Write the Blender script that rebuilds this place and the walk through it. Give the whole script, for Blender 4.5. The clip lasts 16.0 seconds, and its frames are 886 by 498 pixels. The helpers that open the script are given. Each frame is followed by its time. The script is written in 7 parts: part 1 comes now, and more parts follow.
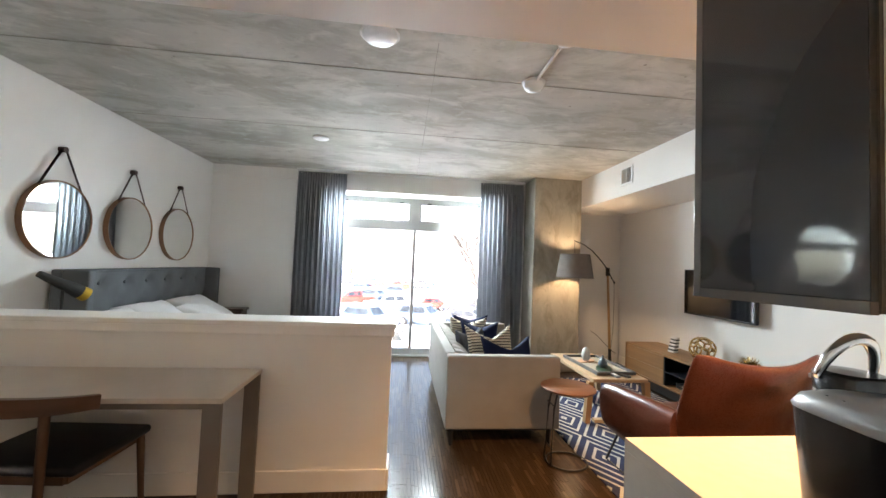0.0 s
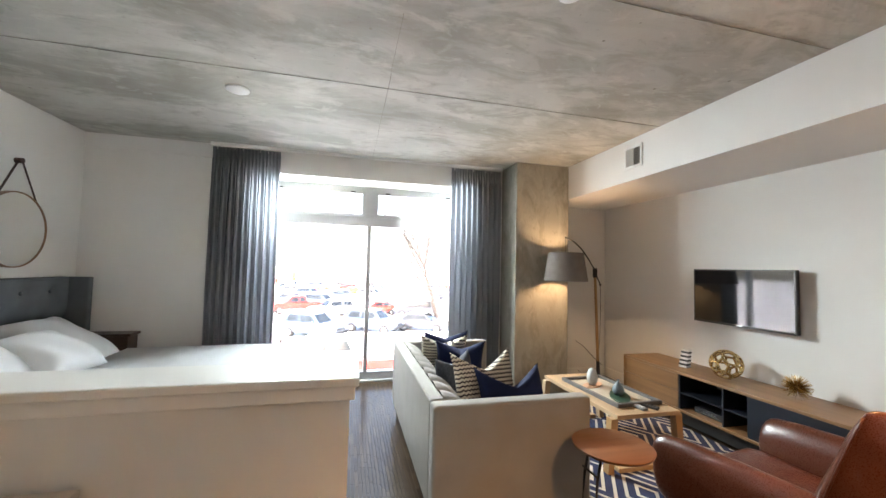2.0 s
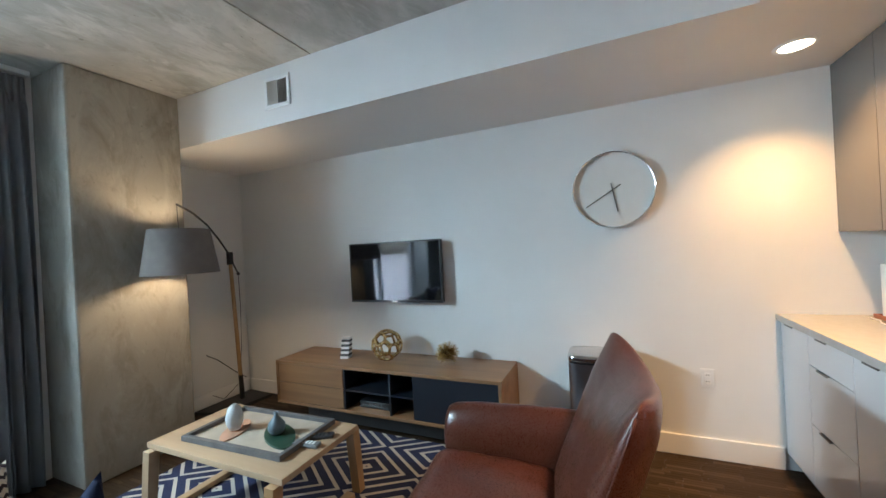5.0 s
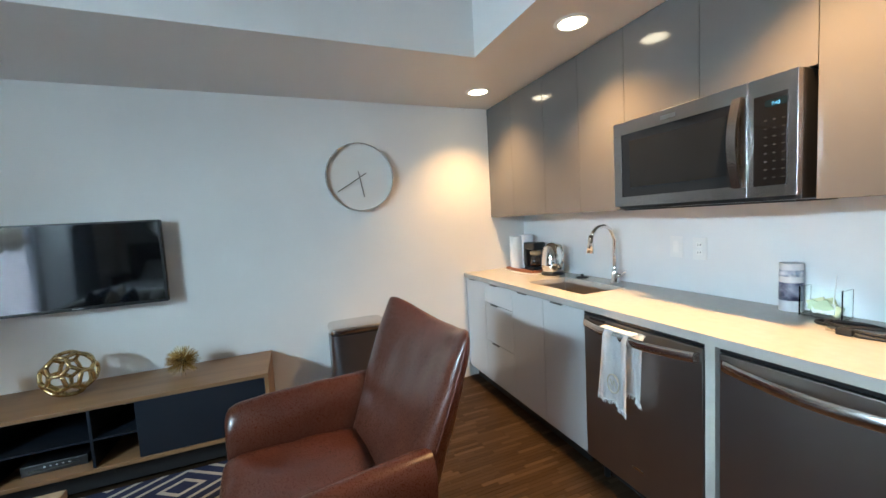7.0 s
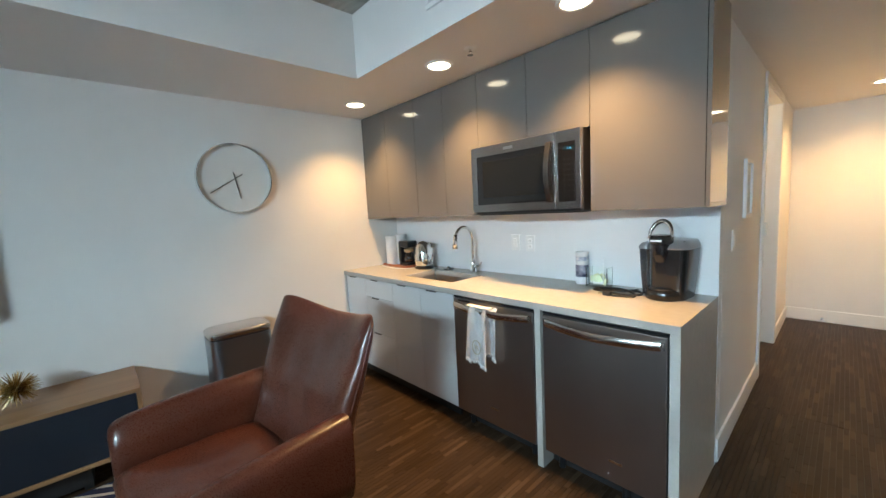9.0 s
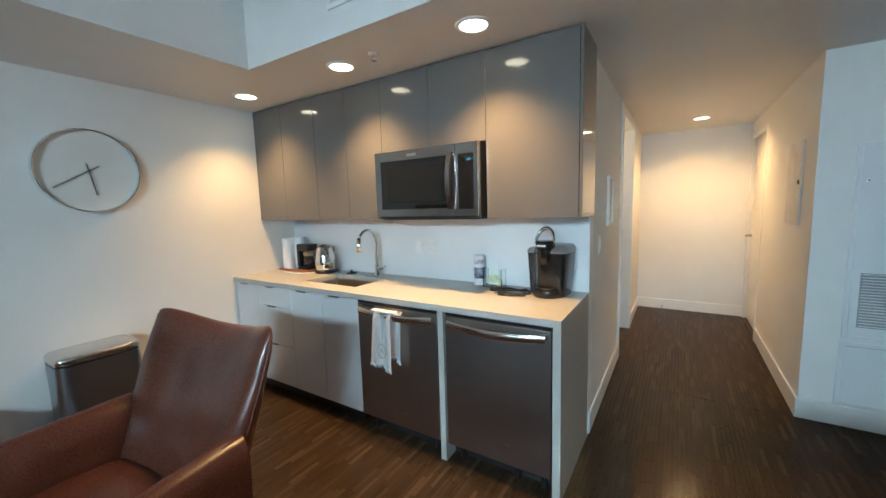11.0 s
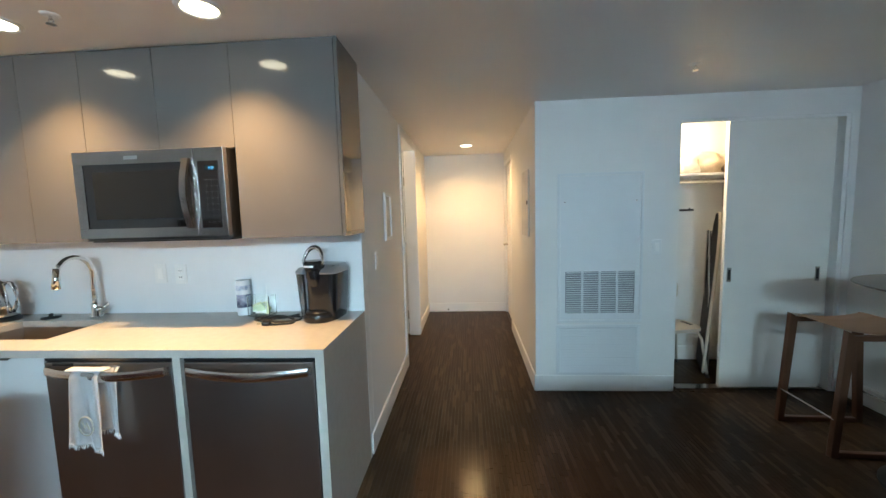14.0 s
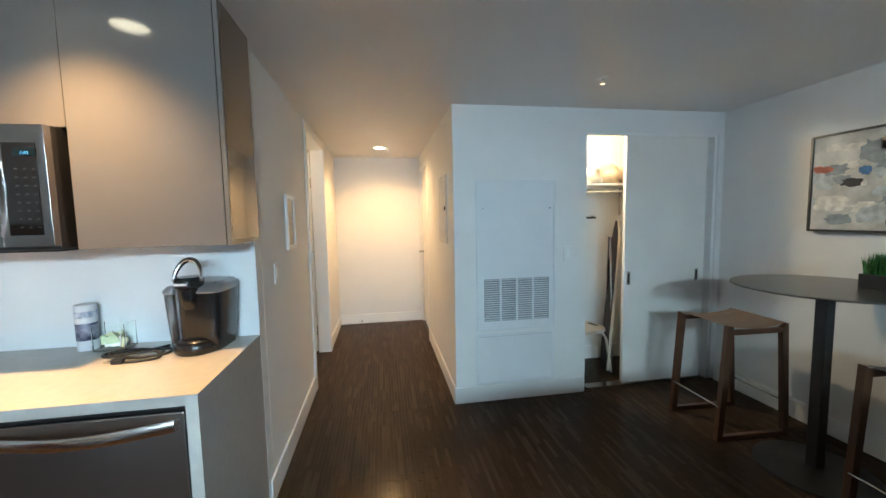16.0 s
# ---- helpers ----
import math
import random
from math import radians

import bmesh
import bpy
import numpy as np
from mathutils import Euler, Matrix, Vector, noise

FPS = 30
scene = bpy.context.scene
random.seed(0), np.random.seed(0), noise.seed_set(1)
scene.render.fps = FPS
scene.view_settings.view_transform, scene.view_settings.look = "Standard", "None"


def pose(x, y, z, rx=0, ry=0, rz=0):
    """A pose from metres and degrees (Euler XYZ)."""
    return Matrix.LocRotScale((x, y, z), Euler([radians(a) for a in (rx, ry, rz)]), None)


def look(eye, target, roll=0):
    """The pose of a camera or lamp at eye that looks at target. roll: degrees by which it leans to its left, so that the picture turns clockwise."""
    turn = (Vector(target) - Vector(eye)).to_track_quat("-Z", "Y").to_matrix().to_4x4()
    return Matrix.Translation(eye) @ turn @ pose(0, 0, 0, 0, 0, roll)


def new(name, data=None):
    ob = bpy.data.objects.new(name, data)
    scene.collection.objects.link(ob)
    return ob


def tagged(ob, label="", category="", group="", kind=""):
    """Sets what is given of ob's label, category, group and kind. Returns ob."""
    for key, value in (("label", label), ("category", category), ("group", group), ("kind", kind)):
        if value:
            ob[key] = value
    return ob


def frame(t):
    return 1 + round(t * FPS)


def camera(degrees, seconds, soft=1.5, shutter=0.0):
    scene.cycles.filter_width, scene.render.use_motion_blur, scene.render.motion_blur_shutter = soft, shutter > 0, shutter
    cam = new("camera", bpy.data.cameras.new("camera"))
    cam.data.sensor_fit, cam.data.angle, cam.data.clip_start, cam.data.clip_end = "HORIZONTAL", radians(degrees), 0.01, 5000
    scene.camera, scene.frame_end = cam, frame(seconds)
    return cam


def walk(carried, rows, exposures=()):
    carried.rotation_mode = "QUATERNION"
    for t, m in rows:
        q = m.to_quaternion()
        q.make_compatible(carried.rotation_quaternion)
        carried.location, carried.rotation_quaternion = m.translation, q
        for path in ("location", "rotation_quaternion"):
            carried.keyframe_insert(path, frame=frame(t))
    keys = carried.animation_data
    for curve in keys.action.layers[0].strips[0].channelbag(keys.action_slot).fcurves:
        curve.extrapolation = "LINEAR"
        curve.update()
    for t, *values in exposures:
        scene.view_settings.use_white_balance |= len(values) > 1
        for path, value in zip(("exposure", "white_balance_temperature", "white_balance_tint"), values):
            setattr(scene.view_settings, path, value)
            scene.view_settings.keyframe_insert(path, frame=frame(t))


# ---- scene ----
cam = camera(99.6, 16.0)
PATH = [
    (0, (0.66, 0.223, 1.414), (0.873, 2.21, 1.499), 2.3),
    (0.5, (0.639, 0.491, 1.418), (0.867, 2.475, 1.515), 2.3),
    (1, (0.63, 0.762, 1.427), (0.894, 2.743, 1.512), 2.2),
    (1.5, (0.615, 1.028, 1.425), (0.943, 2.998, 1.539), 1.8),
    (2, (0.595, 1.247, 1.421), (1.078, 3.185, 1.524), 1.4),
    (2.5, (0.661, 1.449, 1.41), (1.404, 3.303, 1.516), 0.4),
    (3, (0.768, 1.639, 1.385), (1.773, 3.365, 1.493), -0.2),
    (3.2, (0.803, 1.726, 1.379), (1.909, 3.389, 1.486), -0.7),
    (5.3, (1.304, 2.274, 1.394), (3.234, 2.8, 1.395), -3.0),
    (5.5, (1.309, 2.345, 1.341), (3.287, 2.643, 1.347), -3.0),
    (6, (1.273, 2.411, 1.346), (3.266, 2.257, 1.293), -3.6),
    (6.5, (1.208, 2.524, 1.349), (3.145, 2.034, 1.266), -3.7),
    (7, (1.159, 2.657, 1.371), (3.01, 1.916, 1.216), -3.3),
    (7.5, (1.101, 2.763, 1.378), (2.849, 1.808, 1.2), -3.4),
    (8, (1.049, 2.799, 1.388), (2.676, 1.653, 1.188), -3.3),
    (8.5, (0.993, 2.857, 1.401), (2.545, 1.614, 1.192), -3.2),
    (9, (0.94, 2.956, 1.413), (2.399, 1.604, 1.207), -3.0),
    (11.3, (0.928, 3.006, 1.448), (1.926, 1.287, 1.234), -1.9),
    (11.5, (0.925, 3.015, 1.449), (1.883, 1.271, 1.247), -2.1),
    (12, (0.898, 2.988, 1.449), (1.731, 1.181, 1.249), -2.0),
    (12.5, (0.862, 2.953, 1.45), (1.548, 1.084, 1.257), -1.8),
    (13, (0.823, 2.912, 1.449), (1.335, 0.988, 1.257), -1.8),
    (13.5, (0.804, 2.854, 1.448), (1.116, 0.888, 1.254), -1.6),
    (14, (0.746, 2.797, 1.461), (0.884, 0.811, 1.272), -1.6),
    (14.5, (0.697, 2.737, 1.465), (0.671, 0.746, 1.274), -1.4),
    (15, (0.65, 2.685, 1.462), (0.463, 0.703, 1.276), -1.4),
    (15.5, (0.675, 2.638, 1.456), (0.381, 0.667, 1.28), -1.3),
    (16, (0.762, 2.591, 1.458), (0.441, 0.623, 1.291), -1.1),
]
walk(cam, [(t, look(eye, target, roll)) for t, eye, target, roll in PATH],
     exposures=((0.0, 4.55, 7000, 16), (1.5, 4.5, 7100, 16), (2.0, 4.45, 7200, 17), (3.0, 3.85, 7150, 17), (5.5, 3.95, 5550, 6), (9.0, 3.75, 5850, 5), (12.0, 3.6, 5500, 1), (16.0, 3.85, 5600, 3)))

# ---- world and lamps ----
world = bpy.data.worlds.new("overcast_sky")
scene.world = world
world.use_nodes = True
wt = world.node_tree
sky = wt.nodes.new("ShaderNodeTexSky")
sky.sky_type = "NISHITA"
sky.sun_disc = False
sky.sun_elevation, sky.sun_rotation = radians(38), radians(200)
sky.air_density, sky.dust_density = 1.0, 3.0
wt.links.new(sky.outputs[0], wt.nodes["Background"].inputs[0])
wt.nodes["Background"].inputs[1].default_value = 0.095


def lamp(name, kind, matrix, energy, colour, **options):
    data = bpy.data.lights.new(name, kind)
    data.energy, data.color = energy, colour
    if "size" in options:
        data.shadow_soft_size = options["size"]
    if "cone" in options:
        data.spot_size, data.spot_blend = radians(options["cone"]), options.get("blend", 0.6)
    if "angle" in options:
        data.angle = radians(options["angle"])
    ob = new(name, data)
    ob.matrix_world = matrix
    return ob


WARM = (1.0, 0.54, 0.20)
lamp("sun", "SUN", look((0, -4, 30), (0, 12, 0)), 0.8, (1.0, 0.96, 0.9), angle=12)
for lx, watts in ((3.66, 6.2), (2.665, 10.4), (1.78, 12.2)):
    lamp("downlight", "SPOT", look((lx, 1.31, 2.262), (lx, 1.31, 0)), watts, WARM, size=0.045, cone=114, blend=1.0)
lamp("hall_downlight", "SPOT", look((0.75, -1.95, 2.262), (0.75, -1.95, 0)), 6.4, WARM, size=0.045, cone=155, blend=0.8)
lamp("closet_bulb", "POINT", pose(-0.75, -0.55, 2.14), 3.6, (1.0, 0.72, 0.42), size=0.05)
lamp("floor_lamp_bulb", "POINT", pose(2.92, 4.94, 1.47), 2.1, (1.0, 0.70, 0.40), size=0.05)
lamp("bath_light", "POINT", pose(2.1, -1.15, 2.1), 1.3, (1.0, 0.66, 0.36), size=0.08)

# added area lamps in the two transom openings stand in for the overcast sky
# the second lamp is turned to brighten the television wall
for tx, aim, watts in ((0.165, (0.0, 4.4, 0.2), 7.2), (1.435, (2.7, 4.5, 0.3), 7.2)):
    fill_lamp = lamp("transom_fill", "AREA", look((tx, 6.115, 2.21), aim), watts, (0.74, 0.92, 0.98))
    fill_lamp.data.shape, fill_lamp.data.size, fill_lamp.data.size_y = "RECTANGLE", 1.02, 0.24
    fill_lamp.data.spread = radians(138)

# ---- materials ----
def mat(name, colour, rough=0.5, metal=0.0, scale=8.0, vary=0.12, bump=0.1, fine=120.0, coat=0.0, stretch=(1, 1, 1), colour2=None, spec=0.5, detail=6.0):
    """A surface with broad blotches and fine grain in real-world size."""
    m = bpy.data.materials.new(name)
    m.use_nodes = True
    n, l = m.node_tree.nodes, m.node_tree.links
    b = n["Principled BSDF"]
    co = n.new("ShaderNodeTexCoord")
    mp = n.new("ShaderNodeMapping")
    mp.inputs["Scale"].default_value = stretch
    l.new(co.outputs["Object"], mp.inputs[0])
    big, small = n.new("ShaderNodeTexNoise"), n.new("ShaderNodeTexNoise")
    big.inputs["Scale"].default_value, big.inputs["Detail"].default_value = scale, detail
    small.inputs["Scale"].default_value, small.inputs["Detail"].default_value = fine, 3
    for t in (big, small):
        l.new(mp.outputs[0], t.inputs["Vector"])
    ramp = n.new("ShaderNodeMapRange")
    ramp.inputs[1].default_value, ramp.inputs[2].default_value = 0.32, 0.68
    l.new(big.outputs[0], ramp.inputs[0])
    mix = n.new("ShaderNodeMix")
    mix.data_type = "RGBA"
    mix.inputs[6].default_value = (*[c * (1 - vary) for c in colour], 1)
    mix.inputs[7].default_value = (*(colour2 or [min(1, c * (1 + vary)) for c in colour]), 1)
    l.new(ramp.outputs[0], mix.inputs[0])
    l.new(mix.outputs[2], b.inputs["Base Color"])
    rr = n.new("ShaderNodeMapRange")
    rr.inputs[3].default_value, rr.inputs[4].default_value = max(0.02, rough * 0.85), min(1, rough * 1.15)
    l.new(small.outputs[0], rr.inputs[0])
    l.new(rr.outputs[0], b.inputs["Roughness"])
    b.inputs["Metallic"].default_value = metal
    b.inputs["Specular IOR Level"].default_value = spec
    b.inputs["Coat Weight"].default_value = coat
    b.inputs["Coat Roughness"].default_value = 0.06
    if bump:
        bp = n.new("ShaderNodeBump")
        bp.inputs["Strength"].default_value, bp.inputs["Distance"].default_value = bump, 0.003
        l.new(small.outputs[0], bp.inputs["Height"])
        l.new(bp.outputs[0], b.inputs["Normal"])
    return m


def glow(name, colour, strength):
    m = bpy.data.materials.new(name)
    m.use_nodes = True
    b = m.node_tree.nodes["Principled BSDF"]
    b.inputs["Base Color"].default_value = (*colour, 1)
    b.inputs["Emission Color"].default_value, b.inputs["Emission Strength"].default_value = (*colour, 1), strength
    return m


def clear(name, colour=(1, 1, 1), rough=0.0, ior=1.45):
    m = bpy.data.materials.new(name)
    m.use_nodes = True
    b = m.node_tree.nodes["Principled BSDF"]
    b.inputs["Base Color"].default_value = (*colour, 1)
    b.inputs["Roughness"].default_value, b.inputs["IOR"].default_value = rough, ior
    b.inputs["Transmission Weight"].default_value = 1
    return m


PAINT = mat("wall_paint", (0.74, 0.73, 0.71), 0.62, scale=1.2, vary=0.03, bump=0.12, fine=260)
PAINT_TRIM = mat("trim_paint", (0.80, 0.79, 0.77), 0.38, scale=2, vary=0.02, bump=0.05)
CEIL_PAINT = mat("ceiling_paint", (0.72, 0.70, 0.68), 0.42, scale=1, vary=0.02, bump=0.06)
CAB_GREY = mat("grey_gloss_laminate", (0.128, 0.120, 0.115), 0.12, scale=1.5, vary=0.03, bump=0.01, coat=0.35)
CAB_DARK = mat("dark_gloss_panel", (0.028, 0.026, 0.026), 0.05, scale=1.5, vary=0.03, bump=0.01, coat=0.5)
CAB_WHITE = mat("white_gloss_laminate", (0.62, 0.63, 0.64), 0.14, scale=1.5, vary=0.02, bump=0.01, coat=0.4)
QUARTZ = mat("quartz_top", (0.45, 0.43, 0.395), 0.24, scale=30, vary=0.03, bump=0.01, fine=300)
SPLASH = mat("backsplash_panel", (0.70, 0.71, 0.72), 0.30, scale=3, vary=0.02, bump=0.02)
STEEL = mat("brushed_steel", (0.36, 0.345, 0.335), 0.24, metal=1.0, scale=3, vary=0.05, bump=0.10, fine=260, stretch=(0.03, 1, 1))
STEEL_V = mat("brushed_steel_upright", (0.325, 0.308, 0.298), 0.33, metal=1.0, scale=3, vary=0.06, bump=0.0, fine=120, stretch=(1, 1, 0.03))
STEEL_LITE = mat("satin_steel", (0.62, 0.60, 0.58), 0.2, metal=1.0, scale=5, vary=0.04, bump=0.03)
CHROME = mat("chrome", (0.78, 0.78, 0.78), 0.06, metal=1.0, vary=0.02, bump=0.0)
BLACK = mat("black_plastic", (0.012, 0.012, 0.013), 0.3, scale=6, vary=0.1, bump=0.03)
BLACK_MATT = mat("matt_black_metal", (0.015, 0.014, 0.014), 0.5, scale=10, vary=0.15, bump=0.1)
BLACK_GLASS = mat("black_glass", (0.006, 0.006, 0.007), 0.05, vary=0.02, bump=0.0, coat=0.6)
NAVY = mat("navy_lacquer", (0.012, 0.016, 0.024), 0.32, scale=4, vary=0.08, bump=0.02)
MIRROR = mat("mirror_silver", (0.86, 0.88, 0.87), 0.02, metal=1.0, vary=0.01, bump=0.0)
BRASS = mat("antique_brass", (0.60, 0.45, 0.22), 0.24, metal=1.0, scale=25, vary=0.2, bump=0.06)
WHITE_PLASTIC = mat("white_plastic", (0.74, 0.74, 0.73), 0.35, scale=6, vary=0.02, bump=0.02)
LAMP_GLOW = glow("lamp_glow", (1.0, 0.80, 0.52), 1.0)
GLASS = clear("window_glass", (0.96, 0.98, 0.98))
JAR_GLASS = clear("jar_glass", (0.97, 0.99, 0.97), 0.0, 1.12)


def wood(name, light, dark, rough=0.4, axis=0, grain=14.0, coat=0.0):
    """Wood with stretched grain along one axis."""
    m = mat(name, light, rough, scale=grain, vary=0.0, bump=0.12, fine=90, coat=coat, colour2=dark, detail=8,
            stretch=tuple(0.06 if k == axis else 1 for k in range(3)))
    return m


OAK_X = wood("oak_along_x", (0.50, 0.34, 0.19), (0.40, 0.26, 0.13), axis=0)
OAK_Y = wood("oak_along_y", (0.29, 0.165, 0.078), (0.20, 0.11, 0.052), axis=1)
OAK_Z = wood("oak_along_z", (0.44, 0.27, 0.13), (0.34, 0.20, 0.09), axis=2)
OAK_PALE = wood("pale_oak", (0.45, 0.315, 0.195), (0.36, 0.245, 0.145), axis=1)
WALNUT_X = wood("walnut_x", (0.115, 0.055, 0.028), (0.068, 0.032, 0.017), axis=0, coat=0.1)
WALNUT_Y = wood("walnut_y", (0.165, 0.075, 0.038), (0.10, 0.045, 0.024), axis=1, coat=0.1)
WALNUT_Z = wood("walnut_z", (0.120, 0.058, 0.030), (0.072, 0.034, 0.018), axis=2, coat=0.1)


def concrete(name, base, dark, streak=(0.5, 1, 1)):
    """Board-cast concrete: blotches, dark stains, pits and pale patches."""
    m = mat(name, base, 0.75, scale=1.1, vary=0.16, bump=0.35, fine=55, detail=9, spec=0.12)
    n, l = m.node_tree.nodes, m.node_tree.links
    b = n["Principled BSDF"]
    prev = b.inputs["Base Color"].links[0].from_socket
    co = n.new("ShaderNodeTexCoord")
    mp = n.new("ShaderNodeMapping")
    mp.inputs["Scale"].default_value = streak
    l.new(co.outputs["Object"], mp.inputs[0])
    for scale, low, high, tint, amount in ((1.5, 0.47, 0.63, dark, 0.70), (4.6, 0.50, 0.62, dark, 0.55), (3.1, 0.55, 0.63, [c * 1.22 for c in base], 0.55), (11.0, 0.58, 0.68, [c * 1.3 for c in base], 0.40), (19.0, 0.60, 0.70, dark, 0.45), (60.0, 0.66, 0.72, [c * 0.45 for c in dark], 0.55)):
        t, r, x = n.new("ShaderNodeTexNoise"), n.new("ShaderNodeMapRange"), n.new("ShaderNodeMix")
        t.inputs["Scale"].default_value, t.inputs["Detail"].default_value, t.inputs["Roughness"].default_value = scale, 8, 0.64
        t.inputs["Distortion"].default_value = 0.7
        l.new(mp.outputs[0], t.inputs["Vector"])
        r.inputs[1].default_value, r.inputs[2].default_value, r.inputs[4].default_value = low, high, amount
        l.new(t.outputs[0], r.inputs[0])
        x.data_type = "RGBA"
        l.new(r.outputs[0], x.inputs[0])
        l.new(prev, x.inputs[6])
        x.inputs[7].default_value = (*tint, 1)
        prev = x.outputs[2]
    l.new(prev, b.inputs["Base Color"])
    return m


CONCRETE = concrete("cast_concrete", (0.50, 0.487, 0.45), (0.30, 0.285, 0.245))
CONCRETE_COL = concrete("cast_concrete_column", (0.33, 0.31, 0.27), (0.19, 0.175, 0.145), streak=(1, 1, 0.5))


# ---- mesh helpers ----
def box(bm, x0, x1, y0, y1, z0, z1, bevel=0.0, segments=2):
    """A box, its edges rounded by bevel metres."""
    made = bmesh.ops.create_cube(bm, size=1, matrix=Matrix.Translation(((x0 + x1) / 2, (y0 + y1) / 2, (z0 + z1) / 2)) @ Matrix.Diagonal((x1 - x0, y1 - y0, z1 - z0, 1)))
    if bevel:
        edges = {e for v in made["verts"] for e in v.link_edges}
        bmesh.ops.bevel(bm, geom=list(edges), offset=bevel, segments=segments, affect="EDGES", profile=0.5)
    return made


def tube(bm, a, b, r0, r1=None, sides=12):
    """A round bar from a to b."""
    a, b = Vector(a), Vector(b)
    turn = (b - a).to_track_quat("Z", "Y").to_matrix().to_4x4()
    return bmesh.ops.create_cone(bm, cap_ends=True, segments=sides, radius1=r0, radius2=r0 if r1 is None else r1, depth=(b - a).length, matrix=Matrix.Translation((a + b) / 2) @ turn)


def pipe(bm, points, radius, sides=8, closed=False):
    """A bent bar along points."""
    pts = [Vector(p) for p in points]
    rings = []
    up = Vector((0, 0, 1))
    for i, p in enumerate(pts):
        if closed:
            d = pts[(i + 1) % len(pts)] - pts[i - 1]
        else:
            d = pts[min(i + 1, len(pts) - 1)] - pts[max(i - 1, 0)]
        d.normalize()
        side = d.cross(up)
        if side.length < 0.05:
            side = d.cross(Vector((1, 0, 0)))
        side.normalize()
        over = side.cross(d)
        r = radius(i / max(1, len(pts) - 1)) if callable(radius) else radius
        rings.append([bm.verts.new(p + r * (math.cos(k * 2 * math.pi / sides) * side + math.sin(k * 2 * math.pi / sides) * over)) for k in range(sides)])
    pairs = list(zip(rings, rings[1:])) + ([(rings[-1], rings[0])] if closed else [])
    for r0, r1 in pairs:
        for k in range(sides):
            bm.faces.new((r0[k], r0[(k + 1) % sides], r1[(k + 1) % sides], r1[k]))
    if not closed:
        bm.faces.new(rings[0][::-1])
        bm.faces.new(rings[-1])


def lathe(bm, profile, centre=(0, 0, 0), sides=28):
    """A turned body from rows of (radius, height)."""
    c = Vector(centre)
    rings = [[bm.verts.new(c + Vector((max(r, 1e-4) * math.cos(k * 2 * math.pi / sides), max(r, 1e-4) * math.sin(k * 2 * math.pi / sides), h))) for k in range(sides)] for r, h in profile]
    for r0, r1 in zip(rings, rings[1:]):
        for k in range(sides):
            bm.faces.new((r0[k], r0[(k + 1) % sides], r1[(k + 1) % sides], r1[k]))


def plate(bm, outline, z0, z1):
    """A flat slab from a closed outline of (x, y)."""
    low = [bm.verts.new((x, y, z0)) for x, y in outline]
    top = [bm.verts.new((x, y, z1)) for x, y in outline]
    bm.faces.new(low[::-1])
    bm.faces.new(top)
    for k in range(len(low)):
        j = (k + 1) % len(low)
        bm.faces.new((low[k], low[j], top[j], top[k]))


def part(name, bm, material, parent=None, label="", smooth=False):
    """Links a bmesh as one mesh object, under a thing or a part."""
    bmesh.ops.recalc_face_normals(bm, faces=bm.faces)
    me = bpy.data.meshes.new(name)
    bm.to_mesh(me)
    bm.free()
    me.materials.append(material)
    if smooth:
        for p in me.polygons:
            p.use_smooth = True
    ob = new(name, me)
    if parent:
        ob.parent = parent
    if label:
        ob["label"] = label
    return ob


def boxes(name, rows, material, parent=None, label="", bevel=0.0):
    bm = bmesh.new()
    for r in rows:
        box(bm, *r, bevel=bevel)
    return part(name, bm, material, parent, label)


def thing(name, label, category, group="", at=(0, 0, 0), turn=0.0):
    ob = new(name)
    ob.matrix_world = pose(*at, 0, 0, turn)
    return tagged(ob, label, category, group)


def struct(name, rows, material, label, category="", bevel=0.0):
    return tagged(boxes(name, rows, material, bevel=bevel), label, category or "wall", kind="structure")


def sharp(ob, angle=40):
    """Rounded faces stay smooth, folds past the angle stay sharp."""
    for p in ob.data.polygons:
        p.use_smooth = True
    ob.data.set_sharp_from_angle(angle=radians(angle))
    return ob


# ---- plan ----
HIGH, LOW = 2.686, 2.290                 # concrete ceiling, painted low ceiling
EAST, NORTH = 4.05, 5.66                 # television wall, window wall
KITCHEN = 0.685                          # wall behind the counter
HALL_E, HALL_W, HALL_S = 1.365, 0.222, -2.69
CLOSET = -0.190                          # wall with the closet
SOFFIT, EDGE = 3.14, 1.60                # bulkhead face, edge of the low ceiling


def west(y):
    """The west wall is turned slightly askew to fit the camera's view."""
    return -2.106 + 0.0208 * (y + 0.17)


# floor boards lie in one sheet of wood stuff, see below
bm = bmesh.new()
plate(bm, [(west(-0.95) - 0.15, -0.95), (west(6.2) - 0.15, 6.2), (4.2, 6.2), (4.2, -2.85), (-0.9, -2.85), (-0.9, -0.95)], -0.12, -0.006)
SUBFLOOR = mat("dark_subfloor", (0.05, 0.035, 0.025), 0.5)
floor = tagged(part("floor", bm, SUBFLOOR), "dark brown hardwood strip floor with a satin sheen", "floor", kind="structure")

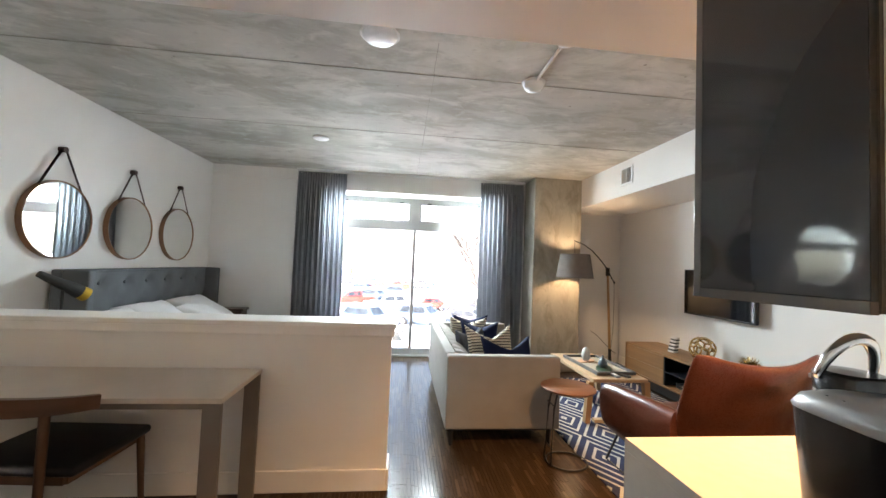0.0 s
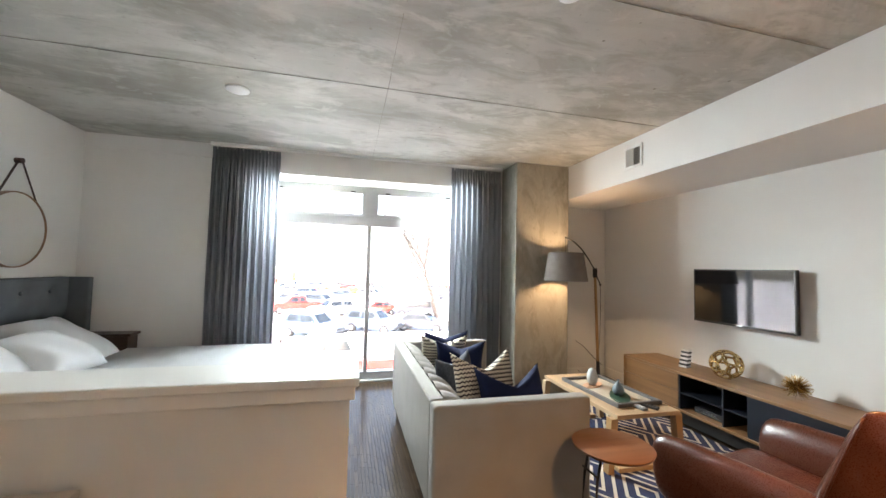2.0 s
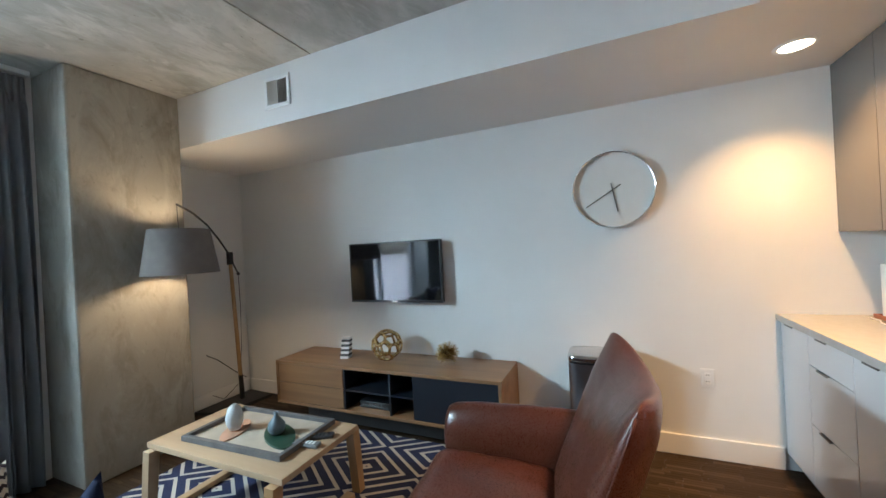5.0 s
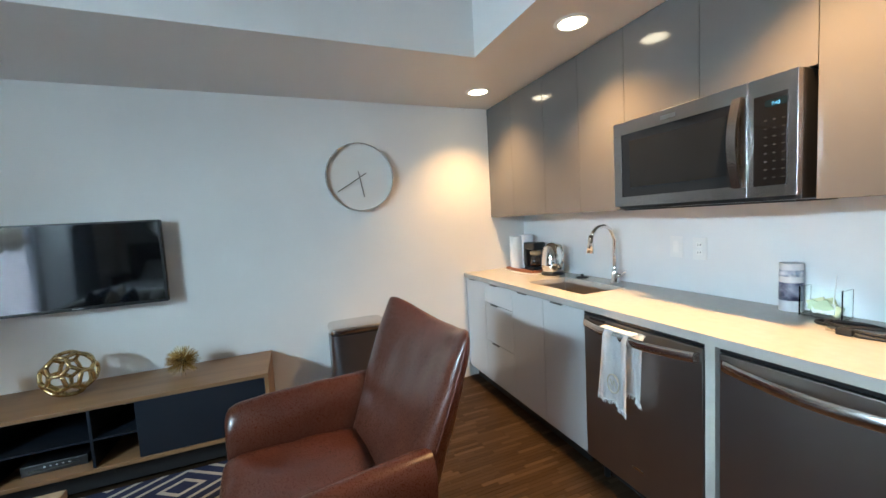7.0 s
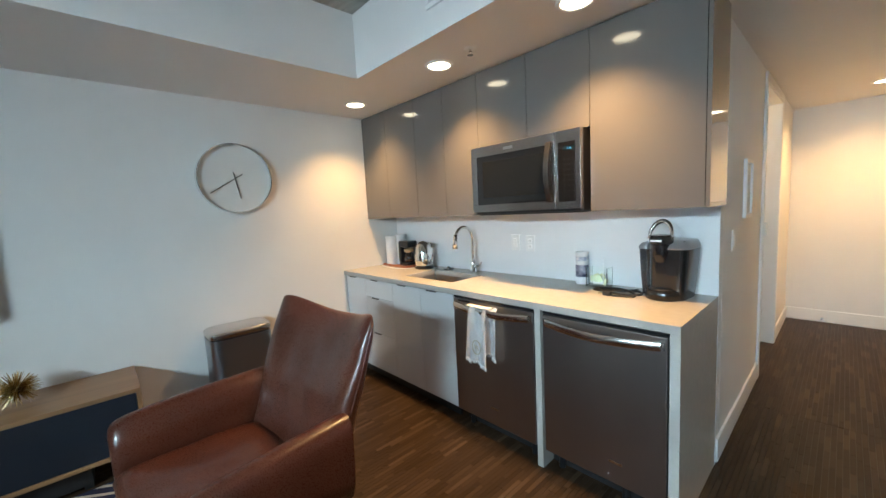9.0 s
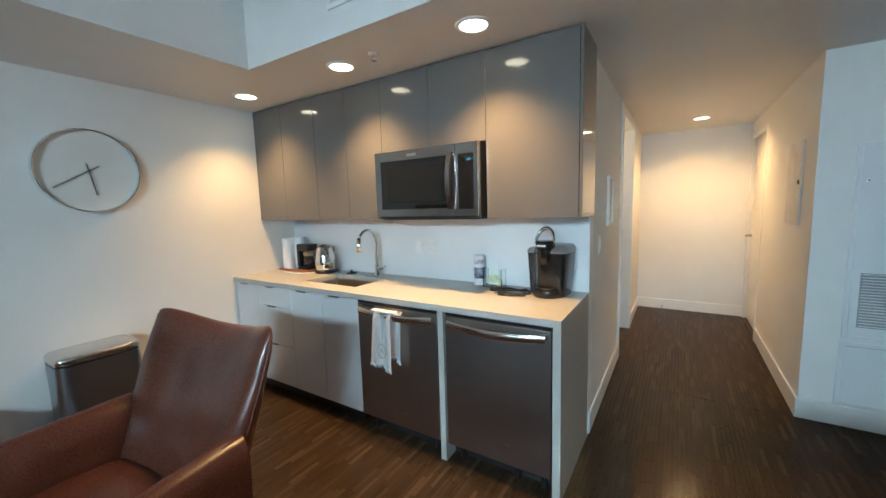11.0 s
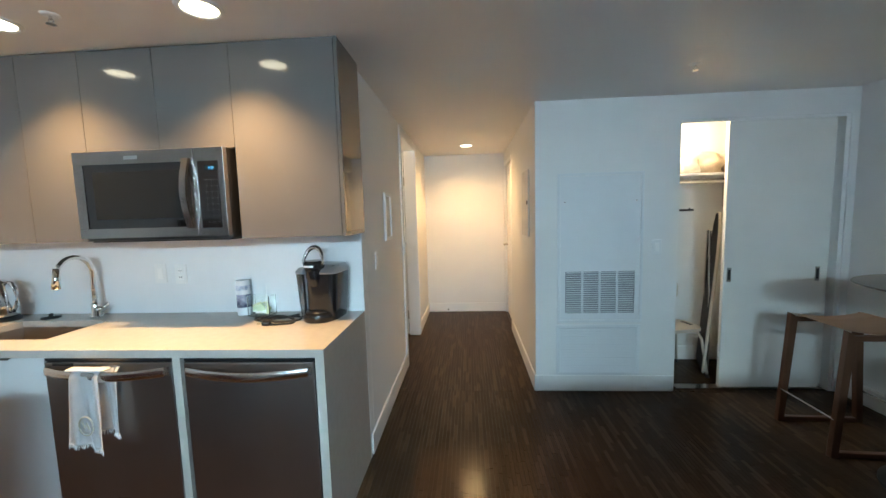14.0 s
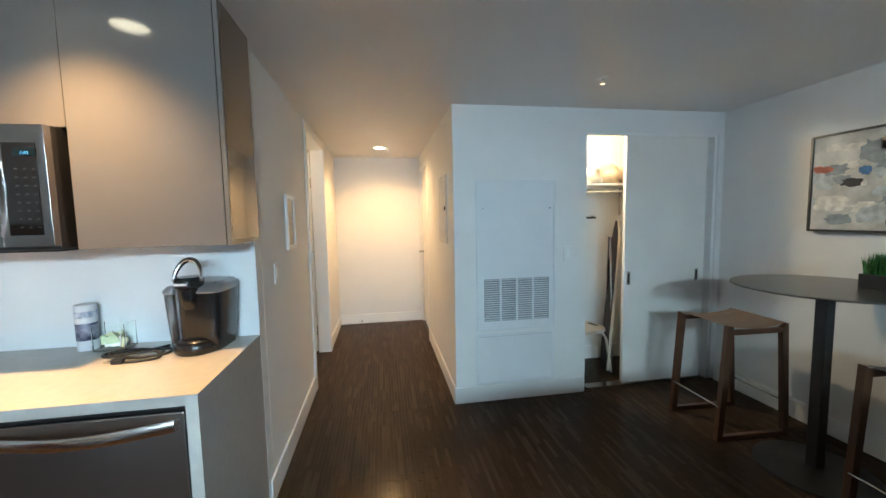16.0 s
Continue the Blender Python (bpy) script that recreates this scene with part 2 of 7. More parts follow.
bm = bmesh.new()
plate(bm, [(west(-0.95), -0.95), (west(5.75), 5.75), (west(5.75) - 0.15, 5.75), (west(-0.95) - 0.15, -0.95)], 0, HIGH)
tagged(part("wall_west", bm, PAINT), "off-white painted bedroom and dining wall", "wall", kind="structure")
struct("wall_east", [(EAST, EAST + 0.15, 0.5, 5.95, 0, HIGH)], PAINT, "off-white painted television wall")
struct("wall_kitchen", [(HALL_E + 0.001, EAST, KITCHEN - 0.1, KITCHEN, 0, LOW)], PAINT, "off-white wall behind the kitchen counter")
struct("wall_hall_east", [(HALL_E, HALL_E + 0.12, -0.70, KITCHEN - 0.1, 0, LOW), (HALL_E, HALL_E + 0.12, HALL_S, -1.62, 0, LOW), (HALL_E, HALL_E + 0.12, -1.62, -0.70, 2.21, LOW)], PAINT, "off-white hallway wall with a doorway")
struct("wall_hall_end", [(-0.5, HALL_E + 0.12, HALL_S - 0.12, HALL_S, 0, LOW)], PAINT, "off-white wall at the end of the hallway")
struct("wall_hall_west", [(HALL_W - 0.12, HALL_W, -1.86, CLOSET - 0.12, 0, LOW), (HALL_W - 0.12, HALL_W, HALL_S, -2.64, 0, LOW), (HALL_W - 0.12, HALL_W, -2.64, -1.86, 2.1, LOW)], PAINT, "off-white hallway wall with the entry door")
struct("wall_closet", [(-0.86, HALL_W, CLOSET - 0.12, CLOSET, 0, LOW), (-2.05, -0.86, CLOSET - 0.12, CLOSET, 2.106, LOW), (-2.104, -2.05, CLOSET - 0.12, CLOSET, 0, LOW)], PAINT, "off-white wall with a closet opening and an access panel")
struct("wall_closet_back", [(-2.3, HALL_W - 0.12, -0.95, -0.85, 0, LOW)], PAINT, "painted back wall of the closet")
struct("wall_bath", [(HALL_E + 0.12, 2.7, HALL_S - 0.12, HALL_S, 0, LOW), (2.7, 2.8, HALL_S, 0.58, 0, LOW)], PAINT, "plain wall of the lit side room")
struct("wall_entry_side", [(-0.5, -0.4, HALL_S, -0.95, 0, LOW)], PAINT, "plain wall beyond the entry door")

# window wall: piers, header, return to the niche
WIN0, WIN1, WIN_Z, GLASS_Y = -0.46, 2.06, 2.428, 6.10
struct("wall_north", [(west(5.66), WIN0, NORTH, 6.22, 0, HIGH), (WIN1, 2.455, NORTH, 6.22, 0, HIGH), (WIN0, WIN1, NORTH, 6.22, WIN_Z, HIGH), (3.14, EAST, 5.765, 5.95, 0, HIGH)], PAINT, "off-white window wall with a deep header")
struct("wall_band", [(west(5.66) + 0.001, WIN0, NORTH - 0.018, NORTH - 0.001, 2.535, HIGH - 0.001)], PAINT, "shallow painted band at the top of the window wall")
bm = bmesh.new()
box(bm, 2.455, 3.14, 5.235, 5.95, 0, HIGH - 0.001, bevel=0.012)
tagged(part("column", bm, CONCRETE_COL), "bare cast concrete column beside the window", "column", kind="structure")

# ceilings
bm = bmesh.new()
box(bm, -2.4, 4.2, EDGE - 0.1, 6.22, HIGH, HIGH + 0.2)
slab = tagged(part("ceiling", bm, CONCRETE), "bare cast concrete ceiling with form joints", "ceiling", kind="structure")
bm = bmesh.new()
plate(bm, [(-2.3, -2.8), (4.2, -2.8), (4.2, 5.764), (SOFFIT, 5.764), (SOFFIT, 5.2349), (SOFFIT, EDGE), (-2.3, EDGE)], LOW, HIGH - 0.002)
tagged(part("ceiling_low", bm, CEIL_PAINT), "painted low ceiling with a bulkhead along the television wall", "ceiling", kind="structure")

# half wall with its cap
bm = bmesh.new()
plate(bm, [(west(2.64), 2.64), (0.615, 2.64), (0.615, 2.83), (west(2.83), 2.83)], 0, 0.985)
tagged(part("half_wall", bm, PAINT), "cream painted half-height partition behind the desk", "wall", kind="structure")
bm = bmesh.new()
box(bm, west(2.64), 0.645, 2.605, 2.865, 1.0, 1.032, bevel=0.006)
box(bm, west(2.64), 0.632, 2.622, 2.848, 0.95, 1.0, bevel=0.004)
tagged(part("half_wall_cap", bm, PAINT_TRIM), "painted wooden cap moulding on the half wall", "trim", kind="structure")

# baseboards
BASE = 0.13
struct("baseboard", [
    (EAST - 0.014, EAST, 1.31, 5.75, 0, BASE), (3.14, EAST - 0.015, 5.751, 5.765, 0, BASE),
    (HALL_E - 0.014, HALL_E, -0.64, KITCHEN - 0.02, 0, BASE), (HALL_E - 0.014, HALL_E, HALL_S, -1.69, 0, BASE),
    (HALL_W, HALL_E - 0.015, HALL_S, HALL_S + 0.014, 0, BASE), (HALL_W, HALL_W + 0.014, -1.80, CLOSET, 0, BASE),
    (-0.85, HALL_W + 0.014, CLOSET, CLOSET + 0.014, 0, BASE),
    (west(0.9) - 0.02, west(0.9) + 0.018, -0.17, 2.63, 0, BASE), (west(2.64), 0.615, 2.626, 2.64, 0, BASE), (0.615, 0.629, 2.626, 2.83, 0, BASE),
    (west(5.6) + 0.01, WIN0, NORTH - 0.014, NORTH, 0, BASE)], PAINT_TRIM, "painted white baseboard", "baseboard", bevel=0.004)


# ---- window ----
FRAME = mat("aluminium_window_frame", (0.42, 0.42, 0.42), 0.4, metal=0.3, scale=4, vary=0.04, bump=0.02)
window = tagged(new("window_1"), "tall aluminium window with two transom lights", "window", kind="structure")
boxes("window_frame", [
    (WIN0, WIN0 + 0.06, 6.06, 6.14, 0.0, WIN_Z), (WIN1 - 0.06, WIN1, 6.06, 6.14, 0.0, WIN_Z),
    (WIN0 + 0.06, WIN1 - 0.06, 6.06, 6.14, 2.37, WIN_Z), (WIN0 + 0.06, WIN1 - 0.06, 6.05, 6.15, 1.93, 2.04),
    (WIN0 + 0.06, WIN1 - 0.06, 6.05, 6.15, 0.0, 0.115), (0.805, 0.855, 6.055, 6.145, 0.115, 1.93), (0.775, 0.885, 6.055, 6.145, 2.04, 2.37)], FRAME, window, bevel=0.004)
for x0, x1 in ((WIN0 + 0.06, 0.775), (0.885, WIN1 - 0.06)):
    boxes("transom_sash", [(x0, x1, 6.045, 6.10, 2.335, 2.37), (x0, x1, 6.045, 6.10, 2.04, 2.085), (x0, x0 + 0.045, 6.045, 6.10, 2.085, 2.335), (x1 - 0.045, x1, 6.045, 6.10, 2.085, 2.335)], FRAME, window, bevel=0.004)
    for hx in (x0 + 0.16, x1 - 0.16):
        boxes("latch", [(hx - 0.03, hx + 0.03, 6.035, 6.045, 2.345, 2.36)], BLACK_MATT, window)
for x0, x1, z0, z1 in ((WIN0 + 0.10, 0.735, 2.083, 2.337), (0.925, WIN1 - 0.10, 2.083, 2.337), (WIN0 + 0.055, 0.81, 0.11, 1.935), (0.85, WIN1 - 0.055, 0.11, 1.935)):
    pane = boxes("pane", [(x0, x1, 6.094, 6.100, z0, z1)], GLASS, window)
    pane.visible_shadow = False
struct("window_sill", [(WIN0, WIN1, 5.99, 6.05, 0.0, 0.025)], FRAME, "low aluminium threshold under the window", "sill", bevel=0.004)


# ---- curtains ----
CURTAIN = mat("grey_curtain_cloth", (0.35, 0.365, 0.39), 0.85, scale=3, vary=0.06, bump=0.3, fine=420, stretch=(1, 1, 0.6), spec=0.08)


ct = CURTAIN.node_tree
thin = ct.nodes.new("ShaderNodeBsdfTranslucent")
thin.inputs[0].default_value = (0.40, 0.43, 0.47, 1)
cloth = ct.nodes.new("ShaderNodeMixShader")
cloth.inputs[0].default_value = 0.06
ct.links.new(ct.nodes["Principled BSDF"].outputs[0], cloth.inputs[1])
ct.links.new(thin.outputs[0], cloth.inputs[2])
ct.links.new(cloth.outputs[0], ct.nodes["Material Output"].inputs[0])


def curtain(x0, x1, y, seed, flare=0.0):
    """Pleated drape from the ceiling track to the floor."""
    rng = random.Random(seed)
    top, n, rows = HIGH - 0.045, 200, 26
    folds = 19
    shifts = [rng.uniform(-0.6, 0.6) for _ in range(folds + 2)]
    deep = [rng.uniform(0.7, 1.25) for _ in range(folds + 2)]
    bm = bmesh.new()
    grid = []
    for r in range(rows + 1):
        v = r / rows
        z = 0.012 + (top - 0.012) * (1 - v)
        pleat = 0.55 if v < 0.05 else 1.0
        row = []
        for c in range(n + 1):
            u = c / n
            k = u * folds
            f = int(k)
            d = deep[f] * (1 - (k - f)) + deep[f + 1] * (k - f)
            s = shifts[f] * (1 - (k - f)) + shifts[f + 1] * (k - f)
            a = 2 * math.pi * (k + 0.16 * s * (0.3 + v))
            if v < 0.05:
                a = 2 * math.pi * k * 2
            off = 0.024 * d * pleat * (math.sin(a) + 0.25 * math.sin(2 * a + s)) * (0.8 + 0.35 * v)
            wide = 1.0 + 0.03 * math.sin(3.0 * v) + flare * v
            x = (x0 + x1) / 2 + (u - 0.5) * (x1 - x0) * wide + 0.012 * math.sin(a * 0.5 + v * 2)
            row.append(bm.verts.new((x, y + off, z)))
        grid.append(row)
    for a, b in zip(grid, grid[1:]):
        for c in range(n):
            bm.faces.new((a[c], a[c + 1], b[c + 1], b[c]))
    bmesh.ops.solidify(bm, geom=bm.faces[:], thickness=0.003)
    th = thing("curtain", "floor-length pleated grey fabric curtain on a ceiling track", "curtain", "window curtains")
    part("drape", bm, CURTAIN, th, smooth=True)
    bm = bmesh.new()
    box(bm, x0 - 0.02, x1 + 0.02, y - 0.02, y + 0.02, HIGH - 0.03, HIGH)
    for k in range(8):
        hx = x0 + (k + 0.5) * (x1 - x0) / 8
        tube(bm, (hx, y, HIGH - 0.07), (hx, y, HIGH - 0.03), 0.005, sides=6)
    part("track", bm, WHITE_PLASTIC, th)


curtain(-0.83, -0.17, 5.585, 3, flare=0.02)
curtain(1.76, 2.40, 5.585, 8, flare=0.02)
struct("curtain_rail", [(-0.15, 1.74, 5.57, 5.60, HIGH - 0.028, HIGH - 0.001)], WHITE_PLASTIC, "white ceiling-mounted curtain track", "rail")

# ---- concrete joints and ceiling fittings ----
JOINT = mat("joint_shadow_concrete", (0.27, 0.255, 0.22), 0.9, scale=6, vary=0.3, bump=0.3)
bm = bmesh.new()
rng = random.Random(4)
for axis, at, a, b in (("x", 0.815, 1.6, 5.6), ("y", 3.87, -2.0, 3.14), ("y", 2.69, -2.0, 3.14)):
    pos = a
    while pos < b:
        step = rng.uniform(0.25, 0.7)
        e = min(b, pos + step)
        w = rng.uniform(0.0006, 0.0022)
        o = rng.uniform(-0.004, 0.004)
        if axis == "x":
            box(bm, at + o - w, at + o + w, pos, e, HIGH - 0.0035, HIGH + 0.001)
        else:
            box(bm, pos, e, at + o - w, at + o + w, HIGH - 0.0035, HIGH + 0.001)
        pos = e + (0.0 if rng.random() < 0.8 else rng.uniform(0.02, 0.1))
for k in range(46):
    px, py = rng.uniform(-1.8, 3.0), rng.uniform(1.7, 5.2)
    r = rng.uniform(0.004, 0.011)
    bmesh.ops.create_circle(bm, cap_ends=True, segments=7, radius=r, matrix=pose(px, py, HIGH - 0.0015))
tagged(part("ceiling_joints", bm, JOINT), "rough form joints and bolt holes in the concrete", "ceiling", kind="structure")


def turned(name, profile, at, material, label, category, sides=32, **extra):
    bm = bmesh.new()
    lathe(bm, profile, sides=sides)
    th = thing(name, label, category, at=at)
    part("body", bm, material, th, smooth=True)
    return th


d = thing("ceiling_light", "round white flush ceiling light on bare concrete", "ceiling light", at=(0.48, 2.30, HIGH))
bm = bmesh.new()
lathe(bm, [(0.0, -0.03), (0.06, -0.03), (0.085, -0.024), (0.098, -0.008), (0.10, 0.0)])
part("diffuser", bm, mat("opal_diffuser", (0.74, 0.76, 0.78), 0.3), d, smooth=True)
bm = bmesh.new()
lathe(bm, [(0.10, -0.001), (0.106, -0.006), (0.112, 0.0)])
part("rim", bm, WHITE_PLASTIC, d, smooth=True)

d = thing("ceiling_speaker", "small flat white round cover on the concrete ceiling", "ceiling cover", at=(-0.24, 4.2, HIGH))
bm = bmesh.new()
lathe(bm, [(0.0, -0.012), (0.07, -0.012), (0.08, -0.006), (0.08, 0.0)])
part("cover", bm, WHITE_PLASTIC, d, smooth=True)

d = thing("smoke_detector", "white round smoke detector fed by surface conduit", "smoke detector", at=(1.50, 2.66, HIGH))
bm = bmesh.new()
lathe(bm, [(0.0, -0.062), (0.03, -0.062), (0.038, -0.052), (0.055, -0.048), (0.064, -0.034), (0.066, -0.012)])
part("head", bm, WHITE_PLASTIC, d, smooth=True)
bm = bmesh.new()
lathe(bm, [(0.05, -0.012), (0.075, -0.012), (0.078, 0.0)])
part("base", bm, WHITE_PLASTIC, d, smooth=True)
for k in range(8):
    a = k * math.pi / 4
    bm = bmesh.new()
    box(bm, 0.044, 0.054, -0.010, 0.010, -0.046, -0.036)
    s = part("slot", bm, BLACK_MATT, d)
    s.matrix_local = pose(0, 0, 0, 0, 0, math.degrees(a))
bm = bmesh.new()
tube(bm, (0.0, -0.07, -0.012), (0.0, -0.50, -0.012), 0.010)
part("conduit", bm, WHITE_PLASTIC, d, smooth=True)
bm = bmesh.new()
lathe(bm, [(0.0, -0.04), (0.05, -0.04), (0.056, -0.034), (0.058, 0.0)], centre=(0.0, -0.53, 0))
part("junction_box", bm, WHITE_PLASTIC, d, smooth=True)


def downlight(x, y):
    th = thing("recessed_light", "lit recessed downlight with a white trim ring", "recessed light", "ceiling downlights", at=(x, y, LOW))
    bm = bmesh.new()
    lathe(bm, [(0.066, -0.001), (0.070, -0.007), (0.084, -0.006), (0.088, 0.0)])
    part("trim_ring", bm, WHITE_PLASTIC, th, smooth=True)
    bm = bmesh.new()
    lathe(bm, [(0.0, -0.004), (0.04, -0.004), (0.067, -0.003)])
    part("lens", bm, LAMP_GLOW, th, "glowing warm lens", smooth=True)


for lx in (3.66, 2.665, 1.78):
    downlight(lx, 1.31)
downlight(0.75, -1.95)


def sprinkler(x, y, z):
    th = thing("sprinkler", "small chrome fire sprinkler head in the ceiling", "sprinkler", "ceiling sprinklers", at=(x, y, z))
    bm = bmesh.new()
    lathe(bm, [(0.0, -0.006), (0.018, -0.006), (0.030, -0.003), (0.032, 0.0)])
    part("escutcheon", bm, WHITE_PLASTIC, th, smooth=True)
    bm = bmesh.new()
    tube(bm, (0, 0, -0.006), (0, 0, -0.018), 0.006)
    for s in (-1, 1):
        pipe(bm, [(s * 0.006, 0, -0.014), (s * 0.012, 0, -0.024), (s * 0.003, 0, -0.034)], 0.0025, 6)
    lathe(bm, [(0.0, -0.037), (0.017, -0.037), (0.017, -0.035), (0.0, -0.034)], sides=14)
    part("deflector", bm, STEEL_LITE, th)


sprinkler(2.385, 1.335, LOW)
sprinkler(-0.60, 0.42, LOW)


def grille(name, label, x, y, z, wide, high, bars, turn, material, dark_half=True):
    """A wall register, built facing -y at the origin and then turned."""
    th = thing(name, label, "vent", at=(x, y, z), turn=turn)
    bm = bmesh.new()
    w, h = wide / 2, high / 2
    for r in ((-w, w, -0.012, 0, h - 0.025, h), (-w, w, -0.012, 0, -h, -h + 0.025), (-w, -w + 0.025, -0.012, 0, -h + 0.025, h - 0.025), (w - 0.025, w, -0.012, 0, -h + 0.025, h - 0.025)):
        box(bm, *r, bevel=0.003)
    part("frame", bm, WHITE_PLASTIC, th)
    # flat black sheet; the shade behind the slats is put into its colour
    boxes("backing", [(-w + 0.02, w - 0.02, -0.002, 0, -h + 0.02, h - 0.02)], BLACK_MATT, th)
    for k in range(bars):
        bx = -w + 0.03 + (k + 0.5) * (wide - 0.06) / bars
        bm = bmesh.new()
        box(bm, -0.0012, 0.0012, -0.008, 0.008, -h + 0.025, h - 0.025)
        s = part("slat", bm, WHITE_PLASTIC, th)
        # one half's slats lie along a camera sightline, so the black backing shows
        s.matrix_local = pose(bx, -0.009, 0, 0, 0, 46 if (dark_half and k >= bars // 2) else -38)
    return th


grille("air_vent", "white metal supply register in the bulkhead", SOFFIT, 4.17, 2.505, 0.225, 0.21, 14, -90, WHITE_PLASTIC)
grille("return_vent", "white metal supply register above the kitchen", 2.30, EDGE, 2.50, 0.26, 0.16, 16, 180, WHITE_PLASTIC)

# ---- hallway doors and fittings ----
HINGE = mat("brushed_nickel", (0.42, 0.38, 0.32), 0.35, metal=1.0, scale=20, vary=0.1, bump=0.03)
DOOR_WARM = mat("door_white_paint", (0.76, 0.74, 0.70), 0.4, scale=2, vary=0.03, bump=0.05)
d = tagged(new("door_1"), "white side-room door standing wide open into the room", "door", kind="structure")
boxes("door_leaf", [(HALL_E + 0.13, HALL_E + 0.96, -1.66, -1.622, 0.012, 2.18)], DOOR_WARM, d, bevel=0.002)
for hz in (0.25, 1.07, 1.85):
    bm = bmesh.new()
    tube(bm, (HALL_E + 0.128, -1.615, hz - 0.05), (HALL_E + 0.128, -1.615, hz + 0.05), 0.008)
    box(bm, HALL_E + 0.09, HALL_E + 0.125, -1.6185, -1.6165, hz - 0.05, hz + 0.05)
    part("hinge", bm, HINGE, d)
bm = bmesh.new()
tube(bm, (HALL_E + 0.88, -1.622, 1.0), (HALL_E + 0.88, -1.57, 1.0), 0.012)
tube(bm, (HALL_E + 0.89, -1.57, 1.0), (HALL_E + 0.77, -1.57, 1.0), 0.009)
part("door_handle", bm, HINGE, d)
struct("door_casing", [
    (HALL_E - 0.016, HALL_E - 0.001, -0.70, -0.64, 0, 2.275), (HALL_E - 0.016, HALL_E - 0.001, -1.68, -1.62, 0, 2.275), (HALL_E - 0.016, HALL_E - 0.001, -1.62, -0.70, 2.21, 2.275),
    (HALL_E - 0.012, HALL_E + 0.12, -0.716, -0.701, 0, 2.209), (HALL_E - 0.012, HALL_E + 0.12, -1.619, -1.604, 0, 2.209), (HALL_E - 0.012, HALL_E + 0.12, -1.604, -0.716, 2.194, 2.209)], PAINT_TRIM, "white painted door casing and jambs", "trim", bevel=0.002)

d = tagged(new("door_2"), "closed flush white entry door in the hallway", "door", kind="structure")
boxes("door_leaf", [(HALL_W - 0.075, HALL_W - 0.03, -2.63, -1.87, 0.012, 2.09)], DOOR_WARM, d, bevel=0.002)
for hz in (0.28, 1.05, 1.92):
    bm = bmesh.new()
    tube(bm, (HALL_W - 0.018, -1.878, hz - 0.05), (HALL_W - 0.018, -1.878, hz + 0.05), 0.009)
    part("hinge", bm, HINGE, d)
bm = bmesh.new()
tube(bm, (HALL_W - 0.03, -2.56, 1.0), (HALL_W + 0.03, -2.56, 1.0), 0.012)
tube(bm, (HALL_W + 0.03, -2.56, 1.0), (HALL_W + 0.03, -2.45, 1.0), 0.009)
part("door_handle", bm, HINGE, d)
struct("door_frame", [(HALL_W - 0.1, HALL_W + 0.004, -1.865, -1.82, 0, 2.14), (HALL_W - 0.1, HALL_W + 0.004, -2.68, -2.635, 0, 2.14), (HALL_W - 0.1, HALL_W + 0.004, -2.635, -1.865, 2.095, 2.14)], PAINT_TRIM, "painted entry door frame", "trim", bevel=0.002)

th = thing("electrical_panel", "flush painted breaker panel cover on the hallway wall", "breaker panel")
boxes("cover", [(HALL_W, HALL_W + 0.014, -0.83, -0.46, 1.24, 1.815)], mat("panel_grey_paint", (0.55, 0.54, 0.52), 0.4), th, bevel=0.003)
boxes("latch", [(HALL_W + 0.014, HALL_W + 0.022, -0.505, -0.485, 1.52, 1.55)], BLACK_MATT, th)


def plate_switch(name, label, category, x, y, z, turn, kind="switch"):
    """A wall plate, built facing -y."""
    t = thing(name, label, category, "wall plates", at=(x, y, z), turn=turn)
    boxes("plate", [(-0.036, 0.036, -0.006, 0, -0.058, 0.058)], WHITE_PLASTIC, t, bevel=0.002)
    if kind == "switch":
        boxes("rocker", [(-0.016, 0.016, -0.010, -0.005, -0.032, 0.032)], PAINT_TRIM, t, bevel=0.002)
    else:
        for dz in (-0.02, 0.02):
            o = boxes("socket", [(-0.016, 0.016, -0.009, -0.005, dz - 0.014, dz + 0.014)], PAINT_TRIM, t, bevel=0.004)
            boxes("slot", [(-0.008, -0.005, -0.0096, -0.0085, dz - 0.004, dz + 0.006), (0.005, 0.008, -0.0096, -0.0085, dz - 0.004, dz + 0.006)], BLACK_MATT, o)


plate_switch("light_switch", "white light switch on the closet wall", "switch", -0.70, CLOSET, 1.155, 180)
plate_switch("light_switch", "white light switch on the hallway wall", "switch", HALL_E, 0.343, 1.16, -90)
plate_switch("power_outlet", "white double power outlet low on the wall", "outlet", EAST, 1.67, 0.50, -90, "outlet")
plate_switch("light_switch", "white switch plate on the backsplash", "switch", 2.587, KITCHEN + 0.011, 1.15, 180)
plate_switch("power_outlet", "white double power outlet on the backsplash", "outlet", 2.46, KITCHEN + 0.011, 1.145, 180, "outlet")

th = thing("thermostat", "small white thermostat box beside the doorway", "thermostat")
boxes("case", [(HALL_E - 0.035, HALL_E - 0.016, -0.69, -0.61, 1.10, 1.20)], WHITE_PLASTIC, th, bevel=0.006)
th = thing("framed_notice", "small white framed notice on the hallway wall", "frame")
boxes("frame", [(HALL_E - 0.018, HALL_E, -0.15, 0.075, 1.60, 1.625), (HALL_E - 0.018, HALL_E, -0.15, 0.075, 1.27, 1.295), (HALL_E - 0.018, HALL_E, -0.15, -0.125, 1.295, 1.60), (HALL_E - 0.018, HALL_E, 0.05, 0.075, 1.295, 1.60)], PAINT_TRIM, th, bevel=0.003)
